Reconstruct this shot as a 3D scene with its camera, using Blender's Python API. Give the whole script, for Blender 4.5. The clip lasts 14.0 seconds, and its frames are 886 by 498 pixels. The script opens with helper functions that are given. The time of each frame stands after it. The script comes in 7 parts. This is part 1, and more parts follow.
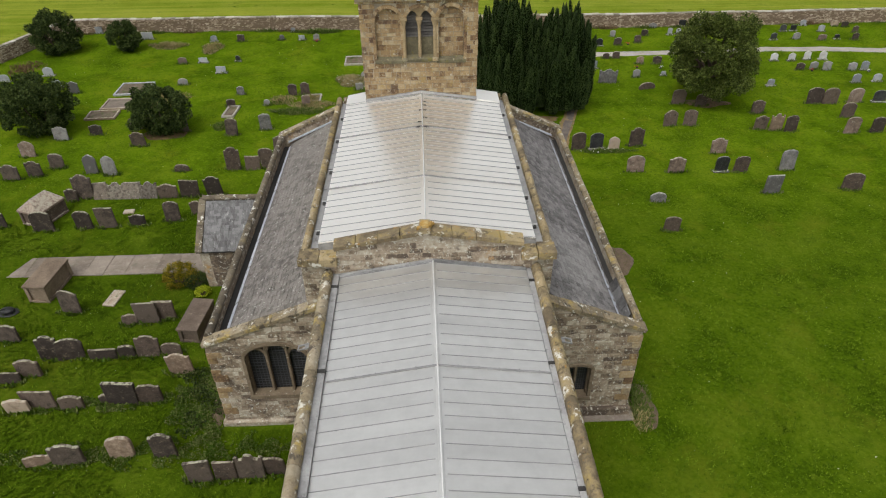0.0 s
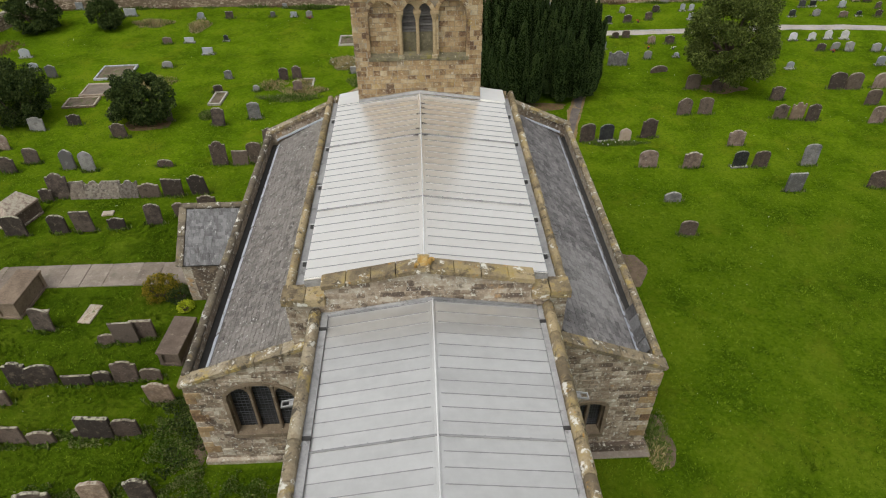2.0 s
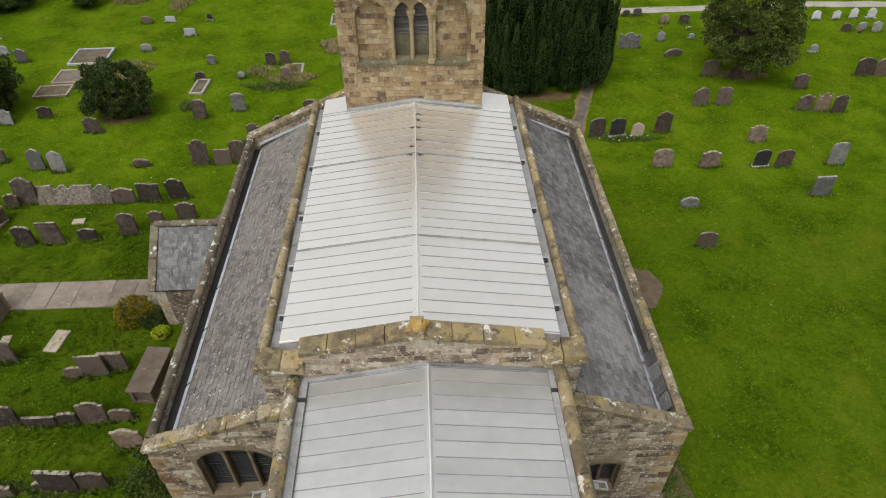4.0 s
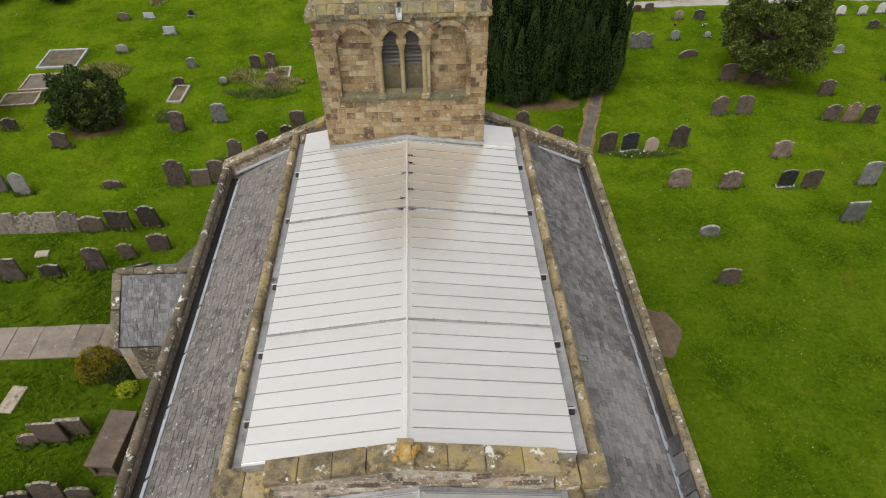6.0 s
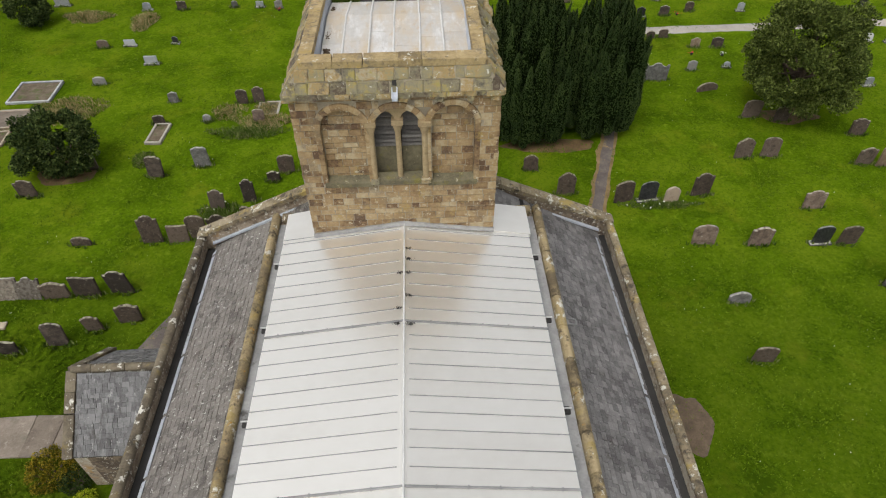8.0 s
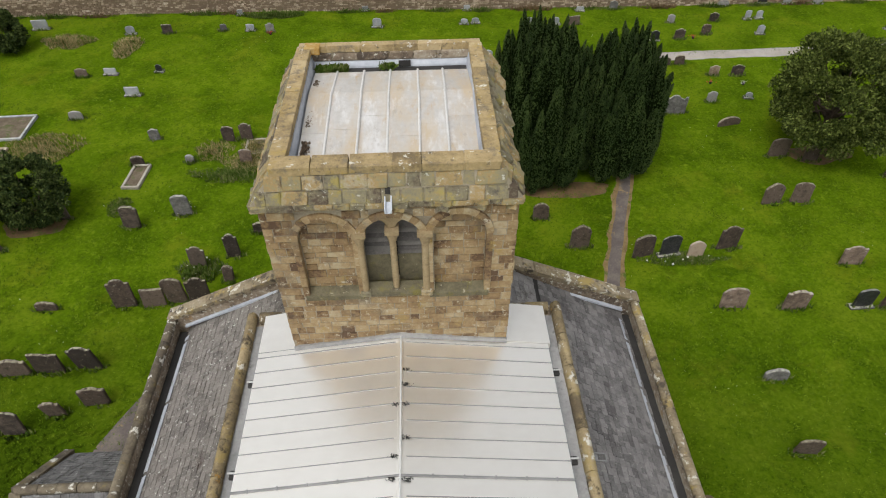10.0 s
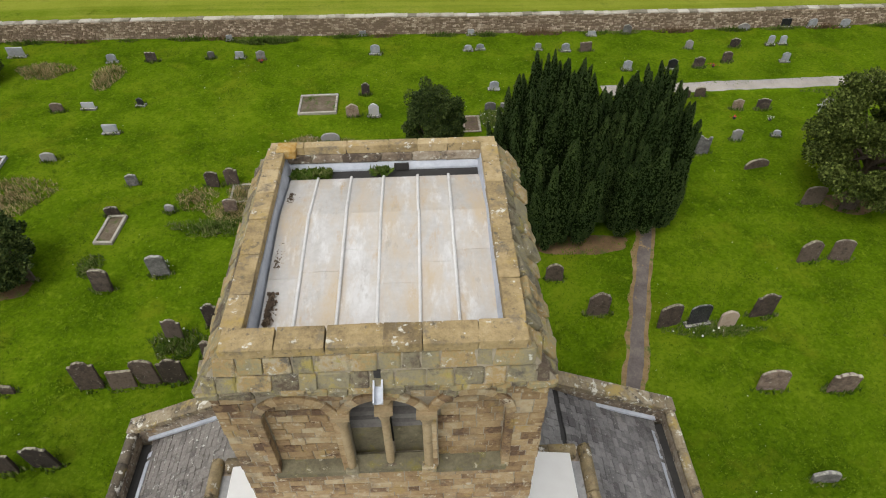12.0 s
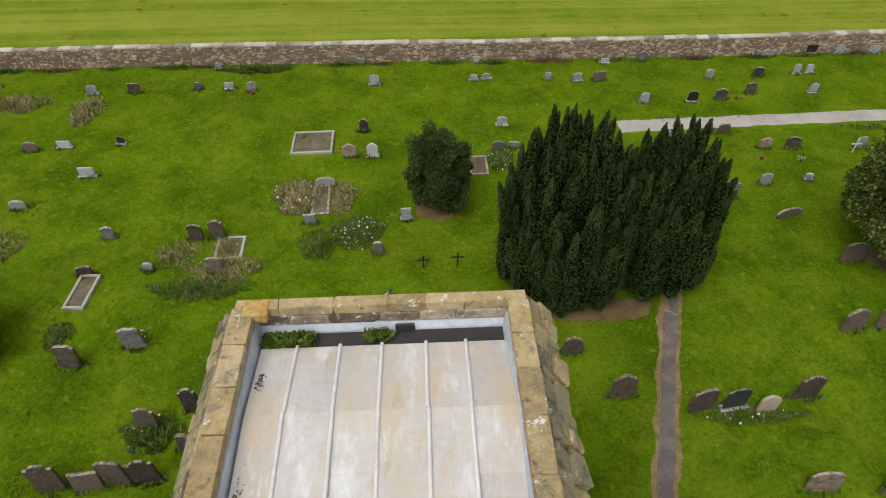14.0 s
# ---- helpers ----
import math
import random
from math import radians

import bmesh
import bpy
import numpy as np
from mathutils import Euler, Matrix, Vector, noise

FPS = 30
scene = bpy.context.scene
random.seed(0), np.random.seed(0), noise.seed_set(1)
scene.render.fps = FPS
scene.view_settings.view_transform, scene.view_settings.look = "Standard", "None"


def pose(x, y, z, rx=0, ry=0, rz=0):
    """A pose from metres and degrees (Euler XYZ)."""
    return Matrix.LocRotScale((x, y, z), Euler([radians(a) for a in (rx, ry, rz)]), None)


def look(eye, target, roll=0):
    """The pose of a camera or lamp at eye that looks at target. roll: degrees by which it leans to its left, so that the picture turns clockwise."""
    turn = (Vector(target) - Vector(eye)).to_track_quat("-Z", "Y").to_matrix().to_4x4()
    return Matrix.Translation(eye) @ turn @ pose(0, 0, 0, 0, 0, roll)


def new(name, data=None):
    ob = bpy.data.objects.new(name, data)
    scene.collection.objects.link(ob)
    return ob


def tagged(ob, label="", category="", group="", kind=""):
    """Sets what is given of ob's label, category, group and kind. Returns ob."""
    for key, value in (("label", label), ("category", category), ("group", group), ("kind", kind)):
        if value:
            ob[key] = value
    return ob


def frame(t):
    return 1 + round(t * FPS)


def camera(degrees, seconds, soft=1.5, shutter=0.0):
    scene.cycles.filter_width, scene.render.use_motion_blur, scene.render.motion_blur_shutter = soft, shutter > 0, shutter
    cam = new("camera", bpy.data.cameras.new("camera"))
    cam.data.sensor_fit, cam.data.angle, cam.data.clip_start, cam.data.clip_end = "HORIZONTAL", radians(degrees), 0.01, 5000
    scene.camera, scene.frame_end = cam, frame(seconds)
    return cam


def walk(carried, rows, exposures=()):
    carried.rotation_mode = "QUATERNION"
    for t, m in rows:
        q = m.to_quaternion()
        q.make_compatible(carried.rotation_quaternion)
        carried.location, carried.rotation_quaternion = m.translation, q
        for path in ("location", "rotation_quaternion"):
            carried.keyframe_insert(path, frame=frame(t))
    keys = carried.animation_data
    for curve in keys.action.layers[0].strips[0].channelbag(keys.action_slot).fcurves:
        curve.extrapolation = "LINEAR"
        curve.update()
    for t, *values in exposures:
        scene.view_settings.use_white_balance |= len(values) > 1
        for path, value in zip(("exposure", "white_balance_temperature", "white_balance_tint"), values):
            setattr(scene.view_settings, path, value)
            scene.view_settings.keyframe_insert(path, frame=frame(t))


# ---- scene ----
cam = camera(70.0, 14.0, 1.1)
ROWS = [
    (0, (0.214, 0.271, 20.209), (0.266, 1.887, 19.031), -0.7),
    (0.5, (0.251, 1.067, 20.285), (0.301, 2.667, 19.087), -0.7),
    (1, (0.234, 1.776, 20.365), (0.285, 3.361, 19.146), -0.7),
    (1.5, (0.264, 2.534, 20.430), (0.314, 4.102, 19.190), -0.7),
    (2, (0.297, 3.269, 20.501), (0.347, 4.822, 19.241), -0.7),
    (2.5, (0.330, 4.074, 20.538), (0.379, 5.610, 19.258), -0.7),
    (3, (0.378, 4.920, 20.595), (0.427, 6.440, 19.296), -0.7),
    (5.5, (0.742, 9.552, 20.794), (0.785, 10.984, 19.398), -0.8),
    (6, (0.800, 10.518, 20.817), (0.844, 11.947, 19.419), -0.8),
    (6.5, (0.851, 11.557, 20.826), (0.896, 12.988, 19.430), -0.8),
    (7, (0.873, 12.580, 20.853), (0.918, 14.010, 19.455), -0.8),
    (7.5, (0.848, 13.643, 20.862), (0.895, 15.074, 19.465), -0.7),
    (10, (0.935, 18.589, 20.918), (0.980, 20.018, 19.520), -0.8),
    (10.5, (0.965, 19.627, 20.930), (1.009, 21.055, 19.530), -0.8),
    (11, (0.994, 20.604, 20.931), (1.037, 22.032, 19.532), -0.8),
    (11.5, (1.002, 21.693, 20.938), (1.044, 23.121, 19.539), -0.9),
    (12, (1.014, 22.680, 20.942), (1.055, 24.109, 19.543), -0.9),
    (12.5, (1.003, 23.733, 20.977), (1.044, 25.162, 19.577), -0.9),
    (13, (0.982, 24.686, 20.988), (1.023, 26.114, 19.589), -0.9),
    (13.5, (0.965, 25.703, 20.995), (1.006, 27.131, 19.595), -0.9),
    (14, (0.936, 26.646, 21.010), (0.977, 28.074, 19.610), -0.9),
]
walk(cam, [(t, look(eye, target, roll)) for t, eye, target, roll in ROWS])

# ---- world, sun ----
SUN_EL, SUN_AZ = radians(60), radians(214)
world = bpy.data.worlds.new("sky")
scene.world = world
world.use_nodes = True
wt = world.node_tree
sky = wt.nodes.new("ShaderNodeTexSky")
sky.sky_type, sky.sun_disc = "NISHITA", False
sky.sun_elevation, sky.sun_rotation = SUN_EL, SUN_AZ
sky.air_density, sky.dust_density = 1.0, 4.0
soft_sky = wt.nodes.new("ShaderNodeHueSaturation")
soft_sky.inputs["Saturation"].default_value = 0.12
wt.links.new(sky.outputs[0], soft_sky.inputs["Color"])
wt.links.new(soft_sky.outputs[0], wt.nodes["Background"].inputs["Color"])
wt.nodes["Background"].inputs["Strength"].default_value = 0.195
sun = new("sun", bpy.data.lights.new("sun", "SUN"))
sun.data.energy, sun.data.angle, sun.data.color = 0.65, radians(30), (1.0, 0.96, 0.9)
sun_from = Vector((math.sin(SUN_AZ) * math.cos(SUN_EL), math.cos(SUN_AZ) * math.cos(SUN_EL), math.sin(SUN_EL)))
sun.matrix_world = look(sun_from * 60, (0, 0, 0))
scene.view_settings.exposure = 0.0

# ---- materials ----
def node(nt, kind, **inputs):
    n = nt.nodes.new(kind)
    for k, v in inputs.items():
        n.inputs[k.replace("_", " ")].default_value = v
    return n


def ramp(nt, fac, stops):
    r = nt.nodes.new("ShaderNodeValToRGB")
    while len(r.color_ramp.elements) < len(stops):
        r.color_ramp.elements.new(0.5)
    for e, (p, c) in zip(r.color_ramp.elements, stops):
        e.position, e.color = p, (*c, 1) if len(c) == 3 else c
    nt.links.new(fac, r.inputs[0])
    return r.outputs[0]


def mixc(nt, fac, a, b, how="MIX"):
    m = nt.nodes.new("ShaderNodeMix")
    m.data_type, m.blend_type = "RGBA", how
    for sock, v in ((m.inputs[0], fac), (m.inputs[6], a), (m.inputs[7], b)):
        if isinstance(v, bpy.types.NodeSocket):
            nt.links.new(v, sock)
        elif isinstance(v, (int, float)):
            sock.default_value = v
        else:
            sock.default_value = (*v, 1)
    return m.outputs[2]


def math2(nt, op, a, b=0.0):
    m = nt.nodes.new("ShaderNodeMath")
    m.operation = op
    for sock, v in zip(m.inputs, (a, b)):
        if isinstance(v, bpy.types.NodeSocket):
            nt.links.new(v, sock)
        else:
            sock.default_value = v
    return m.outputs[0]


def wobble(nt, scale, detail=4.0, rough=0.6, stretch=None):
    """Noise in world metres."""
    g = nt.nodes.new("ShaderNodeNewGeometry")
    src = g.outputs["Position"]
    if stretch:
        mp = nt.nodes.new("ShaderNodeMapping")
        mp.inputs["Scale"].default_value = stretch
        nt.links.new(src, mp.inputs["Vector"])
        src = mp.outputs[0]
    n = node(nt, "ShaderNodeTexNoise", Scale=scale, Detail=detail, Roughness=rough)
    nt.links.new(src, n.inputs["Vector"])
    return n.outputs[0]


def surface(name, cols, rough=0.88, metal=0.0, scales=(0.9, 16.0), rand=0.0, island=0.0, spots=(), bump=0.3, top=None, stretch=None, spec=0.4, bumpscale=None, span=0.34, rvar=0.35):
    """A weathered surface: a ramp of colours over coarse and fine noise, each piece offset, with patches of other colours."""
    m = bpy.data.materials.new(name)
    m.use_nodes = True
    nt = m.node_tree
    b = nt.nodes["Principled BSDF"]
    coarse, fine = wobble(nt, scales[0], 5.0, 0.65, stretch), wobble(nt, scales[1], 4.0, 0.7)
    f = math2(nt, "ADD", math2(nt, "MULTIPLY", coarse, 0.62), math2(nt, "MULTIPLY", fine, 0.38))
    if rand:
        o = nt.nodes.new("ShaderNodeObjectInfo")
        f = math2(nt, "ADD", f, math2(nt, "MULTIPLY", math2(nt, "SUBTRACT", o.outputs["Random"], 0.5), rand))
    if island:
        g = nt.nodes.new("ShaderNodeNewGeometry")
        f = math2(nt, "ADD", f, math2(nt, "MULTIPLY", math2(nt, "SUBTRACT", g.outputs["Random Per Island"], 0.5), island))
    k = len(cols)
    col = ramp(nt, f, [(0.5 - span / 2 + span * i / max(1, k - 1), c) for i, c in enumerate(cols)])
    for c, scale, lo, hi in spots:
        patch = ramp(nt, wobble(nt, scale, 6.0, 0.7, stretch), [(lo, (0, 0, 0)), (hi, (1, 1, 1))])
        col = mixc(nt, patch, col, c)
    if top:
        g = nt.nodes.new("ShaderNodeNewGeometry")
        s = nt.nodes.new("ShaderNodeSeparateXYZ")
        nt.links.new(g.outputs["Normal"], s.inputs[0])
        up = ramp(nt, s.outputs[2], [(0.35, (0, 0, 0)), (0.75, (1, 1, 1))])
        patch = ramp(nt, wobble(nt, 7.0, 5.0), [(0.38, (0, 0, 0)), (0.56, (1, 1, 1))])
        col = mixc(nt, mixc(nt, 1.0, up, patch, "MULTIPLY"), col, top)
    nt.links.new(col, b.inputs["Base Color"])
    b.inputs["Metallic"].default_value = metal
    b.inputs["Specular IOR Level"].default_value = spec
    r = math2(nt, "ADD", math2(nt, "MULTIPLY", math2(nt, "SUBTRACT", fine, 0.5), rvar), rough)
    nt.links.new(r, b.inputs["Roughness"])
    if bump:
        bp = node(nt, "ShaderNodeBump", Strength=bump, Distance=0.03)
        nt.links.new(wobble(nt, bumpscale or scales[1] * 1.3, 5.0, 0.7), bp.inputs["Height"])
        nt.links.new(bp.outputs[0], b.inputs["Normal"])
    return m


YELLOW, WHITE_L, ORANGE = (0.45, 0.33, 0.07), (0.62, 0.6, 0.52), (0.55, 0.27, 0.03)
M_ASHLAR = surface("buff_sandstone", [(0.10, 0.058, 0.033), (0.20, 0.128, 0.064), (0.265, 0.178, 0.088), (0.31, 0.218, 0.113), (0.365, 0.27, 0.15), (0.41, 0.335, 0.215)], span=0.42, rand=0.34, scales=(2.2, 13), spots=[((0.165, 0.13, 0.088), 1.5, 0.52, 0.70), ((0.34, 0.24, 0.075), 1.9, 0.58, 0.70), ((0.45, 0.40, 0.30), 6.5, 0.59, 0.67)], bump=0.9)
M_DRESSED = surface("dressed_sandstone", [(0.20, 0.145, 0.08), (0.30, 0.225, 0.125), (0.38, 0.30, 0.18)], scales=(1.6, 14), bump=0.4, spots=[((0.17, 0.15, 0.10), 2.6, 0.58, 0.72)])
M_DRESSED_D = surface("stained_dressed_stone", [(0.10, 0.075, 0.05), (0.17, 0.13, 0.085), (0.26, 0.205, 0.14)], scales=(1.6, 14), bump=0.5, spots=[((0.40, 0.37, 0.3), 8.0, 0.61, 0.66)])
M_ORANGE = surface("orange_lichen", [(0.22, 0.15, 0.06), (0.40, 0.23, 0.05), (0.46, 0.36, 0.17)], scales=(3, 16), bump=0.8, span=0.24)
M_PARAPET = surface("lichened_sandstone", [(0.09, 0.065, 0.045), (0.18, 0.155, 0.10), (0.23, 0.205, 0.135), (0.275, 0.235, 0.125), (0.34, 0.235, 0.10), (0.37, 0.32, 0.22)], span=0.42, rand=0.36, scales=(2.6, 13), spots=[((0.32, 0.265, 0.085), 2.6, 0.56, 0.66), ((0.12, 0.105, 0.08), 3.2, 0.55, 0.66), ((0.5, 0.49, 0.42), 7.0, 0.61, 0.66)], bump=1.0)
M_MOSSY = surface("mossy_weathered_stone", [(0.07, 0.062, 0.04), (0.135, 0.118, 0.07), (0.20, 0.175, 0.11)], scales=(2.5, 14), spots=[((0.17, 0.145, 0.035), 3.0, 0.54, 0.66), ((0.34, 0.31, 0.23), 6.0, 0.62, 0.68)], bump=1.0)
M_RUBBLE = surface("grey_brown_rubble", [(0.09, 0.068, 0.05), (0.215, 0.165, 0.115), (0.33, 0.268, 0.195), (0.46, 0.41, 0.325)], rand=0.26, scales=(1.5, 11), spots=[((0.10, 0.078, 0.056), 2.4, 0.55, 0.67), ((0.56, 0.54, 0.46), 8.0, 0.57, 0.62), ((0.38, 0.24, 0.11), 1.1, 0.62, 0.70), ((0.55, 0.54, 0.49), 1.3, 0.64, 0.70)], bump=0.9)
M_MORTAR = surface("lime_mortar", [(0.17, 0.14, 0.10), (0.30, 0.26, 0.19), (0.40, 0.35, 0.27)], scales=(2.0, 18), bump=0.5, spots=[((0.14, 0.11, 0.08), 1.0, 0.5, 0.68)])
M_COPING = surface("lichen_coping", [(0.11, 0.09, 0.06), (0.25, 0.20, 0.125), (0.36, 0.31, 0.22)], rand=0.2, scales=(2.0, 13), spots=[((0.36, 0.27, 0.09), 1.4, 0.53, 0.64), ((0.075, 0.062, 0.045), 3.2, 0.54, 0.63), ((0.60, 0.58, 0.50), 3.4, 0.57, 0.625)], bump=1.0)
M_COPING_Y = surface("yellow_lichen_coping", [(0.13, 0.10, 0.06), (0.27, 0.21, 0.115), (0.39, 0.31, 0.18)], rand=0.3, scales=(1.7, 13), spots=[((0.31, 0.235, 0.085), 1.7, 0.52, 0.66), ((0.085, 0.066, 0.04), 3.0, 0.53, 0.63), ((0.62, 0.60, 0.53), 2.9, 0.58, 0.63), ((0.36, 0.20, 0.045), 4.5, 0.61, 0.68)], bump=1.0)
M_COPING_T = surface("cream_tower_coping", [(0.17, 0.125, 0.065), (0.30, 0.225, 0.11), (0.40, 0.30, 0.15), (0.47, 0.37, 0.21)], rand=0.26, scales=(2.4, 13), spots=[((0.40, 0.285, 0.085), 1.8, 0.54, 0.68), ((0.20, 0.165, 0.11), 2.8, 0.54, 0.66), (WHITE_L, 5.0, 0.60, 0.65), ((0.13, 0.11, 0.075), 7.0, 0.58, 0.68)], bump=1.0)
M_STEEL = surface("grey_roof_metal", [(0.53, 0.528, 0.512), (0.605, 0.603, 0.583), (0.68, 0.678, 0.655)], rough=0.30, metal=0.65, rand=0.16, scales=(0.5, 2.5), bump=0.0, rvar=0.06, stretch=(0.35, 1.6, 1))
M_STEEL_B = surface("bright_roof_metal", [(0.90, 0.87, 0.81), (0.95, 0.925, 0.865), (0.98, 0.955, 0.90)], rough=0.29, metal=0.80, rand=0.16, scales=(0.5, 2.5), bump=0.0, rvar=0.06, stretch=(0.35, 1.6, 1))
# seam colour darkened to draw the thin shadow line of each upstand
M_SEAM = surface("shadow_grey_seam", [(0.18, 0.18, 0.178), (0.27, 0.268, 0.265), (0.36, 0.355, 0.35)], rough=0.6, metal=0.3, scales=(1.3, 10), bump=0.0)
M_LEAD = surface("lead_flashing", [(0.18, 0.18, 0.178), (0.29, 0.288, 0.284), (0.41, 0.408, 0.40)], rough=0.6, metal=0.2, rand=0.2, scales=(1.3, 10), bump=0.2, spots=[((0.09, 0.085, 0.078), 2.4, 0.58, 0.70)])
M_LEAD_PALE = surface("pale_lead", [(0.34, 0.365, 0.41), (0.47, 0.50, 0.555), (0.58, 0.61, 0.65)], rough=0.65, metal=0.0, rand=0.2, scales=(1.3, 10), bump=0.1)
M_LEAD_ROLL = surface("pale_lead_roll", [(0.46, 0.455, 0.44), (0.57, 0.565, 0.55), (0.66, 0.655, 0.64)], rough=0.65, metal=0.0, scales=(1.3, 9), bump=0.1)
M_LEAD_TAN = surface("weathered_lead_sheet", [(0.40, 0.385, 0.36), (0.49, 0.475, 0.45), (0.58, 0.565, 0.545)], rough=0.62, metal=0.1, rand=0.16, scales=(0.6, 9), bump=0.15, stretch=(1.6, 0.55, 1), spots=[((0.50, 0.415, 0.30), 0.9, 0.44, 0.66), ((0.46, 0.345, 0.215), 2.3, 0.56, 0.74), ((0.63, 0.625, 0.61), 1.7, 0.54, 0.68), ((0.33, 0.305, 0.27), 3.0, 0.60, 0.78)])
M_SLATE = surface("stone_slate", [(0.058, 0.050, 0.044), (0.105, 0.094, 0.084), (0.148, 0.134, 0.121), (0.205, 0.188, 0.168)], rough=0.85, rand=0.26, island=0.26, scales=(0.7, 15), spots=[((0.23, 0.215, 0.19), 0.8, 0.57, 0.72), ((0.075, 0.058, 0.048), 1.1, 0.57, 0.70), ((0.33, 0.32, 0.28), 14.0, 0.57, 0.66), ((0.56, 0.56, 0.51), 8.0, 0.615, 0.64)], bump=0.9)
M_SLATE_G = surface("grey_slate", [(0.095, 0.089, 0.088), (0.155, 0.147, 0.145), (0.205, 0.196, 0.191), (0.265, 0.254, 0.245)], rough=0.8, rand=0.24, island=0.24, scales=(0.7, 15), spots=[((0.24, 0.232, 0.205), 0.8, 0.60, 0.74), ((0.085, 0.072, 0.066), 1.3, 0.58, 0.70), ((0.36, 0.35, 0.32), 12.0, 0.60, 0.68)], bump=0.9)
M_COPING_D = surface("dark_lichened_coping", [(0.055, 0.046, 0.034), (0.12, 0.098, 0.068), (0.20, 0.168, 0.115)], rand=0.2, scales=(2.0, 13), spots=[((0.20, 0.155, 0.06), 1.6, 0.56, 0.68), ((0.60, 0.585, 0.52), 2.8, 0.575, 0.62)], bump=1.0)
M_SLATE_B = surface("weathered_blue_slate", [(0.045, 0.043, 0.042), (0.09, 0.088, 0.087), (0.135, 0.133, 0.132), (0.19, 0.187, 0.185)], rough=0.75, rand=0.2, island=0.2, scales=(1.6, 15), stretch=(2.0, 0.7, 0.7), spots=[((0.07, 0.066, 0.06), 2.6, 0.55, 0.68), ((0.36, 0.36, 0.34), 5.0, 0.60, 0.68)], bump=0.5)
M_DARK = surface("dark_gutter", [(0.018, 0.017, 0.016), (0.045, 0.043, 0.04)], rough=0.7, scales=(1.5, 10), bump=0.3)
M_IRON = surface("black_iron", [(0.015, 0.015, 0.016), (0.03, 0.03, 0.03)], rough=0.5, metal=0.4, bump=0.1)
M_WOOD = surface("weathered_louvre_board", [(0.07, 0.065, 0.06), (0.13, 0.12, 0.11), (0.18, 0.17, 0.155)], rough=0.8, scales=(1.5, 18), rand=0.3, bump=0.3)
# near black, paints the darkness of the unlit belfry
M_INSIDE = surface("unlit_interior_black", [(0.01, 0.01, 0.01), (0.02, 0.02, 0.02)], bump=0)
M_PIPE = surface("grey_spout", [(0.5, 0.5, 0.49), (0.68, 0.68, 0.66)], rough=0.5, metal=0.1, bump=0.05)
M_GLASS = bpy.data.materials.new("leaded_glass")
M_GLASS.use_nodes = True
gb = M_GLASS.node_tree.nodes["Principled BSDF"]
gb.inputs["Base Color"].default_value = (0.012, 0.012, 0.013, 1)
gb.inputs["Roughness"].default_value = 0.35
M_CAME = surface("lead_came", [(0.045, 0.047, 0.05), (0.10, 0.105, 0.115)], rough=0.6, bump=0)
M_FLAG = surface("path_flagstone", [(0.13, 0.104, 0.08), (0.20, 0.165, 0.13), (0.275, 0.232, 0.188)], rand=0.2, scales=(1.2, 14), bump=0.5, spots=[((0.15, 0.135, 0.10), 1.6, 0.55, 0.70), ((0.31, 0.27, 0.22), 3.0, 0.58, 0.70)])
M_CONC = surface("concrete_path", [(0.24, 0.215, 0.185), (0.33, 0.30, 0.265), (0.41, 0.375, 0.335)], scales=(0.7, 12), bump=0.3)
M_VERGE = surface("tan_path_verge", [(0.12, 0.085, 0.03), (0.21, 0.14, 0.06), (0.28, 0.20, 0.10)], scales=(2.0, 14), bump=0.6, spots=[((0.07, 0.11, 0.01), 2.2, 0.54, 0.66)])
M_PLOT = surface("bare_grave_plot", [(0.065, 0.048, 0.03), (0.12, 0.092, 0.06), (0.19, 0.155, 0.11)], scales=(2.0, 12), bump=0.8, spots=[((0.055, 0.09, 0.01), 2.2, 0.52, 0.64)])
M_TARMAC = surface("old_tarmac_path", [(0.075, 0.062, 0.056), (0.125, 0.105, 0.094), (0.19, 0.16, 0.13)], scales=(1.4, 16), bump=0.5, spots=[((0.30, 0.21, 0.10), 2.4, 0.6, 0.68)])
M_SOIL = surface("bare_soil", [(0.06, 0.045, 0.03), (0.12, 0.085, 0.055), (0.18, 0.13, 0.085)], scales=(2, 15), bump=0.8)
M_LITTER = surface("dry_needle_litter", [(0.075, 0.045, 0.02), (0.13, 0.08, 0.035), (0.20, 0.13, 0.06)], scales=(1.5, 18), bump=0.6, spots=[((0.06, 0.085, 0.01), 1.6, 0.52, 0.66)])
M_WALL = surface("field_wall_rubble", [(0.20, 0.145, 0.095), (0.37, 0.285, 0.20), (0.49, 0.40, 0.295), (0.62, 0.54, 0.43)], rand=0.3, island=0.35, scales=(1.4, 7), spots=[((0.12, 0.06, 0.04), 0.45, 0.66, 0.74)], bump=0.8)
M_WALLCOP = surface("pale_wall_coping", [(0.17, 0.15, 0.11), (0.32, 0.29, 0.23), (0.46, 0.43, 0.36)], rand=0.4, scales=(1.4, 9), bump=0.6)


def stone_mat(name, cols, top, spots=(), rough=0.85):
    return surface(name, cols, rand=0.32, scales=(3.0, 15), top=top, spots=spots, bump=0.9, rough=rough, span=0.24)


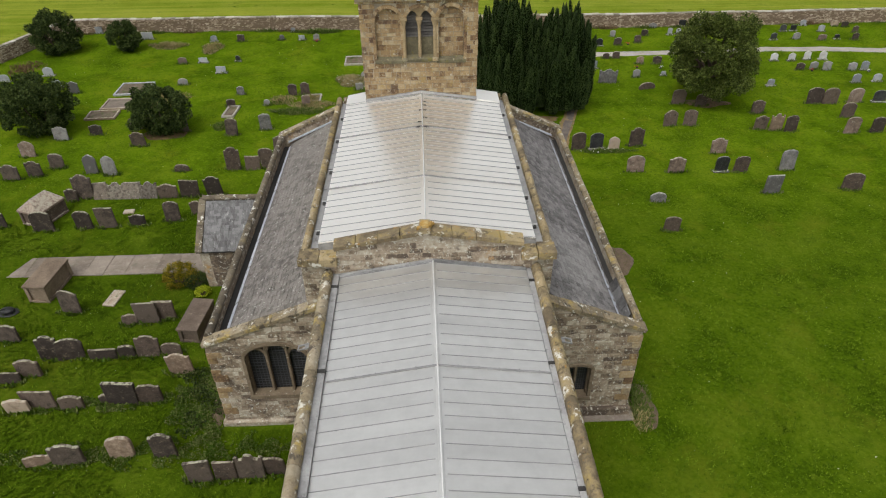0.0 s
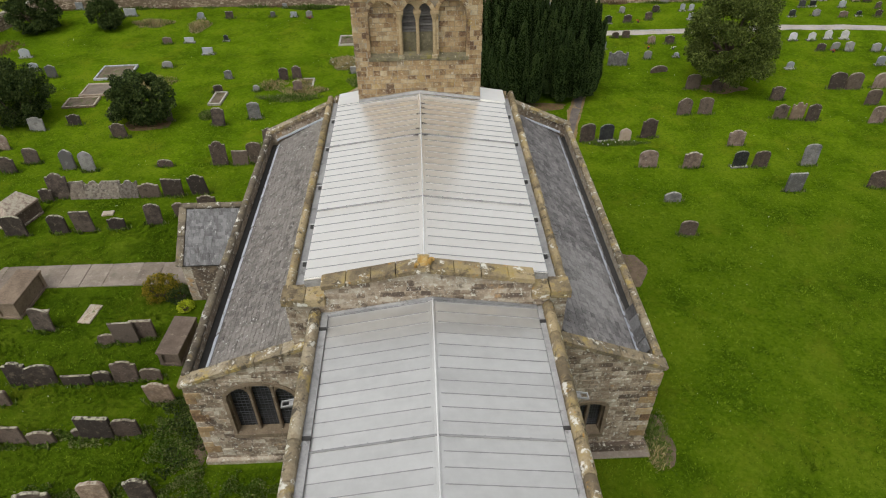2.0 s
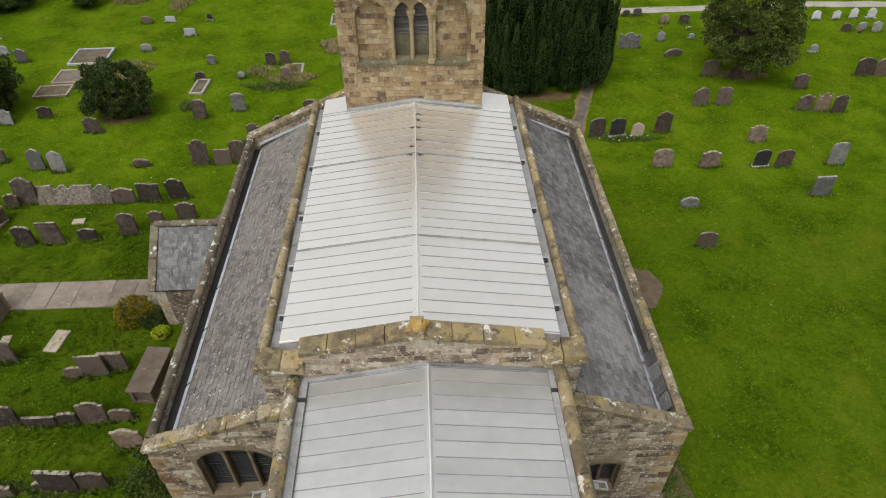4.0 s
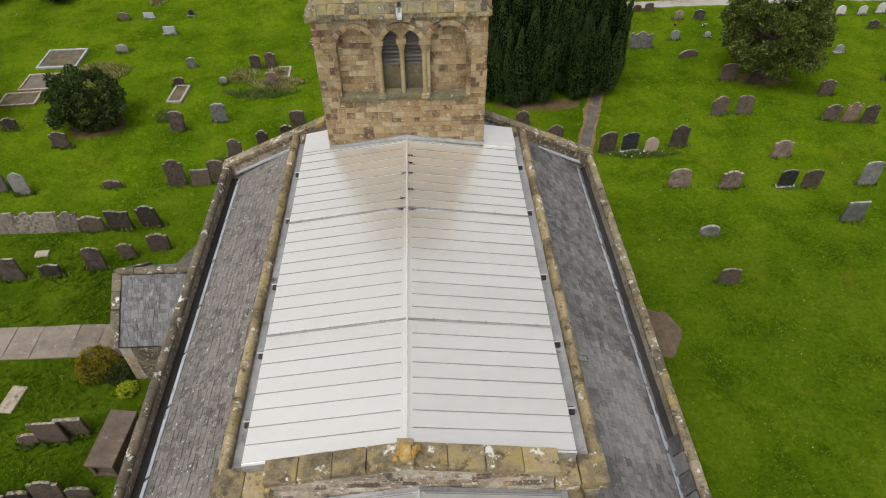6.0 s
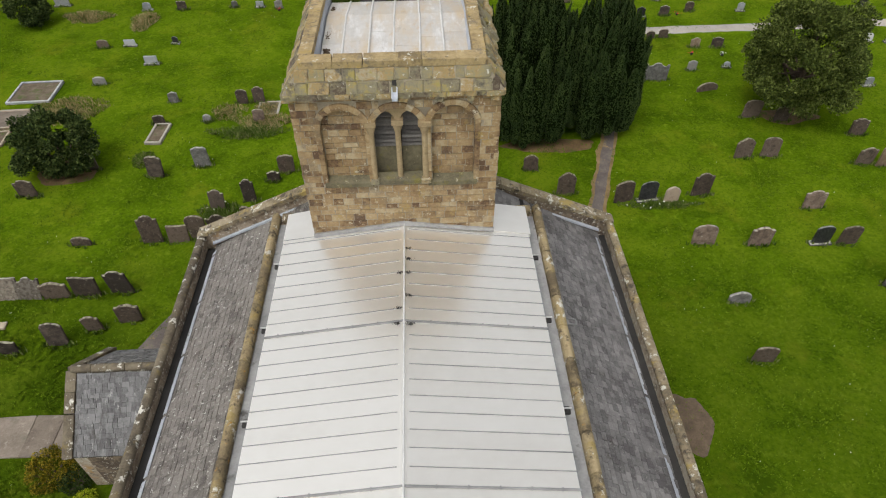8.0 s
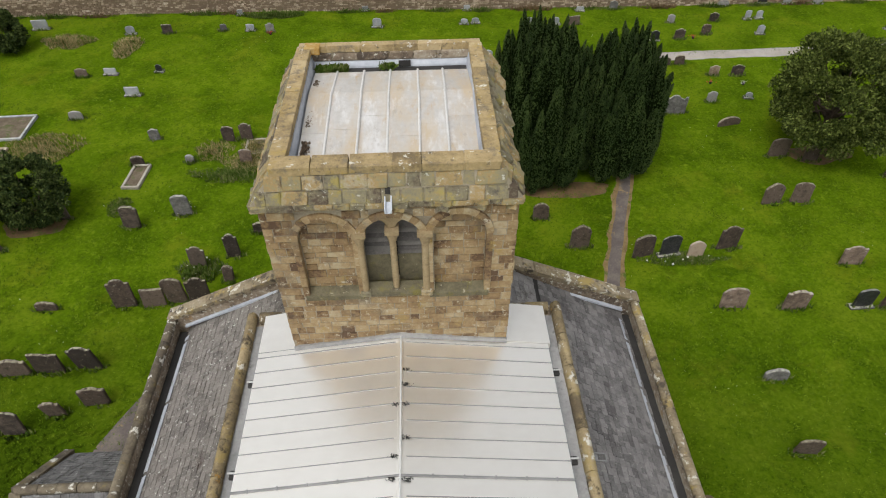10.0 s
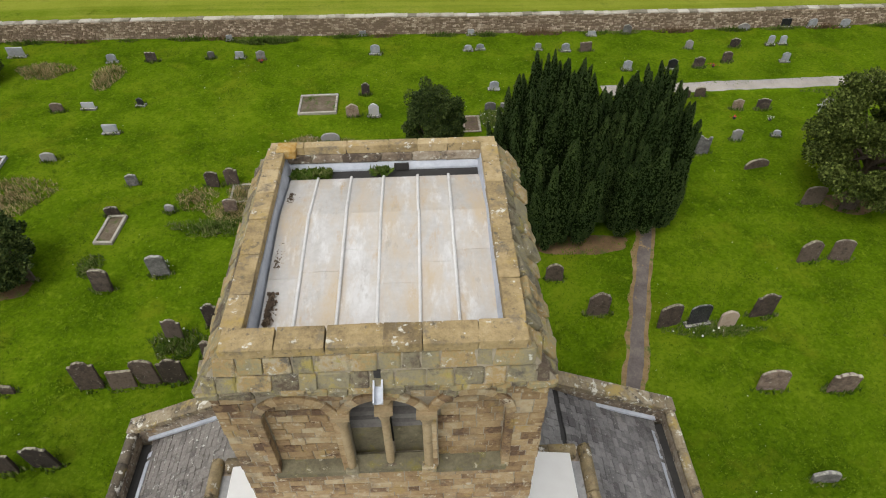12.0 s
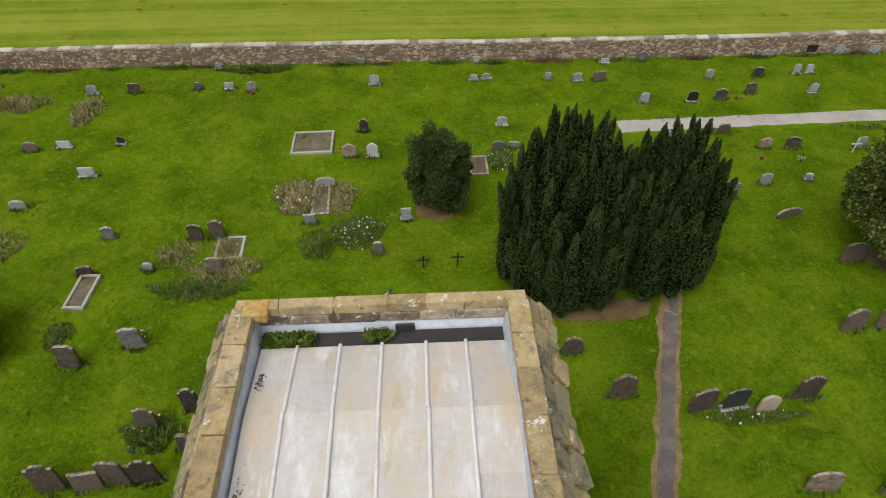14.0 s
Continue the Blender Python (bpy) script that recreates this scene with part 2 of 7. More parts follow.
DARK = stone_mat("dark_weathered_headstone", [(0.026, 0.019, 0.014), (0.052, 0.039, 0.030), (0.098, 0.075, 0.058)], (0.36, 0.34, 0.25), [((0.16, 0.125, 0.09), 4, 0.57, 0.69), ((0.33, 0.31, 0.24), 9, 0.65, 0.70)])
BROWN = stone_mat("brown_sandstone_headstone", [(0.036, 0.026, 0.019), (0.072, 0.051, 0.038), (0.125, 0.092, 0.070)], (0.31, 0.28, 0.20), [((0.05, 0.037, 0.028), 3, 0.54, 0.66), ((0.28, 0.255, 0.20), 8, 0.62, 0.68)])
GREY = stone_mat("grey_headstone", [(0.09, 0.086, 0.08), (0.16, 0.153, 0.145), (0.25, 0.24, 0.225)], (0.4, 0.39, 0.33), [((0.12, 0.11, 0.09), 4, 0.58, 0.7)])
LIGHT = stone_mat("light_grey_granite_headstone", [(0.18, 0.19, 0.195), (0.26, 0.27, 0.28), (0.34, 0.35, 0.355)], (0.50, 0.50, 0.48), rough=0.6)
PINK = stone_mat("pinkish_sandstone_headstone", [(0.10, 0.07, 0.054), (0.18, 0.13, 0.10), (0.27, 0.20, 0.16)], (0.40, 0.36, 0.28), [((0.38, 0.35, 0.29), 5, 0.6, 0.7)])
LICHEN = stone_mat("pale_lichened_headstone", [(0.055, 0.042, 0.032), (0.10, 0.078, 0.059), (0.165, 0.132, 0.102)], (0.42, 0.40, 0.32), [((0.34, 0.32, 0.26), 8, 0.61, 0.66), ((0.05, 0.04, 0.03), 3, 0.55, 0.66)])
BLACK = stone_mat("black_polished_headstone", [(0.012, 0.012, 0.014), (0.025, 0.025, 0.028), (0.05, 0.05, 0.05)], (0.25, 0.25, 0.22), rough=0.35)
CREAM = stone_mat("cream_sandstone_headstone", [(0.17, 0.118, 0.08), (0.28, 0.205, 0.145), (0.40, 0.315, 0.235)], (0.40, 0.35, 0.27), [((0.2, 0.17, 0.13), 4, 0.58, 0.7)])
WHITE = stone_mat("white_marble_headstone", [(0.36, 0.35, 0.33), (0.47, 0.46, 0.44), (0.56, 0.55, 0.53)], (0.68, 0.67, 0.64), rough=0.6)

KERB = stone_mat("pale_kerb_stone", [(0.19, 0.17, 0.135), (0.29, 0.265, 0.215), (0.39, 0.36, 0.30)], (0.40, 0.37, 0.31), [((0.14, 0.125, 0.09), 3, 0.56, 0.68)])
TOMB = surface("brown_tomb_sandstone", [(0.055, 0.04, 0.03), (0.105, 0.078, 0.058), (0.165, 0.125, 0.095)], rand=0.2, scales=(1.2, 14), bump=0.6, spots=[((0.22, 0.18, 0.13), 3.0, 0.60, 0.70)])
TOMB_B = surface("buff_tomb_sandstone", [(0.12, 0.088, 0.06), (0.22, 0.165, 0.115), (0.30, 0.235, 0.17)], rand=0.2, scales=(1.2, 14), bump=0.6, spots=[((0.10, 0.08, 0.06), 2.4, 0.58, 0.70)])


def leaf_mat(name, cols, lift=0.0, island=0.55):
    """Foliage; lift turns the shading towards the sky, as in a dense sward."""
    m = surface(name, cols, rough=0.9 if lift else 0.6, island=island, scales=(0.8, 5), bump=0, spec=0.03 if lift else 0.08)
    if lift:
        nt = m.node_tree
        g = nt.nodes.new("ShaderNodeNewGeometry")
        up = nt.nodes.new("ShaderNodeCombineXYZ")
        up.inputs[2].default_value = 1.0
        mix = nt.nodes.new("ShaderNodeMix")
        mix.data_type = "VECTOR"
        mix.inputs[0].default_value = lift
        nt.links.new(g.outputs["Normal"], mix.inputs[4])
        nt.links.new(up.outputs[0], mix.inputs[5])
        nt.links.new(mix.outputs[1], nt.nodes["Principled BSDF"].inputs["Normal"])
    return m


M_YEW = leaf_mat("yew_foliage", [(0.011, 0.021, 0.005), (0.022, 0.038, 0.009), (0.047, 0.070, 0.018)], island=0.26)
M_BUSH = leaf_mat("dark_bush_foliage", [(0.018, 0.032, 0.009), (0.042, 0.066, 0.016), (0.085, 0.112, 0.03)])
M_TREE = leaf_mat("olive_tree_foliage", [(0.035, 0.052, 0.010), (0.075, 0.10, 0.018), (0.14, 0.17, 0.04)])
M_GOLD = leaf_mat("golden_shrub_foliage", [(0.07, 0.08, 0.006), (0.17, 0.145, 0.010), (0.30, 0.22, 0.02)])
M_LIME = leaf_mat("lime_shrub_foliage", [(0.16, 0.22, 0.01), (0.32, 0.40, 0.015), (0.5, 0.55, 0.04)])
M_BARK = surface("yew_bark", [(0.05, 0.035, 0.025), (0.10, 0.07, 0.05)], scales=(3, 20), bump=0.6)
# yew core: shade in the gaps put into a near-black colour
M_YEW_SHADE = surface("yew_shade_black", [(0.004, 0.007, 0.002), (0.009, 0.015, 0.004)], scales=(3, 20), bump=0.6, spec=0.0)
M_TUFT = leaf_mat("grass_tufts", [(0.042, 0.080, 0.003), (0.074, 0.126, 0.005), (0.118, 0.172, 0.010)], 0.9, 0.35)
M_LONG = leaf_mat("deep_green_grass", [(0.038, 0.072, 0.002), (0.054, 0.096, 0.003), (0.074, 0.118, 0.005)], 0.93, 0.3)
M_WEED = leaf_mat("long_weeds", [(0.036, 0.072, 0.008), (0.068, 0.108, 0.016), (0.135, 0.150, 0.05)], 0.6, 0.4)
M_DRY = leaf_mat("dry_grave_growth", [(0.12, 0.10, 0.032), (0.24, 0.192, 0.082), (0.40, 0.325, 0.165)], 0.6, 0.45)
M_FLOWER = leaf_mat("white_flowers", [(0.5, 0.5, 0.42), (0.7, 0.7, 0.62)])
M_RED = surface("red_flowers", [(0.4, 0.02, 0.02), (0.6, 0.05, 0.04)], bump=0)
M_BLUE = surface("blue_plastic", [(0.02, 0.12, 0.45), (0.04, 0.2, 0.6)], bump=0)


def turf(name, cols, bands=False, darker_near=False):
    m = surface(name, cols, rough=0.95, scales=(0.35, 6.5), bump=1.0, bumpscale=8.0, spec=0.0, span=0.20, spots=[((0.140, 0.168, 0.010), 0.33, 0.54, 0.78), ((0.046, 0.094, 0.003), 0.7, 0.56, 0.74), ((0.130, 0.188, 0.010), 2.3, 0.56, 0.70), ((0.042, 0.088, 0.003), 5.0, 0.60, 0.72)])
    if darker_near:
        # darker grass round the church, most on the porch side, with a wandering edge
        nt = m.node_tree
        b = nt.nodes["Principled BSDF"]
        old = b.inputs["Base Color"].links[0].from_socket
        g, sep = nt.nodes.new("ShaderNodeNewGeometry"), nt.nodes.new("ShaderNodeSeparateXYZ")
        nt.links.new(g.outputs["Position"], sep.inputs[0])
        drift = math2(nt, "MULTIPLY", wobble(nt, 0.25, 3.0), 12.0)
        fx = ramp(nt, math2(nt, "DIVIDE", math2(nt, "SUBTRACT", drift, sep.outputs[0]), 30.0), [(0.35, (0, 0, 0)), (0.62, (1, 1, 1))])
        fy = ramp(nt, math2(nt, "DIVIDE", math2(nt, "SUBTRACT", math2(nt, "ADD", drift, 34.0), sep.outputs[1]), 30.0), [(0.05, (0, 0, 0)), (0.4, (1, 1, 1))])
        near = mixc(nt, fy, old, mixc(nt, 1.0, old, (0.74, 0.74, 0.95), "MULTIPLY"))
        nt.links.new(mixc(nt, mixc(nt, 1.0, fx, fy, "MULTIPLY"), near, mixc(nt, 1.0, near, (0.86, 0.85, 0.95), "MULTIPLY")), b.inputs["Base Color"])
    if bands:
        nt = m.node_tree
        b = nt.nodes["Principled BSDF"]
        old = b.inputs["Base Color"].links[0].from_socket
        rows = ramp(nt, wobble(nt, 0.5, 4.0, 0.6, (0.05, 1.5, 1)), [(0.38, (0, 0, 0)), (0.62, (1, 1, 1))])
        nt.links.new(mixc(nt, rows, mixc(nt, 1.0, old, (0.72, 0.76, 0.7), "MULTIPLY"), mixc(nt, 0.5, old, (0.22, 0.23, 0.035))), b.inputs["Base Color"])
    return m


M_GRASS = turf("churchyard_grass", [(0.044, 0.082, 0.003), (0.076, 0.132, 0.004), (0.116, 0.170, 0.008)], darker_near=True)
M_FIELD = turf("mown_field", [(0.14, 0.19, 0.014), (0.18, 0.235, 0.02), (0.23, 0.265, 0.035)], True)

# ---- helpers of this scene ----
WORLD_OF = {}
rng = random.Random(7)


def rise(x, y):
    """Height of the ground."""
    z = 0.3 - 0.35 * math.tanh(x / 18)
    if abs(x) < 70 and -30 < y < 75:
        z += 0.05 * noise.noise((x * 0.23, y * 0.23, 1.7)) + 0.025 * noise.noise((x * 0.9, y * 0.9, 4.1))
    return z


def mesh_of(name, bm, material):
    me = bpy.data.meshes.new(name)
    bm.to_mesh(me)
    bm.free()
    me.materials.append(material)
    return me


def thing(name, x, y, z, label, category, group="", kind=""):
    ob = new(name)
    ob.empty_display_size = 0.2
    ob.matrix_basis = pose(x, y, z)
    WORLD_OF[ob] = ob.matrix_basis.copy()
    return tagged(ob, label, category, group, kind)


def under(ob, parent, m=None):
    m = m or Matrix.Identity(4)
    ob.parent = parent
    ob.matrix_parent_inverse = WORLD_OF[parent].inverted()
    ob.matrix_basis = m
    WORLD_OF[ob] = m
    return ob


def part(name, bm, material, parent, label="", m=None):
    """One mesh object under a thing or a part; the bmesh is in world metres unless a pose m is given."""
    ob = under(new(name, mesh_of(name, bm, material)), parent, m)
    return tagged(ob, label) if label else ob


def piece(name, me, parent, m):
    return under(new(name, me), parent, m)


def solo(name, bm, material, x, y, z, label, category, group="", kind=""):
    ob = new(name, mesh_of(name, bm, material))
    ob.matrix_basis = pose(x, y, z)
    WORLD_OF[ob] = ob.matrix_basis.copy()
    return tagged(ob, label, category, group, kind)


def box(bm, x0, x1, y0, y1, z0, z1, tilt=None):
    m = Matrix.Translation(((x0 + x1) / 2, (y0 + y1) / 2, (z0 + z1) / 2)) @ Matrix.Diagonal((abs(x1 - x0), abs(y1 - y0), abs(z1 - z0), 1))
    return bmesh.ops.create_cube(bm, size=1, matrix=(tilt or Matrix.Identity(4)) @ m)["verts"]


def prism(bm, pts, y0, y1):
    """A polygon in x and z, drawn out from y0 to y1."""
    a = [bm.verts.new((x, y0, z)) for x, z in pts]
    b = [bm.verts.new((x, y1, z)) for x, z in pts]
    fs = [bm.faces.new(a), bm.faces.new(b[::-1])]
    for i in range(len(pts)):
        j = (i + 1) % len(pts)
        fs.append(bm.faces.new((a[j], a[i], b[i], b[j])))
    bmesh.ops.recalc_face_normals(bm, faces=fs)
    return fs


def limb(bm, a, b, ra, rb, seg=8):
    a, b = Vector(a), Vector(b)
    q = (b - a).to_track_quat("Z", "Y").to_matrix().to_4x4()
    bmesh.ops.create_cone(bm, cap_ends=True, segments=seg, radius1=ra, radius2=rb, depth=(b - a).length, matrix=Matrix.Translation((a + b) / 2) @ q)


def soften(bm, offset, segments=1):
    bmesh.ops.bevel(bm, geom=bm.edges[:], offset=offset, segments=segments, affect="EDGES")


def block_mesh(name, material, seed, bevel=0.07, wob=0.03):
    """A worn building stone, one unit each way."""
    r = random.Random(seed)
    bm = bmesh.new()
    bmesh.ops.create_cube(bm, size=1)
    soften(bm, bevel)
    for v in bm.verts:
        v.co += Vector((r.uniform(-wob, wob), r.uniform(-wob, wob), r.uniform(-wob, wob)))
    return mesh_of(name, bm, material)


def blocks_for(material, bevel=0.07, wob=0.03):
    return [block_mesh("stone", material, s, bevel, wob) for s in range(6)]


def place(u, n, centre, size):
    """A pose whose x runs along u, y along n and z upright to both, with a size."""
    u, n = Vector(u).normalized(), Vector(n).normalized()
    w = u.cross(n).normalized()
    if w.z < 0:
        w = -w
    m = Matrix((u, n, w)).transposed().to_4x4()
    return Matrix.Translation(centre) @ m @ Matrix.Diagonal((*size, 1))


def walling(parent, meshes, origin, u, n, length, z0, z1, inside, course=(0.2, 0.28), run=(0.28, 0.55), depth=0.14, joint=0.014, lean=None, limit=300, proud=0.012, name="stone"):
    """Coursed stones on a wall face: origin at its foot, u along it, n out of it. inside(s, z) says where wall is."""
    u, n = Vector(u).normalized(), Vector(n).normalized()
    z, made = z0, 0
    while z < z1 - 0.05:
        h = min(rng.uniform(*course), z1 - z)
        s = -rng.uniform(0, run[0])
        while s < length:
            w = rng.uniform(*run)
            a, b = max(s, 0), min(s + w, length)
            s += w
            if b - a < 0.07:
                continue
            test = [(a + 0.02, z + 0.02), (b - 0.02, z + 0.02), (a + 0.02, z + h - 0.02), (b - 0.02, z + h - 0.02)]
            good = [inside(*t) for t in test]
            if not any(good) or made >= limit or (sum(good) == 4 and not inside((a + b) / 2, z + h / 2)):
                continue
            if sum(good) < 4:
                while a < b - 0.1 and not (inside(a + 0.02, z + 0.02) and inside(a + 0.02, z + h - 0.02)):
                    a += 0.04
                while b > a + 0.1 and not (inside(b - 0.02, z + 0.02) and inside(b - 0.02, z + h - 0.02)):
                    b -= 0.04
                if b - a < 0.1 or not inside((a + b) / 2, z + h / 2):
                    continue
            off = rng.uniform(-0.012, proud)
            c = Vector(origin) + u * ((a + b) / 2) + Vector((0, 0, z + h / 2)) - n * (depth / 2 - off)
            if lean:
                c += Vector(lean) * (z + h / 2 - z0)
            piece(name, rng.choice(meshes), parent, place(u, n, c, (b - a - joint, depth, h - joint)))
            made += 1
        z += h
    return made

# ---- ground ----
def graded(lo, hi, step):
    core = list(np.arange(lo, hi + 0.01, step))
    return [-4000, -1500, -600, -280, -140] + [float(c) for c in core] + [140, 280, 600, 1500, 4000]


def wall_y(x):
    """The line of the churchyard's boundary wall."""
    return 66.05 + 0.004 * x


def build_ground():
    xs, ys = graded(-60, 60, 1.0), graded(-40, 90, 1.0)
    bm = bmesh.new()
    rows = [[bm.verts.new((x, y, rise(x, y))) for x in xs] for y in ys]
    for j in range(len(ys) - 1):
        for i in range(len(xs) - 1):
            f = bm.faces.new((rows[j][i], rows[j][i + 1], rows[j + 1][i + 1], rows[j + 1][i]))
            cx, cy = (xs[i] + xs[i + 1]) / 2, (ys[j] + ys[j + 1]) / 2
            f.material_index = 1 if cy > wall_y(cx) or cx < -36.5 - (66 - cy) * 0.28 else 0
            f.smooth = True
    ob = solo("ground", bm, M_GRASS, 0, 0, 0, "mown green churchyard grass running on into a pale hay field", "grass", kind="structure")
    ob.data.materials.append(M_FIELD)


build_ground()


def ribbon(name, pts, width, material, label, lift=0.03, wob=0.06, depth=0.15):
    """A path laid along points on the ground."""
    bm = bmesh.new()
    dense = []
    for (x0, y0), (x1, y1) in zip(pts, pts[1:]):
        n = max(2, int(math.hypot(x1 - x0, y1 - y0) / 0.5))
        dense += [(x0 + (x1 - x0) * k / n, y0 + (y1 - y0) * k / n) for k in range(n)]
    dense.append(pts[-1])
    ring = []
    for i, (x, y) in enumerate(dense):
        a, b = dense[max(0, i - 1)], dense[min(len(dense) - 1, i + 1)]
        t = Vector((b[0] - a[0], b[1] - a[1])).normalized()
        cross = []
        for k in range(5):
            s = (k / 4 - 0.5) * width * (1 + wob * 2 * (noise.noise((x * 0.8, y * 0.8, k * 0.5)) if k in (0, 4) else 0))
            px, py = x - t.y * s, y + t.x * s
            edge = -depth if k in (0, 4) else 0
            cross.append(bm.verts.new((px, py, rise(px, py) + lift + edge * (1 if k in (0, 4) else 0) * 0.3)))
        ring.append(cross)
    for a, b in zip(ring, ring[1:]):
        for k in range(4):
            bm.faces.new((a[k], b[k], b[k + 1], a[k + 1])).smooth = True
    bmesh.ops.recalc_face_normals(bm, faces=bm.faces[:])
    return solo(name, bm, material, 0, 0, 0, label, "path", kind="structure")


ribbon("path", [(7.6, 31.5), (8.1, 33.5), (8.6, 36.0), (9.9, 40.0), (11.3, 44.2), (12.3, 47.5), (13.2, 51.0)], 1.3, M_VERGE, "brown needle-strewn verge along the old tarmac path", 0.02, 0.3)
ribbon("path", [(7.6, 31.5), (8.1, 33.5), (8.6, 36.0), (9.9, 40.0), (11.3, 44.2), (12.3, 47.5), (13.2, 51.0)], 0.72, M_TARMAC, "narrow worn dark tarmac footpath through the grass", 0.045, 0.2)
ribbon("path", [(-11.20, 28.30), (-10.75, 29.50), (-9.60, 32.01), (-9.20, 33.51)], 1.0, M_TARMAC, "dark paved strip between the grass and the aisle", 0.04, 0.03)
ribbon("path", [(12.20, 57.66), (18.22, 57.96), (23.55, 58.10), (28.58, 58.23), (33.10, 58.49), (37.83, 58.19), (43.38, 57.50), (60, 59.0)], 1.25, M_CONC, "pale concrete footpath across the churchyard", 0.04, 0.05)


def patch(name, x, y, rx, ry, material, label, lift=0.03, seed=0, category="ground patch"):
    """An uneven worn patch lying on the ground."""
    bm = bmesh.new()
    c = bm.verts.new((x, y, rise(x, y) + lift))
    rings = []
    for k in (0.5, 0.8, 1.0):
        row = []
        for i in range(28):
            a = 2 * math.pi * i / 28
            q = k * (1 + 0.35 * noise.noise((math.cos(a) * 1.3 + seed, math.sin(a) * 1.3, seed * 2.1)))
            px, py = x + rx * q * math.cos(a), y + ry * q * math.sin(a)
            row.append(bm.verts.new((px, py, rise(px, py) + (lift if k < 1 else -0.02))))
        rings.append(row)
    for i in range(28):
        j = (i + 1) % 28
        bm.faces.new((c, rings[0][i], rings[0][j]))
        for a, b in zip(rings, rings[1:]):
            bm.faces.new((a[i], b[i], b[j], a[j]))
    for f in bm.faces:
        f.smooth = True
    return solo(name, bm, material, 0, 0, 0, label, category, kind="structure")


patch("soil_patch", 10.2, 26.3, 0.8, 1.35, M_SOIL, "bare brown soil patch in the grass beside the aisle", seed=3)
patch("litter_patch", 8.0, 43.9, 2.9, 0.75, M_LITTER, "dry brown needle litter below the yew", 0.015, seed=5)
patch("soil_patch", 22.6, 46.4, 2.0, 1.0, M_LITTER, "shaded bare earth below the tree", 0.02, seed=8)
patch("soil_patch", 1.4, 50.6, 1.15, 0.9, M_LITTER, "bare earth under the rounded bush", 0.02, seed=9)
patch("soil_patch", -18.0, 42.3, 1.7, 1.2, M_LITTER, "bare earth under the rounded bush", 0.02, seed=11)
patch("soil_patch", -8.1, 17.6, 0.35, 1.5, M_SOIL, "damp dark drain strip along the aisle wall", 0.02, seed=12)
patch("soil_patch", 8.6, 16.8, 0.6, 1.3, M_SOIL, "damp dark soil along the aisle foot", 0.02, seed=13)


def flag_path():
    base = thing("pavement", -16.5, 26.68, 0.55, "worn sandstone flag path leading to the porch", "path", kind="structure")
    bm = bmesh.new()
    box(bm, -34, -10.6, 25.88, 27.48, 0.3, 0.57)
    part("bedding", bm, M_MORTAR, base)
    me = blocks_for(M_FLAG, 0.02, 0.006)
    x = -34.0
    while x < -10.7:
        w = rng.uniform(0.9, 2.1)
        piece("flagstone", rng.choice(me), base, pose(x + w / 2, 26.68, 0.575 + rng.uniform(-0.006, 0.008), 0, 0, rng.uniform(-1, 1)) @ Matrix.Diagonal((w - 0.02, 1.62, 0.06, 1)))
        x += w


# ---- the church ----
church = thing("church", 0.25, 20, 0.1, "old sandstone parish church with metal roofs and square tower", "church")
RX = 0.2                     # line of the ridge
CH_L, CH_R = -3.18, 3.95     # chancel's outer faces
NV_L, NV_R = -3.85, 4.33     # nave
AI_L, AI_R = -7.65, 7.82     # aisles
EAST, GABLE, NWEST, AWEST = 16.4, 16.55, 29.55, 32.45
TW = (-2.36, 2.74, 27.95, 33.15)

SB_ASH, SB_PAR, SB_RUB = blocks_for(M_ASHLAR, 0.05, 0.02), blocks_for(M_PARAPET, 0.07, 0.045), blocks_for(M_RUBBLE, 0.12, 0.07)
SB_COPD = blocks_for(M_COPING_D, 0.05, 0.03)
SB_RAG = blocks_for(M_PARAPET, 0.12, 0.085)
SB_DRE = blocks_for(M_DRESSED_D, 0.05, 0.02)
SB_COPT = blocks_for(M_COPING_T, 0.035, 0.022)
SB_COP, SB_COPY = blocks_for(M_COPING, 0.035, 0.02), blocks_for(M_COPING_Y, 0.03, 0.014)


def coping_mesh(material, seed):
    """A half-round coping stone, one metre long along y, one wide."""
    r = random.Random(seed)
    bm = bmesh.new()
    prof = [(-0.5, -0.25), (-0.5, 0.05), (-0.4, 0.28), (-0.2, 0.42), (0.0, 0.47), (0.2, 0.42), (0.4, 0.28), (0.5, 0.05), (0.5, -0.25)]
    rings = []
    for k in range(4):
        s = 0.94 if k in (0, 3) else 1.0
        rings.append([bm.verts.new((x * s + r.uniform(-0.03, 0.03), (-0.5, -0.46, 0.46, 0.5)[k], z * s + r.uniform(-0.03, 0.03))) for x, z in prof])
    for a, b in zip(rings, rings[1:]):
        for i in range(len(prof)):
            j = (i + 1) % len(prof)
            bm.faces.new((a[i], a[j], b[j], b[i])).smooth = True
    bm.faces.new(rings[0])
    bm.faces.new(rings[-1])
    bmesh.ops.recalc_face_normals(bm, faces=bm.faces[:])
    return mesh_of("coping_stone", bm, material)


CB_G = [coping_mesh(M_COPING, s) for s in range(4)]
CB_DK = [coping_mesh(M_COPING_D, s) for s in range(12, 16)]
CB_Y = [coping_mesh(M_COPING_Y, s) for s in range(4, 8)]


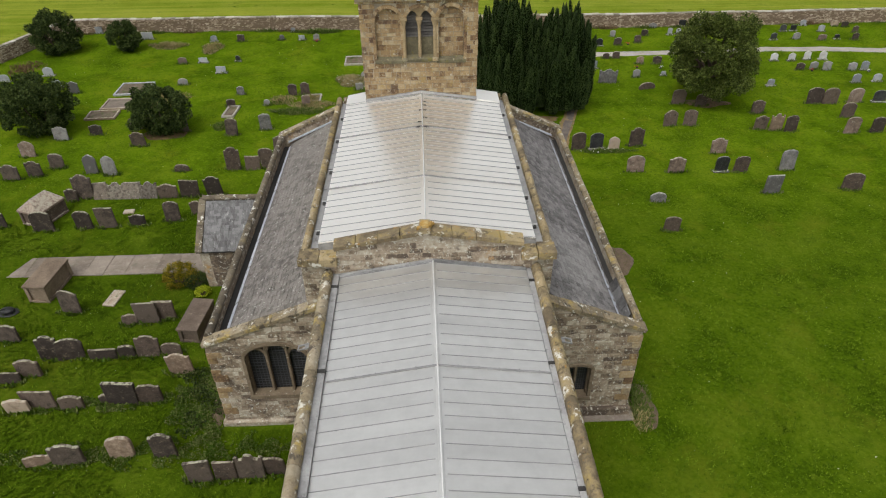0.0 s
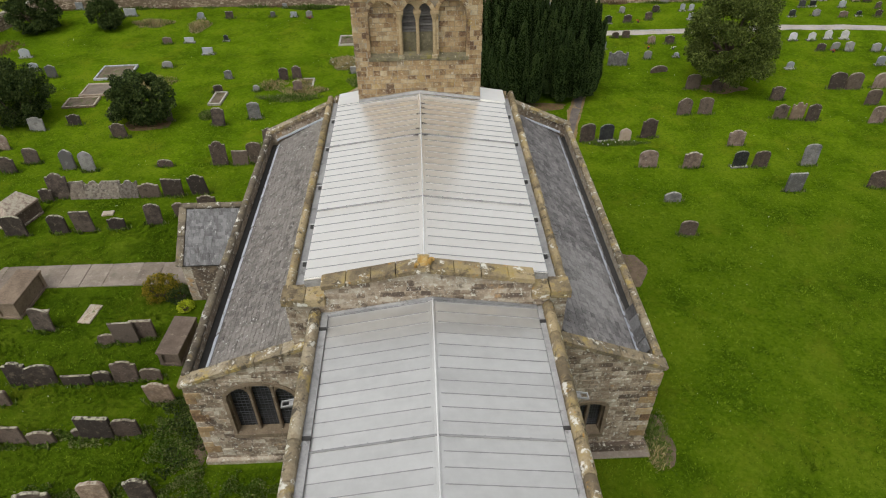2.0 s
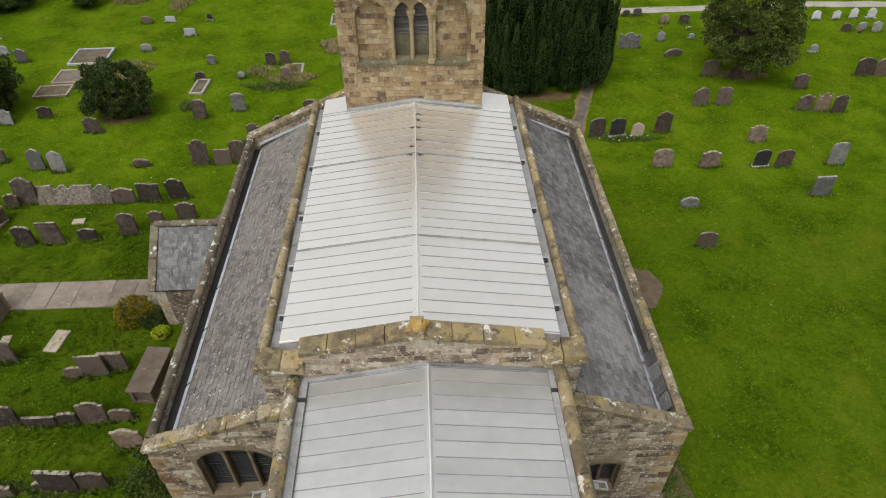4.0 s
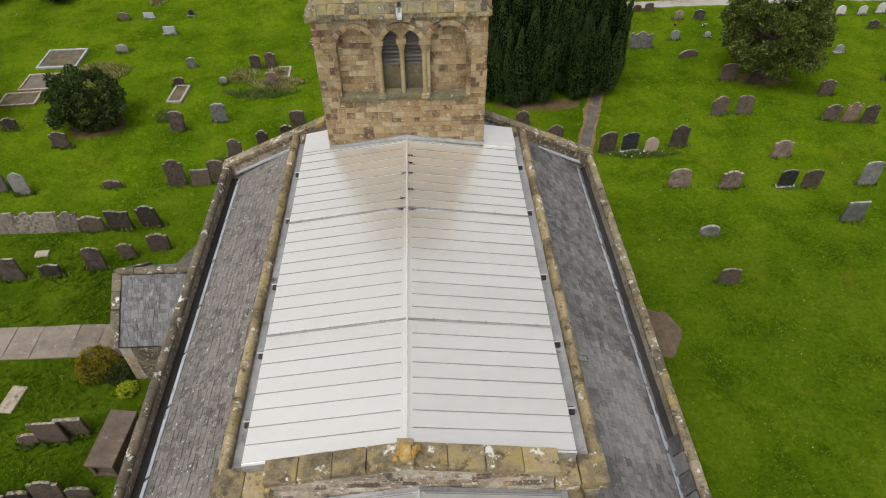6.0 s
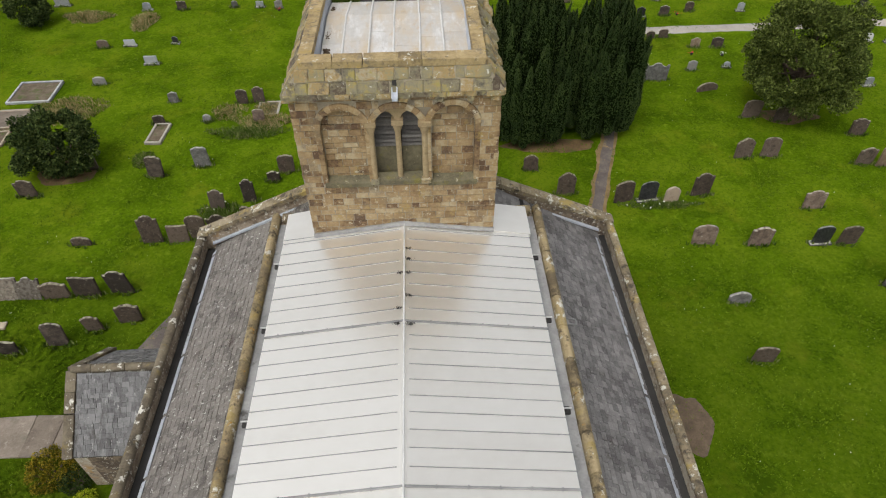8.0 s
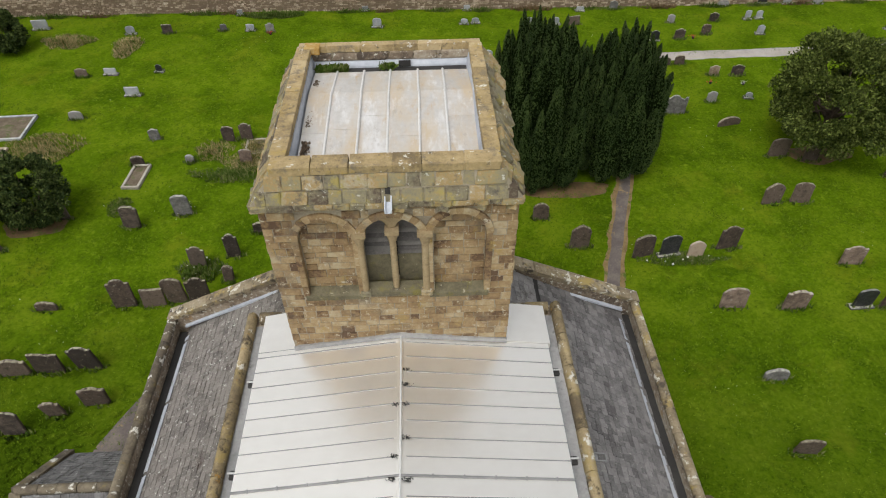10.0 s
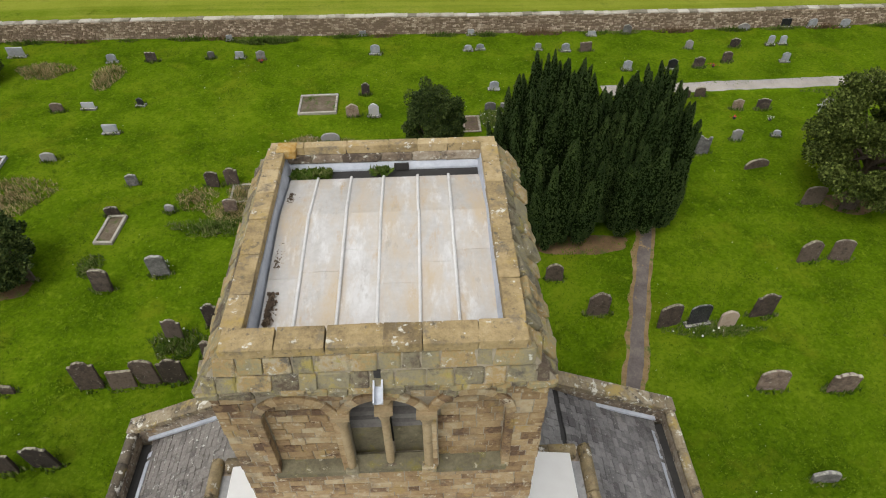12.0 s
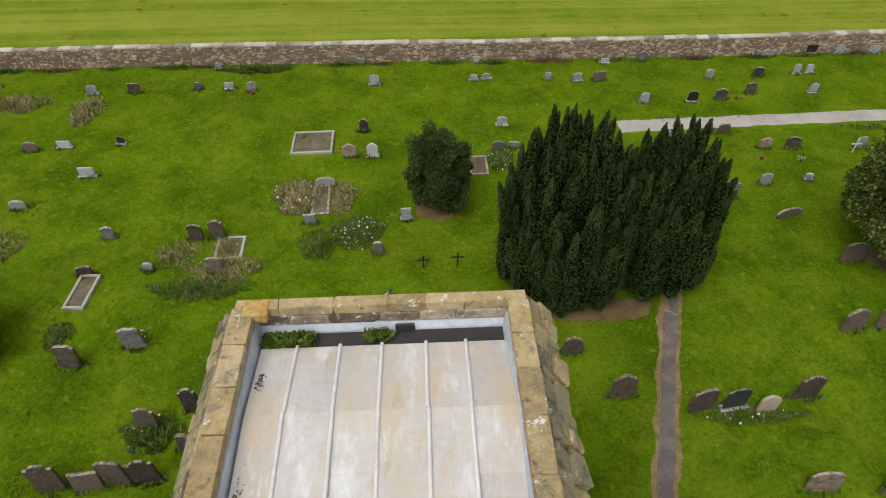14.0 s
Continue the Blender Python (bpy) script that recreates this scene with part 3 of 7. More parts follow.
def coping_run(parent, meshes, a, b, width, height, each=(0.75, 1.1)):
    """Coping stones laid end to end from a to b."""
    a, b = Vector(a), Vector(b)
    way, left = (b - a).normalized(), (b - a).length
    at = 0.0
    side = way.cross(Vector((0, 0, 1))).normalized()
    upw = side.cross(way).normalized()
    frame_m = Matrix((side, way, upw)).transposed().to_4x4()
    while at < left - 0.02:
        w = min(rng.uniform(*each), left - at)
        if left - at - w < 0.3:
            w = left - at
        c = a + way * (at + w / 2) + Vector((0, 0, rng.uniform(-0.008, 0.008)))
        piece("coping_stone", rng.choice(meshes), parent, Matrix.Translation(c) @ frame_m @ pose(0, 0, 0, 0, rng.uniform(-1.5, 1.5), rng.uniform(-0.5, 0.5)) @ Matrix.Diagonal((width, w - 0.012, height, 1)))
        at += w


# metal-sheeted roofs
def panel_mesh(name, material, width, length, joint=False):
    """A roof sheet that runs down the slope along x, with a rolled seam along its edge."""
    bm = bmesh.new()
    box(bm, 0, length, 0.0, width, -0.02, 0.0)
    r, hgt = (0.022, 0.042) if joint else (0.0075, 0.018)
    before = len(bm.faces)
    box(bm, 0.01 if joint else 0.13, length + 0.015, -r, r, -0.01, hgt)
    if joint:
        for k in range(1, 6):
            box(bm, length * k / 5.6, length * k / 5.6 + 0.025, -r * 1.5, r * 1.5, 0, r * 2.6)
    # seam faces take the darker colour that paints their shadow line
    bm.faces.ensure_lookup_table()
    for f in bm.faces[before:]:
        f.material_index = 1
    me = mesh_of(name, bm, material)
    me.materials.append(M_SEAM)
    return me


def sheet_roof(name, material, ridge, eave_l, eave_r, y0, y1, step, joints):
    """ridge and eaves as (x, z); sheets on both sides from y0 to y1."""
    bm = bmesh.new()
    prism(bm, [(eave_l[0], eave_l[1] - 0.35), (eave_l[0], eave_l[1] - 0.045), (ridge[0], ridge[1] - 0.045), (eave_r[0], eave_r[1] - 0.045), (eave_r[0], eave_r[1] - 0.35)], y0, y1)
    roof = part(name, bm, M_LEAD, church, "pale metal sheet roof with rolled seams")
    for ex, ez in (eave_l, eave_r):
        dx, dz = ex - ridge[0], ez - ridge[1]
        length = math.hypot(dx, dz)
        plain, jointed = panel_mesh("roof_panel", material, step - 0.004, length), panel_mesh("roof_panel", material, step - 0.004, length, True)
        u = Vector((dx, 0, dz)).normalized()
        flip = u.cross(Vector((0, 1, 0))).z < 0
        v = Vector((0, -1 if flip else 1, 0))
        m = Matrix((u, v, u.cross(v))).transposed().to_4x4()
        y = joints[0] - step * math.ceil((joints[0] - y0) / step)
        while y < y1 - 0.02:
            lo, hi = max(y, y0), min(y + step, y1)
            seam = hi if flip else lo
            me = jointed if any(abs(seam - j) < step / 3 for j in joints) else plain
            fit_w = (hi - lo) / step
            piece("roof_panel", me, roof, Matrix.Translation((ridge[0], seam, ridge[1])) @ m @ pose(0, 0, 0, rng.uniform(-0.3, 0.3), rng.uniform(-0.08, 0.08), rng.uniform(-0.1, 0.1)) @ Matrix.Diagonal((1, fit_w, 1, 1)))
            y += step
    bm = bmesh.new()
    prism(bm, [(ridge[0] - 0.07, ridge[1] - 0.02), (ridge[0] - 0.06, ridge[1] + 0.004), (ridge[0], ridge[1] + 0.018), (ridge[0] + 0.06, ridge[1] + 0.004), (ridge[0] + 0.07, ridge[1] - 0.02)], y0, y1)
    part("ridge_cap", bm, material, roof)
    bm = bmesh.new()
    bmesh.ops.create_cone(bm, cap_ends=True, segments=8, radius1=0.022, radius2=0.022, depth=y1 - y0, matrix=pose(ridge[0] + 0.01, (y0 + y1) / 2, ridge[1] + 0.065, 90))
    part("conductor_rod", bm, M_PIPE, roof, "thin pale rod along the ridge")
    return roof


def chancel():
    bm = bmesh.new()
    for x0, x1 in ((CH_L, CH_L + 0.42), (CH_R - 0.42, CH_R)):
        box(bm, x0, x1, 2.0, EAST + 0.45, -0.6, 7.45)
    box(bm, CH_L + 0.42, CH_R - 0.42, 2.0, 2.7, -0.6, 7.4)
    wall = part("chancel_wall", bm, M_RUBBLE, church, "rubble chancel walls")
    coping_run(wall, CB_G, (CH_L + 0.17, 2.0, 7.55), (CH_L + 0.17, EAST + 0.1, 7.55), 0.33, 0.42)
    coping_run(wall, CB_Y, (CH_R - 0.17, 2.0, 7.55), (CH_R - 0.17, EAST + 0.1, 7.55), 0.33, 0.42)
    bm = bmesh.new()
    box(bm, CH_L + 0.33, CH_L + 0.54, 2.7, EAST + 0.4, 6.9, 7.465)
    part("gutter", bm, M_LEAD, church, "grey lead-lined gutter behind the parapet")
    bm = bmesh.new()
    box(bm, CH_R - 0.49, CH_R - 0.33, 2.7, EAST + 0.4, 6.9, 7.465)
    part("gutter", bm, M_LEAD, church, "grey lead-lined gutter behind the parapet")
    for y in (8.45, 12.3, 15.9):
        for x0, x1 in ((CH_L + 0.32, CH_L + 0.55), (CH_R - 0.5, CH_R - 0.32)):
            bm = bmesh.new()
            box(bm, x0, x1, y - 0.05, y + 0.05, 7.4, 7.5)
            part("gutter_step", bm, M_DARK, church)
    sheet_roof("chancel_roof", M_STEEL, (0.4, 7.9), (CH_L + 0.55, 7.38), (CH_R - 0.5, 7.45), 2.65, EAST + 0.42, 0.4085, (11.95, 7.865, 3.78))


def nave():
    bm = bmesh.new()
    for x0, x1 in ((NV_L, NV_L + 0.45), (NV_R - 0.45, NV_R)):
        box(bm, x0, x1, GABLE + 0.12, NWEST, -0.6, 7.93)
    box(bm, NV_L, NV_L + 1.9, NWEST - 0.35, NWEST, 5.5, 7.94)
    box(bm, NV_R - 1.9, NV_R, NWEST - 0.35, NWEST, 5.5, 7.94)
    wall = part("nave_wall", bm, M_RUBBLE, church, "rubble nave walls above the aisles")
    coping_run(wall, CB_Y, (NV_L + 0.09, GABLE + 0.3, 8.03), (NV_L + 0.09, NWEST - 0.05, 8.03), 0.27, 0.36)
    coping_run(wall, CB_Y, (NV_R - 0.09, GABLE + 0.3, 8.03), (NV_R - 0.09, NWEST - 0.05, 8.03), 0.27, 0.36)
    coping_run(wall, CB_Y, (NV_L + 0.3, NWEST - 0.16, 8.03), (TW[0] - 0.02, NWEST - 0.16, 8.03), 0.3, 0.4, (0.5, 0.7))
    coping_run(wall, CB_Y, (TW[1] + 0.02, NWEST - 0.16, 8.03), (NV_R - 0.3, NWEST - 0.16, 8.03), 0.3, 0.4, (0.5, 0.7))
    bm = bmesh.new()
    box(bm, NV_L + 0.2, NV_L + 0.8, GABLE + 0.42, NWEST - 0.36, 7.5, 7.955)
    part("gutter", bm, M_LEAD, church, "grey lead-lined gutter behind the parapet")
    bm = bmesh.new()
    box(bm, NV_R - 0.8, NV_R - 0.2, GABLE + 0.42, NWEST - 0.36, 7.5, 7.955)
    part("gutter", bm, M_LEAD, church, "grey lead-lined gutter behind the parapet")
    for y in (18.2, 20.1, 22.4, 25.1, 27.4):
        for x0, x1 in ((NV_L + 0.33, NV_L + 0.62), (NV_R - 0.62, NV_R - 0.33)):
            bm = bmesh.new()
            box(bm, x0, x1, y - 0.11, y + 0.09, 7.9, 8.02)
            soften(bm, 0.02)
            part("gutter_step", bm, M_DARK, church)
            bm = bmesh.new()
            box(bm, x0 - 0.02, x1 + 0.02, y - 0.02, y + 0.01, 8.06, 8.09)
            part("gutter_strap", bm, M_PIPE, church)
    sheet_roof("nave_roof", M_STEEL_B, (RX, 8.9), (NV_L + 0.58, 8.43), (NV_R - 0.56, 8.37), GABLE + 0.38, TW[2], 0.4155, (24.47, 20.315))
    # roof beside the tower
    for x0, x1, e in ((NV_L + 0.55, TW[0], 0), (TW[1], NV_R - 0.5, 1)):
        bm = bmesh.new()
        z0, z1 = (8.38, 8.56) if e == 0 else (8.56, 8.38)
        prism(bm, [(x0, z0 - 0.3), (x1, z1 - 0.3), (x1, z1), (x0, z0)], TW[2] + 0.01, NWEST - 0.38)
        part("roof_sheet", bm, M_STEEL_B, church)
    # flashing where the roof meets the tower
    for x0, x1, z0, z1 in ((TW[0], RX, 8.56, 8.92), (RX, TW[1], 8.92, 8.56)):
        bm = bmesh.new()
        prism(bm, [(x0, z0), (x1, z1), (x1, z1 + 0.13), (x0, z0 + 0.13)], TW[2] - 0.05, TW[2] + 0.01)
        part("flashing", bm, M_LEAD, church, "stepped lead flashing")
    # east gable above the chancel roof
    bm = bmesh.new()
    prism(bm, [(NV_L, 6.0), (NV_R, 6.0), (NV_R, 7.95), (3.3, 8.0), (3.25, 8.42), (0.18, 8.97), (-2.65, 8.42), (-2.7, 8.0), (NV_L, 7.95)], GABLE + 0.02, GABLE + 0.36)
    gable = part("gable_wall", bm, M_RUBBLE, church, "low stone gable over the chancel roof")
    span = NV_R - NV_L

    def in_gable(s, z):
        x = NV_L + s
        top = 8.97 - abs(x - 0.18) * 0.18 if -2.65 < x < 3.25 else 7.9
        return z < top

    walling(gable, SB_RUB, (NV_L, GABLE, 0), (1, 0, 0), (0, -1, 0), span, 6.0, 9.0, in_gable, (0.13, 0.24), (0.2, 0.5), 0.12)
    for x0, z0, x1, z1 in ((-2.72, 8.47, 0.12, 9.0), (3.32, 8.47, 0.24, 9.0)):
        n = 4
        for k in range(n):
            xa, xb = x0 + (x1 - x0) * k / n, x0 + (x1 - x0) * (k + 1) / n
            za, zb = z0 + (z1 - z0) * k / n, z0 + (z1 - z0) * (k + 1) / n
            u = Vector((xb - xa, 0, zb - za))
            if u.x < 0:
                u = -u
            piece("coping_stone", rng.choice(SB_COPY), gable, place(u, (0, -1, 0), ((xa + xb) / 2, GABLE + 0.14, (za + zb) / 2 + 0.06), (u.length - 0.015, 0.54, 0.15)))
    piece("apex_stone", SB_COPY[0], gable, pose(0.18, GABLE + 0.14, 9.13) @ Matrix.Diagonal((0.34, 0.6, 0.16, 1)))
    piece("apex_stone", block_mesh("apex_stone", M_ORANGE, 8, 0.1, 0.08), gable, pose(0.2, GABLE + 0.1, 9.22) @ Matrix.Diagonal((0.22, 0.3, 0.16, 1)))
    r = random.Random(14)
    for k in range(9):
        piece("lichen_crust", block_mesh("lichen_crust", M_ORANGE, 20 + k, 0.2, 0.12), gable, pose(0.18 + r.gauss(0, 0.16), GABLE - 0.05 + r.uniform(0, 0.3), 9.17 + r.uniform(0, 0.05), r.uniform(-30, 30), r.uniform(-30, 30), r.uniform(0, 90)) @ Matrix.Diagonal((r.uniform(0.08, 0.2), r.uniform(0.08, 0.18), r.uniform(0.06, 0.16), 1)))
    for xs_ in ((NV_L - 0.06, NV_L + 0.62, NV_L + 1.2), (NV_R + 0.06, NV_R - 0.55, NV_R - 1.08)):
        for a, b, z in ((xs_[0], xs_[1], 8.1), (xs_[1], xs_[2], 8.08)):
            piece("kneeler_stone", rng.choice(SB_COPY), gable, pose((a + b) / 2, GABLE + 0.13, z - 0.03) @ Matrix.Diagonal((abs(b - a) - 0.015, 0.66, 0.26, 1)))
    # flashing along the foot of the gable
    for x0, x1, z0, z1 in ((CH_L + 0.5, 0.4, 7.44, 7.95), (0.4, CH_R - 0.5, 7.95, 7.48)):
        bm = bmesh.new()
        prism(bm, [(x0, z0 - 0.05), (x1, z1 - 0.05), (x1, z1 + 0.045), (x0, z0 + 0.045)], GABLE - 0.075, GABLE - 0.01)
        part("flashing", bm, M_LEAD, church, "lead flashing")


SLATE_OBJ = {}


def slate_mesh(material, seed):
    r = random.Random(seed)
    bm = bmesh.new()
    box(bm, -0.5, 0.5, -0.5, 0.5, -0.5, 0.5)
    for v in bm.verts:
        v.co += Vector((r.uniform(-0.03, 0.03), r.uniform(-0.05, 0.05), 0))
    return mesh_of("slate", bm, material)


def slates(parent, material, top, down, along, length, run_w, row=0.18, width=(0.15, 0.28), stretch_parts=(0, 4.0), name="slate"):
    """Rows of slates: from the top line down the slope; those in a stretch of the length are pieces, the rest one mesh."""
    top, down, along = Vector(top), Vector(down).normalized(), Vector(along).normalized()
    up = along.cross(down)
    if up.z < 0:
        up = -up
    meshes = [slate_mesh(material, s) for s in range(5)]
    verts, faces, made = [], [], 0
    tilt = Matrix((along, down, up)).transposed().to_4x4()
    d = row / 2
    while d < run_w:
        s = -rng.uniform(0, width[0])
        while s < length:
            w = rng.uniform(*width)
            a, b = max(0, s), min(length, s + w)
            s += w
            if b - a < 0.05:
                continue
            c = top + down * d + along * ((a + b) / 2) + up * (0.02 + rng.uniform(-0.007, 0.012))
            m = Matrix.Translation(c) @ tilt @ pose(0, 0, 0, -3.6 + rng.uniform(-1.6, 1.6), rng.uniform(-1.6, 1.6), rng.uniform(-2, 2)) @ Matrix.Diagonal((b - a - 0.01, row * rng.uniform(1.2, 1.5), 0.024, 1))
            if made < 300 and stretch_parts[0] <= (a + b) / 2 <= stretch_parts[1]:
                piece(name, rng.choice(meshes), parent, m)
                made += 1
            else:
                k = len(verts)
                verts += [m @ Vector(p) for p in ((-0.5, -0.5, -0.5), (0.5, -0.5, -0.5), (0.5, 0.5, -0.5), (-0.5, 0.5, -0.5), (-0.5, -0.5, 0.5), (0.5, -0.5, 0.5), (0.5, 0.5, 0.5), (-0.5, 0.5, 0.5))]
                faces += [tuple(k + i for i in f) for f in ((4, 5, 6, 7), (0, 1, 5, 4), (1, 2, 6, 5), (2, 3, 7, 6), (3, 0, 4, 7))]
        d += row
    me = bpy.data.meshes.new("slate_field")
    me.from_pydata(verts, [], faces)
    me.materials.append(material)
    tagged(under(new("slate_field", me), parent), "rows of small slates", kind="stuff")


def aisle(side):
    """side -1 is the aisle with the porch."""
    out, inn = (AI_L, NV_L) if side < 0 else (AI_R, NV_R)
    s = side
    z_out, z_in = 4.55, 6.08
    nm = "aisle_wall"
    # outer wall and parapet
    bm = bmesh.new()
    box(bm, out, out - s * 0.6, EAST + 0.5, AWEST - 0.45, -0.6, 4.3)
    box(bm, out, out - s * 0.24, EAST + 0.5, AWEST - 0.3, 4.3, 4.74)
    outer = part(nm, bm, M_RUBBLE, church, "rubble aisle wall with a low parapet")
    coping_run(outer, CB_DK if s < 0 else CB_G, (out - s * 0.13, EAST + 0.3, 4.80), (out - s * 0.13, AWEST - 0.1, 4.88), 0.29, 0.26, (0.7, 1.1))
    # roof plane
    bm = bmesh.new()
    e, t = (out - s * 0.55, 4.42), (inn, 6.12)
    sl = (t[1] - e[1]) / abs(t[0] - e[0])
    prism(bm, [(e[0], e[1] - 0.3), (t[0], t[1] - 0.3), (t[0], t[1]), (e[0], e[1])], EAST + 0.4, AWEST - 0.3)
    tx = TW[0] if s < 0 else TW[1]
    z_t = t[1] + sl * abs(tx - t[0])
    prism(bm, [(t[0], t[1] - 0.3), (tx, z_t - 0.3), (tx, z_t), (t[0], t[1])], NWEST + 0.01, AWEST - 0.3)
    roof = part("aisle_roof", bm, M_DARK, church, "mossy grey stone-slate lean-to roof")
    run = math.hypot(t[0] - e[0], t[1] - e[1])
    down = (e[0] - t[0], 0, e[1] - t[1])
    slates(roof, M_SLATE if s < 0 else M_SLATE_G, (t[0], EAST + 0.42, t[1]), down, (0, 1, 0), AWEST - 0.32 - EAST - 0.42, run, stretch_parts=(1.5, 5.2))
    slates(roof, M_SLATE if s < 0 else M_SLATE_G, (tx, NWEST + 0.02, z_t), down, (0, 1, 0), AWEST - 0.34 - NWEST, abs(tx - t[0]) * 1.07, stretch_parts=(9, 9))
    # gutter and its pale lead edge
    bm = bmesh.new()
    box(bm, out - s * 0.22, out - s * 0.56, EAST + 0.5, AWEST - 0.4, 4.2, 4.33)
    part("gutter", bm, M_DARK, church, "dark gutter behind the aisle parapet")
    y = EAST + 0.55
    while y < AWEST - 0.8:
        n = min(rng.uniform(1.7, 2.3), AWEST - 0.6 - y)
        bm = bmesh.new()
        prism(bm, [(out - s * 0.52, 4.40), (out - s * 0.68, 4.55), (out - s * 0.68, 4.57), (out - s * 0.52, 4.42)], y, y + n - 0.12)
        part("eaves_flashing", bm, M_LEAD_PALE, church, "strip of pale lead along the eaves")
        y += n
    # east and west end walls with sloping copings
    ov = CH_L if s < 0 else CH_R
    x0, x1 = (out, ov) if s < 0 else (ov, out)
    width = abs(out - ov)

    def top_at(x):
        return z_out - 0.05 + (z_in - z_out) * min(1.0, abs(x - out) / abs(inn - out))

    win = (-6.38, -4.16, 1.98, 3.84, 0.70) if s < 0 else (5.15, 6.2, 1.22, 2.72, 0.2)

    def hole(x, z, grow=0.0):
        a, b, zb, zs, rise_ = win
        if not (a - grow < x < b + grow) or z < zb - grow:
            return False
        q = 1 - ((x - (a + b) / 2) / ((b - a) / 2 + grow)) ** 2
        return z < zs + (rise_ + grow) * math.sqrt(max(0, q))

    bm = bmesh.new()
    n = 70
    a, b, zb, zs, rise_ = win
    cols = sorted(set([round(x0 + (x1 - x0) * k / n, 4) for k in range(n + 1)] + [round(a, 4), round(b, 4)]))

    def arch_at(x):
        return zs + rise_ * math.sqrt(max(0.0, 1 - ((x - (a + b) / 2) / ((b - a) / 2)) ** 2))

    for xa, xb in zip(cols, cols[1:]):
        if a < (xa + xb) / 2 < b:
            prism(bm, [(xa, -0.6), (xb, -0.6), (xb, zb), (xa, zb)], EAST + 0.02, EAST + 0.5)
            prism(bm, [(xa, arch_at(xa)), (xb, arch_at(xb)), (xb, top_at(xb)), (xa, top_at(xa))], EAST + 0.02, EAST + 0.5)
        else:
            prism(bm, [(xa, -0.6), (xb, -0.6), (xb, top_at(xb)), (xa, top_at(xa))], EAST + 0.02, EAST + 0.5)
    bmesh.ops.remove_doubles(bm, verts=bm.verts[:], dist=0.0005)
    east = part("end_wall", bm, M_MORTAR, church, "coursed rubble end wall of the aisle")
    walling(east, SB_RUB, (x0, EAST, 0), (1, 0, 0), (0, -1, 0), abs(x1 - x0), 0.3, 6.2, lambda ss, z: z < top_at(x0 + ss) - 0.02 and not hole(x0 + ss, z, 0.06), (0.14, 0.27), (0.2, 0.55), 0.12, limit=300)
    # plinth
    bm = bmesh.new()
    box(bm, x0 - (0.14 if s < 0 else 0), x1 + (0.14 if s > 0 else 0), EAST - 0.14, EAST + 0.3, -0.6, 0.62)
    soften(bm, 0.03)
    part("plinth", bm, M_RUBBLE, church)
    bm = bmesh.new()
    box(bm, x0 - (0.34 if s < 0 else 0), x1 + (0.3 if s > 0 else 0), EAST - 0.4, EAST + 0.3, -0.6, 0.3 if s < 0 else 0.24)
    soften(bm, 0.03)
    part("footing_slab", bm, M_FLAG, church, "worn stone footing along the wall")
    # quoins
    z, k = 0.62, 0
    while z < 4.1:
        h = rng.uniform(0.24, 0.36)
        w = 0.55 if k % 2 else 0.34
        piece("quoin", rng.choice(SB_ASH if k % 3 else SB_RUB), east, pose(out - s * (w / 2 - 0.02), EAST + 0.14, z + h / 2) @ Matrix.Diagonal((w, 0.34, h - 0.015, 1)))
        z, k = z + h, k + 1
    for yw, zo, zi in ((EAST + 0.16, z_out, z_in), (AWEST - 0.15, 4.85, None)):
        if zi is None:
            xa, xb, za, zb = out, tx, 4.85, 4.85 + 0.45 * abs(tx - out)
        else:
            xa, xb, za, zb = out + s * 0.08, inn - s * 0.5, zo, zi + 0.12
        m = 7 if zi is None else 5
        for k in range(m):
            p, q = k / m, (k + 1) / m
            u = Vector(((xb - xa) / m, 0, (zb - za) / m))
            c = ((xa + (xb - xa) * (p + q) / 2), yw, za + (zb - za) * (p + q) / 2 + 0.06)
            if u.x < 0:
                u = -u
            piece("coping_stone", rng.choice(SB_COP), east, place(u, (0, -1, 0), c, (u.length - 0.015, 0.46, 0.16)))
    bm = bmesh.new()
    prism(bm, [(out, -0.6), (tx, -0.6), (tx, 4.8 + 0.45 * abs(tx - out)), (out, 4.8)], AWEST - 0.3, AWEST)
    part("end_wall", bm, M_RUBBLE, church, "rubble west end wall of the aisle")
    bm = bmesh.new()
    za, zb = 4.55, 4.55 + 0.45 * abs(tx - out - s * -0.5)
    prism(bm, [(out - s * 0.5, za + 0.02), (tx, zb + 0.06), (tx, zb + 0.14), (out - s * 0.5, za + 0.1)], AWEST - 0.44, AWEST - 0.33)
    part("flashing", bm, M_LEAD_PALE, church, "pale lead flashing below the coping")
    window(win, EAST, 3 if s < 0 else 2)


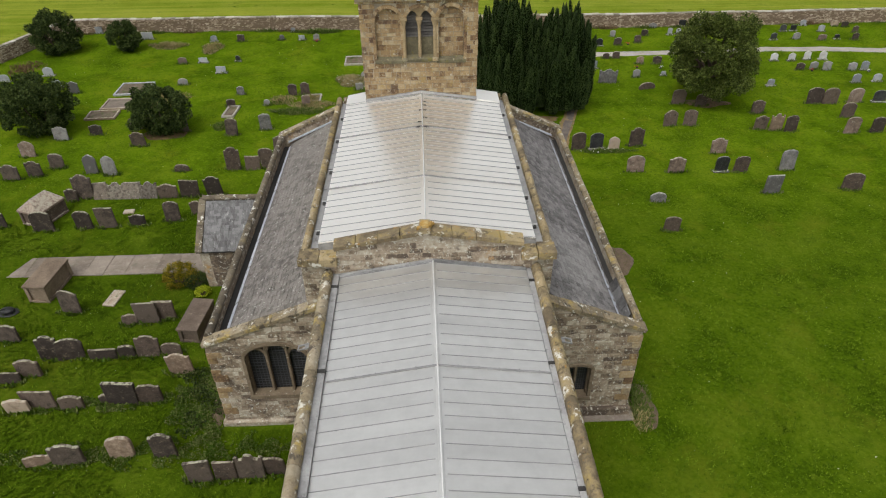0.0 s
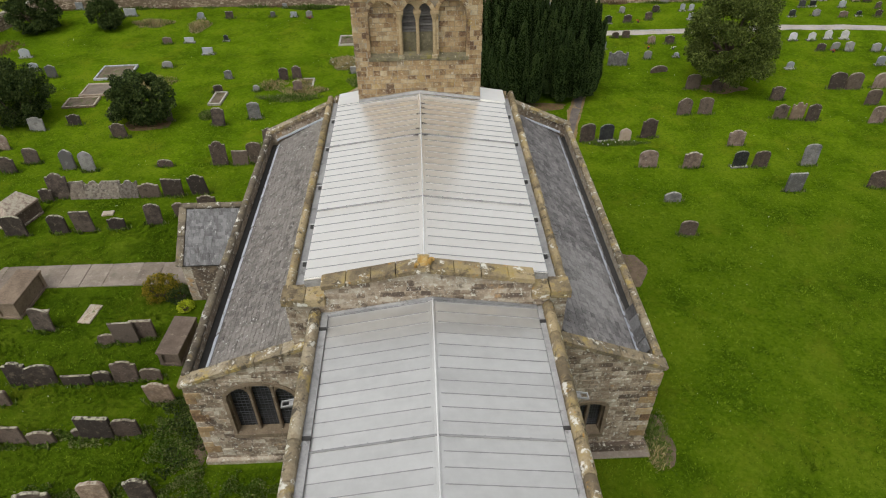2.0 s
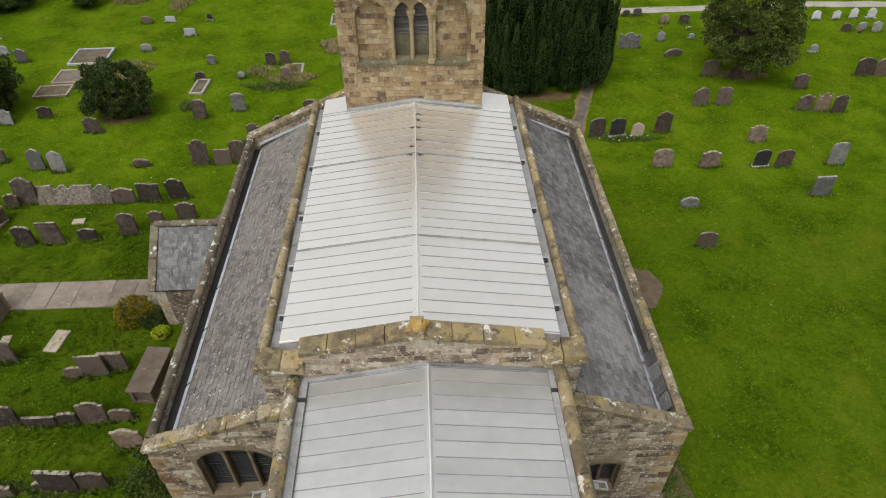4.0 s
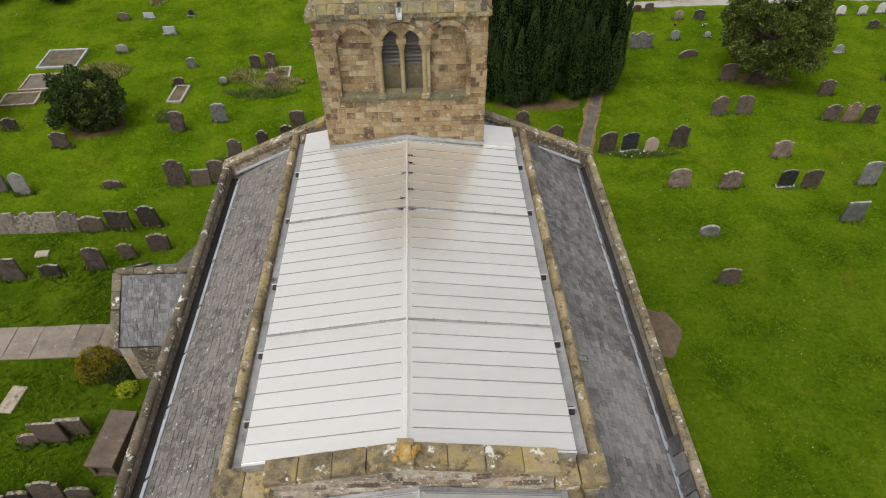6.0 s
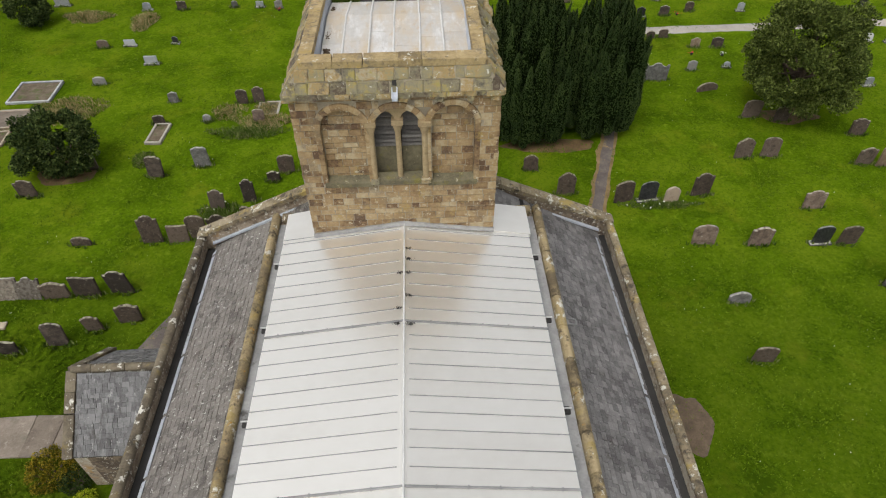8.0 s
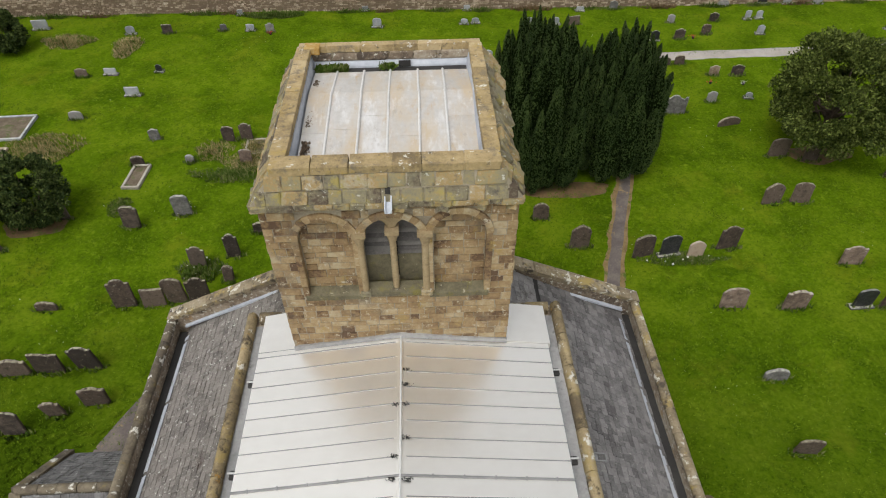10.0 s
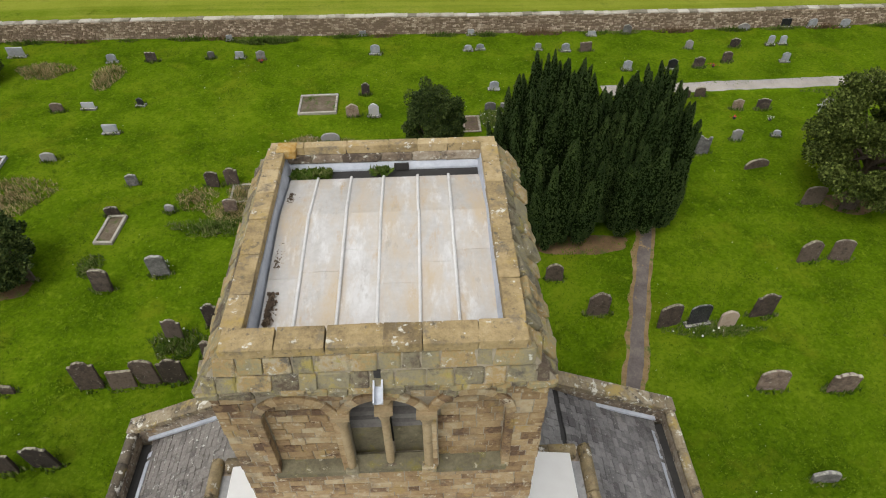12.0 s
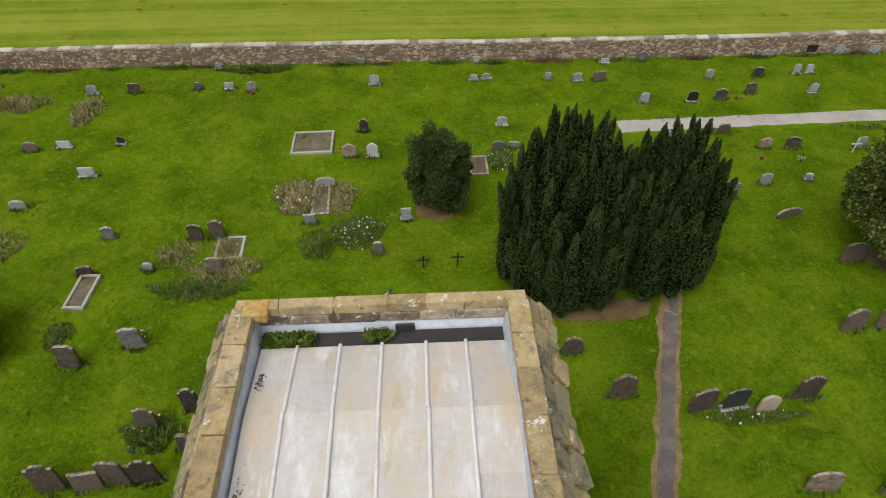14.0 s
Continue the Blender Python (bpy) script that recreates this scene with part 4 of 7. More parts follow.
def window(win, y, lights):
    a, b, zb, zs, rise_ = win
    w = under(new("window"), church)
    tagged(w, "traceried stone window with dark leaded glass")
    bm = bmesh.new()
    box(bm, a, b, y + 0.36, y + 0.38, zb, zs + rise_)
    part("pane", bm, M_GLASS, w, "dark leaded glass")
    step = (b - a) / lights
    for k in range(lights + 1):
        x = a + step * k
        bm = bmesh.new()
        t = zs + rise_ * math.sqrt(max(0.02, 1 - ((x - (a + b) / 2) / ((b - a) / 2)) ** 2)) - 0.02
        box(bm, x - 0.05, x + 0.05, y + 0.16, y + 0.34, zb, t)
        soften(bm, 0.02)
        part("mullion", bm, M_DRESSED_D, w)
    for k in range(lights):
        xm, r = a + step * (k + 0.5), step / 2 - 0.05
        zc = zs - 0.05 + (0.22 if lights == 3 and k == 1 else 0)
        bm = bmesh.new()
        pts_o, pts_i = [], []
        for i in range(9):
            g = math.pi * i / 8
            pts_o.append((xm + (r + 0.07) * math.cos(g), zc + (r + 0.1) * math.sin(g) * 1.15))
            pts_i.append((xm + r * math.cos(g) * 0.95, zc + r * math.sin(g) * 1.05))
        for i in range(8):
            prism(bm, [pts_o[i], pts_o[i + 1], pts_i[i + 1], pts_i[i]], y + 0.2, y + 0.34)
        part("light_head", bm, M_DRESSED_D, w)
        bm = bmesh.new()
        zt = zc + r
        for i in range(1, 5):
            xx = xm - r + 2 * r * i / 5
            box(bm, xx - 0.006, xx + 0.006, y + 0.345, y + 0.36, zb, zt)
        zz = zb + 0.12
        while zz < zt:
            box(bm, xm - r, xm + r, y + 0.343, y + 0.358, zz - 0.008, zz + 0.008)
            zz += rng.uniform(0.1, 0.16)
        part("lead_came", bm, M_CAME, w)
    bm = bmesh.new()
    prism(bm, [(a - 0.15, zb - 0.16), (b + 0.15, zb - 0.16), (b + 0.1, zb + 0.02), (a - 0.1, zb + 0.02)], y - 0.06, y + 0.34)
    part("sill", bm, M_DRESSED_D, w)
    # moulded arch stones round the opening
    n = 9
    me = SB_DRE
    for i in range(n):
        g0, g1 = math.pi * i / n, math.pi * (i + 1) / n
        gm = (g0 + g1) / 2
        cx, cz = (a + b) / 2 + ((b - a) / 2 + 0.05) * math.cos(gm), zs + (rise_ + 0.05) * math.sin(gm)
        p0 = Vector(((b - a) / 2 * math.cos(g0), 0, rise_ * math.sin(g0)))
        p1 = Vector(((b - a) / 2 * math.cos(g1), 0, rise_ * math.sin(g1)))
        u = p1 - p0
        if u.x < 0:
            u = -u
        piece("arch_stone", rng.choice(me), w, place(u, (0, -1, 0), (cx, y + 0.06, cz), (u.length + 0.03, 0.2, 0.13)))
    for x in (a - 0.05, b + 0.05):
        z = zb
        while z < zs - 0.02:
            h = min(0.42, zs - z)
            piece("jamb_stone", rng.choice(me), w, pose(x, y + 0.07, z + h / 2) @ Matrix.Diagonal((0.13, 0.2, h - 0.012, 1)))
            z += h


def tower():
    x0, x1, y0, y1 = TW
    mid = 0.2
    arches = [(-1.70, -0.62, 10.44, 12.16, False), (-0.42, 0.82, 10.5, 12.08, True), (1.02, 2.12, 10.42, 12.20, False)]

    def in_arch(x, z, grow=0.0):
        for a, b, zb, zs, _ in arches:
            if a - grow < x < b + grow and z > zb - grow * 0.3:
                r = (b - a) / 2 + grow
                q = r * r - (x - (a + b) / 2) ** 2
                if q > 0 and z < zs + math.sqrt(q):
                    return True
        return False

    for dims in ((x0 + 0.3, x1 - 0.3, y1 - 0.5, y1 - 0.02, -0.6, 13.05),
                 (x0 + 0.02, x0 + 0.5, y0 + 0.15, y1 - 0.02, -0.6, 13.05),
                 (x1 - 0.5, x1 - 0.02, y0 + 0.15, y1 - 0.02, -0.6, 13.05),
                 (x0 + 0.4, -0.45, y0 + 0.19, y0 + 0.6, -0.6, 13.05),
                 (0.85, x1 - 0.4, y0 + 0.19, y0 + 0.6, -0.6, 13.05),
                 (-0.46, 0.86, y0 + 0.19, y0 + 0.6, -0.6, 10.5),
                 (-0.46, 0.86, y0 + 0.19, y0 + 0.6, 12.7, 13.05)):
        bm = bmesh.new()
        box(bm, *dims)
        part("tower_core", bm, M_MORTAR, church)
    bm = bmesh.new()
    n = 120
    for k in range(n):
        xa, xb = x0 + 0.01 + (x1 - x0 - 0.02) * k / n, x0 + 0.01 + (x1 - x0 - 0.02) * (k + 1) / n
        xm = (xa + xb) / 2
        cut = None
        for a, b, zb, zs, _ in arches:
            if a < xm < b:
                cut = (zb, zs + math.sqrt(max(0, ((b - a) / 2) ** 2 - (xm - (a + b) / 2) ** 2)))
        if cut:
            box(bm, xa, xb, y0 + 0.015, y0 + 0.2, 7.5, cut[0])
            box(bm, xa, xb, y0 + 0.015, y0 + 0.2, cut[1], 13.05)
        else:
            box(bm, xa, xb, y0 + 0.015, y0 + 0.2, 7.5, 13.05)
    bmesh.ops.remove_doubles(bm, verts=bm.verts[:], dist=0.0005)
    body = part("tower_wall", bm, M_MORTAR, church, "coursed buff ashlar tower with blind arches")
    walling(body, SB_ASH, (x0, y0, 0), (1, 0, 0), (0, -1, 0), x1 - x0, 8.3, 13.02, lambda s, z: not in_arch(x0 + s, z, 0.13), (0.15, 0.24), (0.2, 0.48), 0.13, limit=420, joint=0.017)
    for a, b, zb, zs, real in arches:
        if not real:
            rec = part("arch_recess", bmesh.new(), M_MORTAR, church, "blind arch filled with ashlar")
            r = (b - a) / 2
            walling(rec, SB_ASH, (a, y0 + 0.17, 0), (1, 0, 0), (0, -1, 0), b - a, zb, zs + r, lambda s, z: (z < zs or (s - r) ** 2 + (z - zs) ** 2 < (r + 0.05) ** 2), (0.15, 0.24), (0.2, 0.45), 0.1, joint=0.017)
        # voussoirs
        r, m = (b - a) / 2 + 0.07, 13
        for i in range(m):
            g = math.pi * (i + 0.5) / m
            c = ((a + b) / 2 + r * math.cos(g), y0 + 0.045, zs + r * math.sin(g))
            u = Vector((math.sin(g), 0, -math.cos(g)))
            piece("voussoir", rng.choice(SB_ASH), body, place(u, (0, -1, 0), c, (math.pi * r / m + 0.012, 0.17, 0.16)))
        if not real:
            for xj in (a - 0.07, b + 0.07):
                z = zb
                while z < zs - 0.02:
                    h = min(rng.uniform(0.24, 0.4), zs - z)
                    piece("jamb_stone", rng.choice(SB_ASH), body, pose(xj, y0 + 0.07, z + h / 2) @ Matrix.Diagonal((0.135, 0.17, h - 0.012, 1)))
                    z += h
        # sloping sills
        bm = bmesh.new()
        vs = box(bm, a - 0.1, b + 0.1, y0 - 0.04, y0 + 0.2, zb - 0.12, zb + 0.04)
        for v in vs:
            if v.co.y > y0 and v.co.z > zb:
                v.co.z += 0.12
        soften(bm, 0.02)
        part("sill", bm, M_MOSSY, body, "mossy sloping sill")
    # belfry window
    w = under(new("belfry_window"), church)
    tagged(w, "twin round-headed belfry opening with timber louvres")
    # sheet behind the louvres, its black standing in for the unlit inside
    bm = bmesh.new()
    box(bm, -0.46, 0.86, y0 + 0.5, y0 + 0.56, 10.4, 12.8)
    part("backing", bm, M_INSIDE, w)
    for lo, hi in ((-0.42, 0.12), (0.28, 0.82)):
        z = 11.46
        while z < 12.62:
            bm = bmesh.new()
            box(bm, lo, hi, -0.09, 0.09, -0.012, 0.012)
            part("louvre", bm, M_WOOD, w, m=pose(0, y0 + 0.34, z, 38 + rng.uniform(-2, 2), 0, 0))
            z += 0.125
        bm = bmesh.new()
        box(bm, lo, hi, y0 + 0.3, y0 + 0.38, 10.5, 11.4)
        part("lower_panel", bm, M_MOSSY, w, "green-stained infill panel below the louvres")
    # spandrel above the middle shaft, between the two round heads
    bm = bmesh.new()
    for k in range(48):
        xa, xb = -0.42 + 1.24 * k / 48, -0.42 + 1.24 * (k + 1) / 48
        dx = abs((xa + xb) / 2 - 0.2)
        head = 12.3 + 0.25 * math.sqrt(max(0.0, 1 - (max(0.0, 0.34 - dx) / 0.26) ** 2)) if dx > 0.08 else 12.24
        if dx > 0.34:
            head = 12.08 + math.sqrt(max(0.0, 0.575 ** 2 - dx ** 2))
        box(bm, xa, xb, y0 + 0.1, y0 + 0.3, head, 12.72)
    bmesh.ops.remove_doubles(bm, verts=bm.verts[:], dist=0.0005)
    part("arch_head", bm, M_DRESSED, w)
    for cx, rad in ((-0.47, 0.075), (0.2, 0.075), (0.87, 0.085)):
        yy = y0 + (0.1 if cx == 0.2 else 0.03)
        bm = bmesh.new()
        bmesh.ops.create_cone(bm, cap_ends=True, segments=16, radius1=rad, radius2=rad * 0.95, depth=1.42, matrix=pose(cx, yy, 11.28))
        col = part("column", bm, M_DRESSED, w)
        bm = bmesh.new()
        bmesh.ops.create_cone(bm, cap_ends=True, segments=12, radius1=rad * 1.05, radius2=rad * 1.9, depth=0.26, matrix=pose(cx, yy, 12.08))
        box(bm, cx - rad * 1.9, cx + rad * 1.9, yy - rad * 1.6, yy + rad * 1.9, 12.2, 12.32)
        part("capital", bm, M_DRESSED, col)
        bm = bmesh.new()
        box(bm, cx - rad * 1.5, cx + rad * 1.5, yy - rad * 1.5, yy + rad * 1.5, 10.42, 10.58)
        soften(bm, 0.02)
        part("column_base", bm, M_PARAPET, col)
    # flanks: outer skin of stones on the sides that show at the top
    walling(body, SB_ASH, (x1, y0, 0), (0, 1, 0), (1, 0, 0), y1 - y0, 10.6, 12.86, lambda s, z: True, (0.2, 0.27), (0.3, 0.55), 0.13, limit=160)
    walling(body, SB_ASH, (x0, y0, 0), (0, 1, 0), (-1, 0, 0), y1 - y0, 10.6, 12.86, lambda s, z: True, (0.2, 0.27), (0.3, 0.55), 0.13, limit=160)
    # battered parapet: from the string course in to the coping
    lo_ = (x0 - 0.08, x1 + 0.05, y0 - 0.10, y1 + 0.05)
    hi_ = (-1.99, 2.34, 28.04, 32.95)
    inner_ = (-1.72, 2.08, 28.40, 32.80)
    z_lo, z_hi = 13.14, 13.72
    bm = bmesh.new()
    a = [bm.verts.new(p) for p in ((lo_[0], lo_[2], z_lo), (lo_[1], lo_[2], z_lo), (lo_[1], lo_[3], z_lo), (lo_[0], lo_[3], z_lo))]
    b = [bm.verts.new(p) for p in ((hi_[0], hi_[2], z_hi), (hi_[1], hi_[2], z_hi), (hi_[1], hi_[3], z_hi), (hi_[0], hi_[3], z_hi))]
    c = [bm.verts.new(p) for p in ((inner_[0], inner_[2], z_hi), (inner_[1], inner_[2], z_hi), (inner_[1], inner_[3], z_hi), (inner_[0], inner_[3], z_hi))]
    d = [bm.verts.new(p) for p in ((inner_[0], inner_[2], 12.8), (inner_[1], inner_[2], 12.8), (inner_[1], inner_[3], 12.8), (inner_[0], inner_[3], 12.8))]
    e = [bm.verts.new((p.co.x, p.co.y, 13.02)) for p in a]
    for i in range(4):
        j = (i + 1) % 4
        for p, q in ((e, a), (a, b), (b, c), (c, d), (d, e)):
            bm.faces.new((p[i], p[j], q[j], q[i]))
    bmesh.ops.recalc_face_normals(bm, faces=bm.faces[:])
    par = part("parapet", bm, M_MORTAR, church, "lichened battered parapet round the tower roof")
    sides = [((lo_[0], lo_[2]), (lo_[1], lo_[2]), (hi_[0], hi_[2]), (hi_[1], hi_[2]), (0, -1)),
             ((lo_[1], lo_[2]), (lo_[1], lo_[3]), (hi_[1], hi_[2]), (hi_[1], hi_[3]), (1, 0)),
             ((lo_[1], lo_[3]), (lo_[0], lo_[3]), (hi_[1], hi_[3]), (hi_[0], hi_[3]), (0, 1)),
             ((lo_[0], lo_[3]), (lo_[0], lo_[2]), (hi_[0], hi_[3]), (hi_[0], hi_[2]), (-1, 0))]
    for k, (p0, p1, q0, q1, nn) in enumerate(sides):
        p0, p1 = Vector((*p0, z_lo)), Vector((*p1, z_lo))
        q0, q1 = Vector((*q0, z_hi)), Vector((*q1, z_hi))
        for row in range(2):
            f0, f1 = row / 2, (row + 1) / 2
            fm = (f0 + f1) / 2
            A, B = p0.lerp(q0, fm), p1.lerp(q1, fm)
            up = (q0.lerp(q1, 0.5) - p0.lerp(p1, 0.5))
            n = up.cross(B - A).normalized()
            if n.dot(Vector((*nn, 0))) < 0:
                n = -n
            at, L = 0.0, (B - A).length
            rough = 0.13 if k == 1 else 0.025
            while at < L - 0.05:
                wd = min(rng.uniform(0.2, 0.52), L - at)
                if L - at - wd < 0.15:
                    wd = L - at
                cc = A + (B - A).normalized() * (at + wd / 2) - n * (0.09 - rng.uniform(-0.01, rough))
                m = place(B - A, n, cc, (wd - 0.014, 0.22, up.length / 2 - 0.014))
                piece("parapet_stone", rng.choice(SB_RAG if k == 1 else SB_PAR), par, m @ pose(0, 0, 0, rng.uniform(-9, 9) if k == 1 else 0, 0, rng.uniform(-6, 6) if k == 1 else 0))
                at += wd
        # string course
        A, B = p0 + Vector((0, 0, -0.05)), p1 + Vector((0, 0, -0.05))
        at, L = 0.0, (B - A).length
        while at < L - 0.05:
            wd = min(rng.uniform(0.22, 0.5), L - at)
            if L - at - wd < 0.18:
                wd = L - at
            cc = A + (B - A).normalized() * (at + wd / 2) - Vector((*nn, 0)) * 0.13
            piece("string_stone", rng.choice(SB_PAR), par, place(B - A, (*nn, 0), cc + Vector((*nn, 0)) * rng.uniform(-0.03, 0.03), (wd - 0.014, 0.34, rng.uniform(0.1, 0.15))))
            if rng.random() < 0.6:
                piece("corbel", rng.choice(SB_RAG), par, place(B - A, (*nn, 0), cc + Vector((0, 0, -0.12)) + Vector((*nn, 0)) * 0.03, (min(0.2, wd * 0.6), 0.3, 0.12)))
            at += wd
    # coping slabs on top
    for k, (a_, b_, fixed, axis) in enumerate(((hi_[0], hi_[1], (hi_[2], inner_[2]), 0), (hi_[0], hi_[1], (inner_[3], hi_[3]), 0), (inner_[2], inner_[3], (hi_[0], inner_[0]), 1), (inner_[2], inner_[3], (inner_[1], hi_[1]), 1))):
        at = a_
        while at < b_ - 0.02:
            wd = min(rng.uniform(0.55, 0.85), b_ - at)
            if b_ - at - wd < 0.3:
                wd = b_ - at
            cross, mid_ = fixed[1] - fixed[0] + 0.05, (fixed[0] + fixed[1]) / 2
            c_ = (at + wd / 2, mid_, 13.81) if axis == 0 else (mid_, at + wd / 2, 13.81)
            sz = (wd - 0.006, cross, 0.17) if axis == 0 else (cross, wd - 0.006, 0.17)
            piece("coping_stone", rng.choice(SB_COPT), par, pose(*c_, 0, 0, rng.uniform(-0.6, 0.6)) @ Matrix.Diagonal((*sz, 1)))
            at += wd
    om = block_mesh("coping_stone", M_ORANGE, 3, 0.05, 0.02)
    piece("coping_stone", om, par, pose(hi_[0] + 0.33, hi_[3] - 0.15, 13.825) @ Matrix.Diagonal((0.36, 0.32, 0.17, 1)))
    # lead lining inside the parapet, dressed out at its foot
    ix0, ix1, iy0, iy1 = inner_
    for (ax, ay), (bx, by), (ox, oy), top in (((ix0, iy0), (ix0, iy1), (1, 0), 13.66), ((ix1, iy1), (ix1, iy0), (-1, 0), 13.64), ((ix0, iy1), (ix1, iy1), (0, -1), 13.50)):
        prof = ((-0.02, top), (0.025, top), (0.07, 13.38), (0.07, 13.2), (-0.02, 13.2))
        bm = bmesh.new()
        ends = [[bm.verts.new((qx + ox * d_, qy + oy * d_, z_)) for d_, z_ in prof] for qx, qy in ((ax, ay), (bx, by))]
        for k in range(5):
            bm.faces.new((ends[0][k], ends[0][(k + 1) % 5], ends[1][(k + 1) % 5], ends[1][k]))
        bm.faces.new(ends[0])
        bm.faces.new(ends[1][::-1])
        bmesh.ops.recalc_face_normals(bm, faces=bm.faces[:])
        part("lead_upstand", bm, M_LEAD_PALE, church, "pale blue-grey lead upstand")
    # stones of the inner face above the lead
    at = ix0
    while at < ix1 - 0.05:
        wd = min(rng.uniform(0.5, 0.8), ix1 - at)
        if ix1 - at - wd < 0.3:
            wd = ix1 - at
        piece("parapet_stone", rng.choice(SB_RUB), par, place((1, 0, 0), (0, -1, 0), (at + wd / 2, iy1 + 0.02, 13.62), (wd - 0.014, 0.12, 0.2)))
        at += wd
    # roof sheets falling gently to the far side
    bm = bmesh.new()
    box(bm, inner_[0], inner_[1], inner_[2], inner_[3], 12.8, 13.335)
    base = part("tower_roof", bm, M_DARK, church, "weathered lead roof with tan stains and rolled seams")
    rolls = [inner_[0] + 0.10, -1.10, -0.45, 0.17, 0.83, 1.43, inner_[1] - 0.03]
    fold, near_y, far_y = 31.22, inner_[2] + 0.1, 32.42
    for xa, xb in zip(rolls, rolls[1:]):
        lap = 29.9 + rng.uniform(-0.5, 0.7)
        for ya, yb, za, zb in ((near_y, lap, 13.40, 13.475), (lap - 0.05, fold, 13.48, 13.555), (fold, far_y, 13.555, 13.40)):
            bm = bmesh.new()
            vs = box(bm, xa, xb, ya, yb, 13.30, 13.40)
            for v in vs:
                if v.co.z > 13.35:
                    v.co.z = za if v.co.y < (ya + yb) / 2 else zb
            top = [e for e in bm.edges if all(v.co.z > 13.4 for v in e.verts)]
            bmesh.ops.subdivide_edges(bm, edges=top, cuts=6, use_grid_fill=True)
            for v in bm.verts:
                if v.co.z > 13.4:
                    v.co.z += 0.008 * noise.noise((v.co.x * 2.6, v.co.y * 1.7, 3.0))
            part("roof_sheet", bm, M_LEAD_TAN, base)
        if xa > rolls[0]:
            for (ya, za), (yb, zb) in (((near_y, 13.412), (fold, 13.567)), ((fold, 13.567), (far_y + 0.02, 13.412))):
                roll = bmesh.new()
                limb(roll, (xa, ya, za), (xa + rng.uniform(-0.015, 0.015), yb, zb), 0.027, 0.027, 10)
                part("roof_roll", roll, M_LEAD_ROLL, base, "pale rolled lead seam")
    bm = bmesh.new()
    box(bm, 0.37, 0.66, inner_[3] - 0.12, inner_[3] - 0.08, 13.36, 13.52)
    soften(bm, 0.01)
    part("outlet_plate", bm, M_DARK, base, "small dark plate on the lead upstand")
    # water spout
    bm = bmesh.new()
    for sx in (-1, 1):
        box(bm, 0.2 + sx * 0.06 - 0.012, 0.2 + sx * 0.06 + 0.012, -0.5, 0.1, -0.05, 0.06)
    box(bm, 0.14, 0.26, -0.5, 0.1, -0.06, -0.035)
    part("water_spout", bm, M_LEAD_PALE, church, "pale metal rainwater spout", m=pose(0, y0 + 0.1, 13.3, 20, 0, 0))
    # solid dark block, its colour standing in for shade inside the spout hole
    bm = bmesh.new()
    box(bm, 0.15, 0.25, y0 - 0.075, y0 + 0.25, 13.22, 13.44)
    part("spout_opening", bm, M_DARK, church)


def porch():
    # ridge runs out from the aisle; slope seen from above
    x0, x1, y0, y1 = -10.62, AI_L - 0.02, 24.65, 28.7
    ym = 26.75
    zr, ze = 4.32, 2.7
    for ya, yb in ((y0 + 0.15, y0 + 0.55), (y1 - 0.55, y1 - 0.15)):
        bm = bmesh.new()
        box(bm, x0 + 0.5, x1, ya, yb, -0.2, ze)
        wall = part("porch_wall", bm, M_RUBBLE, church, "rubble porch wall")
    bm = bmesh.new()
    v = [(x0 + 0.1, y, z) for y, z in ((y0 + 0.15, -0.2), (y0 + 0.15, ze), (ym, zr - 0.1), (y1 - 0.15, ze), (y1 - 0.15, -0.2), (y1 - 1.1, -0.2), (y1 - 1.1, 1.9), (ym, 2.5), (y0 + 1.1, 1.9), (y0 + 1.1, -0.2))]
    vs = [bm.verts.new(p) for p in v]
    f = bm.faces.new(vs)
    ext = bmesh.ops.extrude_face_region(bm, geom=[f])["geom"]
    bmesh.ops.translate(bm, verts=[g for g in ext if isinstance(g, bmesh.types.BMVert)], vec=(0.4, 0, 0))
    bmesh.ops.recalc_face_normals(bm, faces=bm.faces[:])
    part("porch_front", bm, M_RUBBLE, church, "porch front with its doorway")
    for sgn in (-1, 1):
        ye = y0 if sgn < 0 else y1
        bm = bmesh.new()
        t = 0.08
        pts = [(x0, ym, zr - t), (x1, ym, zr - t), (x1, ye, ze - t), (x0, ye, ze - t)]
        lo_v = [bm.verts.new(p) for p in pts]
        hi_v = [bm.verts.new((p[0], p[1], p[2] + t - 0.02)) for p in pts]
        bm.faces.new(lo_v)
        bm.faces.new(hi_v)
        for i in range(4):
            j = (i + 1) % 4
            bm.faces.new((lo_v[i], lo_v[j], hi_v[j], hi_v[i]))
        bmesh.ops.recalc_face_normals(bm, faces=bm.faces[:])
        roof = part("porch_roof", bm, M_DARK, church, "blue-grey slate porch roof")
        run = math.hypot(ye - ym, zr - ze)
        slates(roof, M_SLATE_B, (x0 + 0.28, ym, zr), (0, ye - ym, ze - zr), (1, 0, 0), x1 - x0 - 0.3, run, 0.155, (0.14, 0.25), (0, 9))
    coping_run(wall, CB_DK, (x0 + 0.15, ym, zr + 0.06), (x1, ym, zr + 0.06), 0.26, 0.3, (0.5, 0.7))
    for ye in (y0 - 0.05, y1 + 0.05):
        u = Vector((0, ye - ym, ze - zr))
        m = 4
        for k in range(m):
            c = Vector((x0 + 0.14, ym, zr)) + u * ((k + 0.5) / m)
            piece("coping_stone", rng.choice(SB_COPD), wall, place(u, (1, 0, 0), c, (u.length / m - 0.01, 0.32, 0.2)))


chancel()
nave()
aisle(-1)
aisle(1)
tower()
porch()


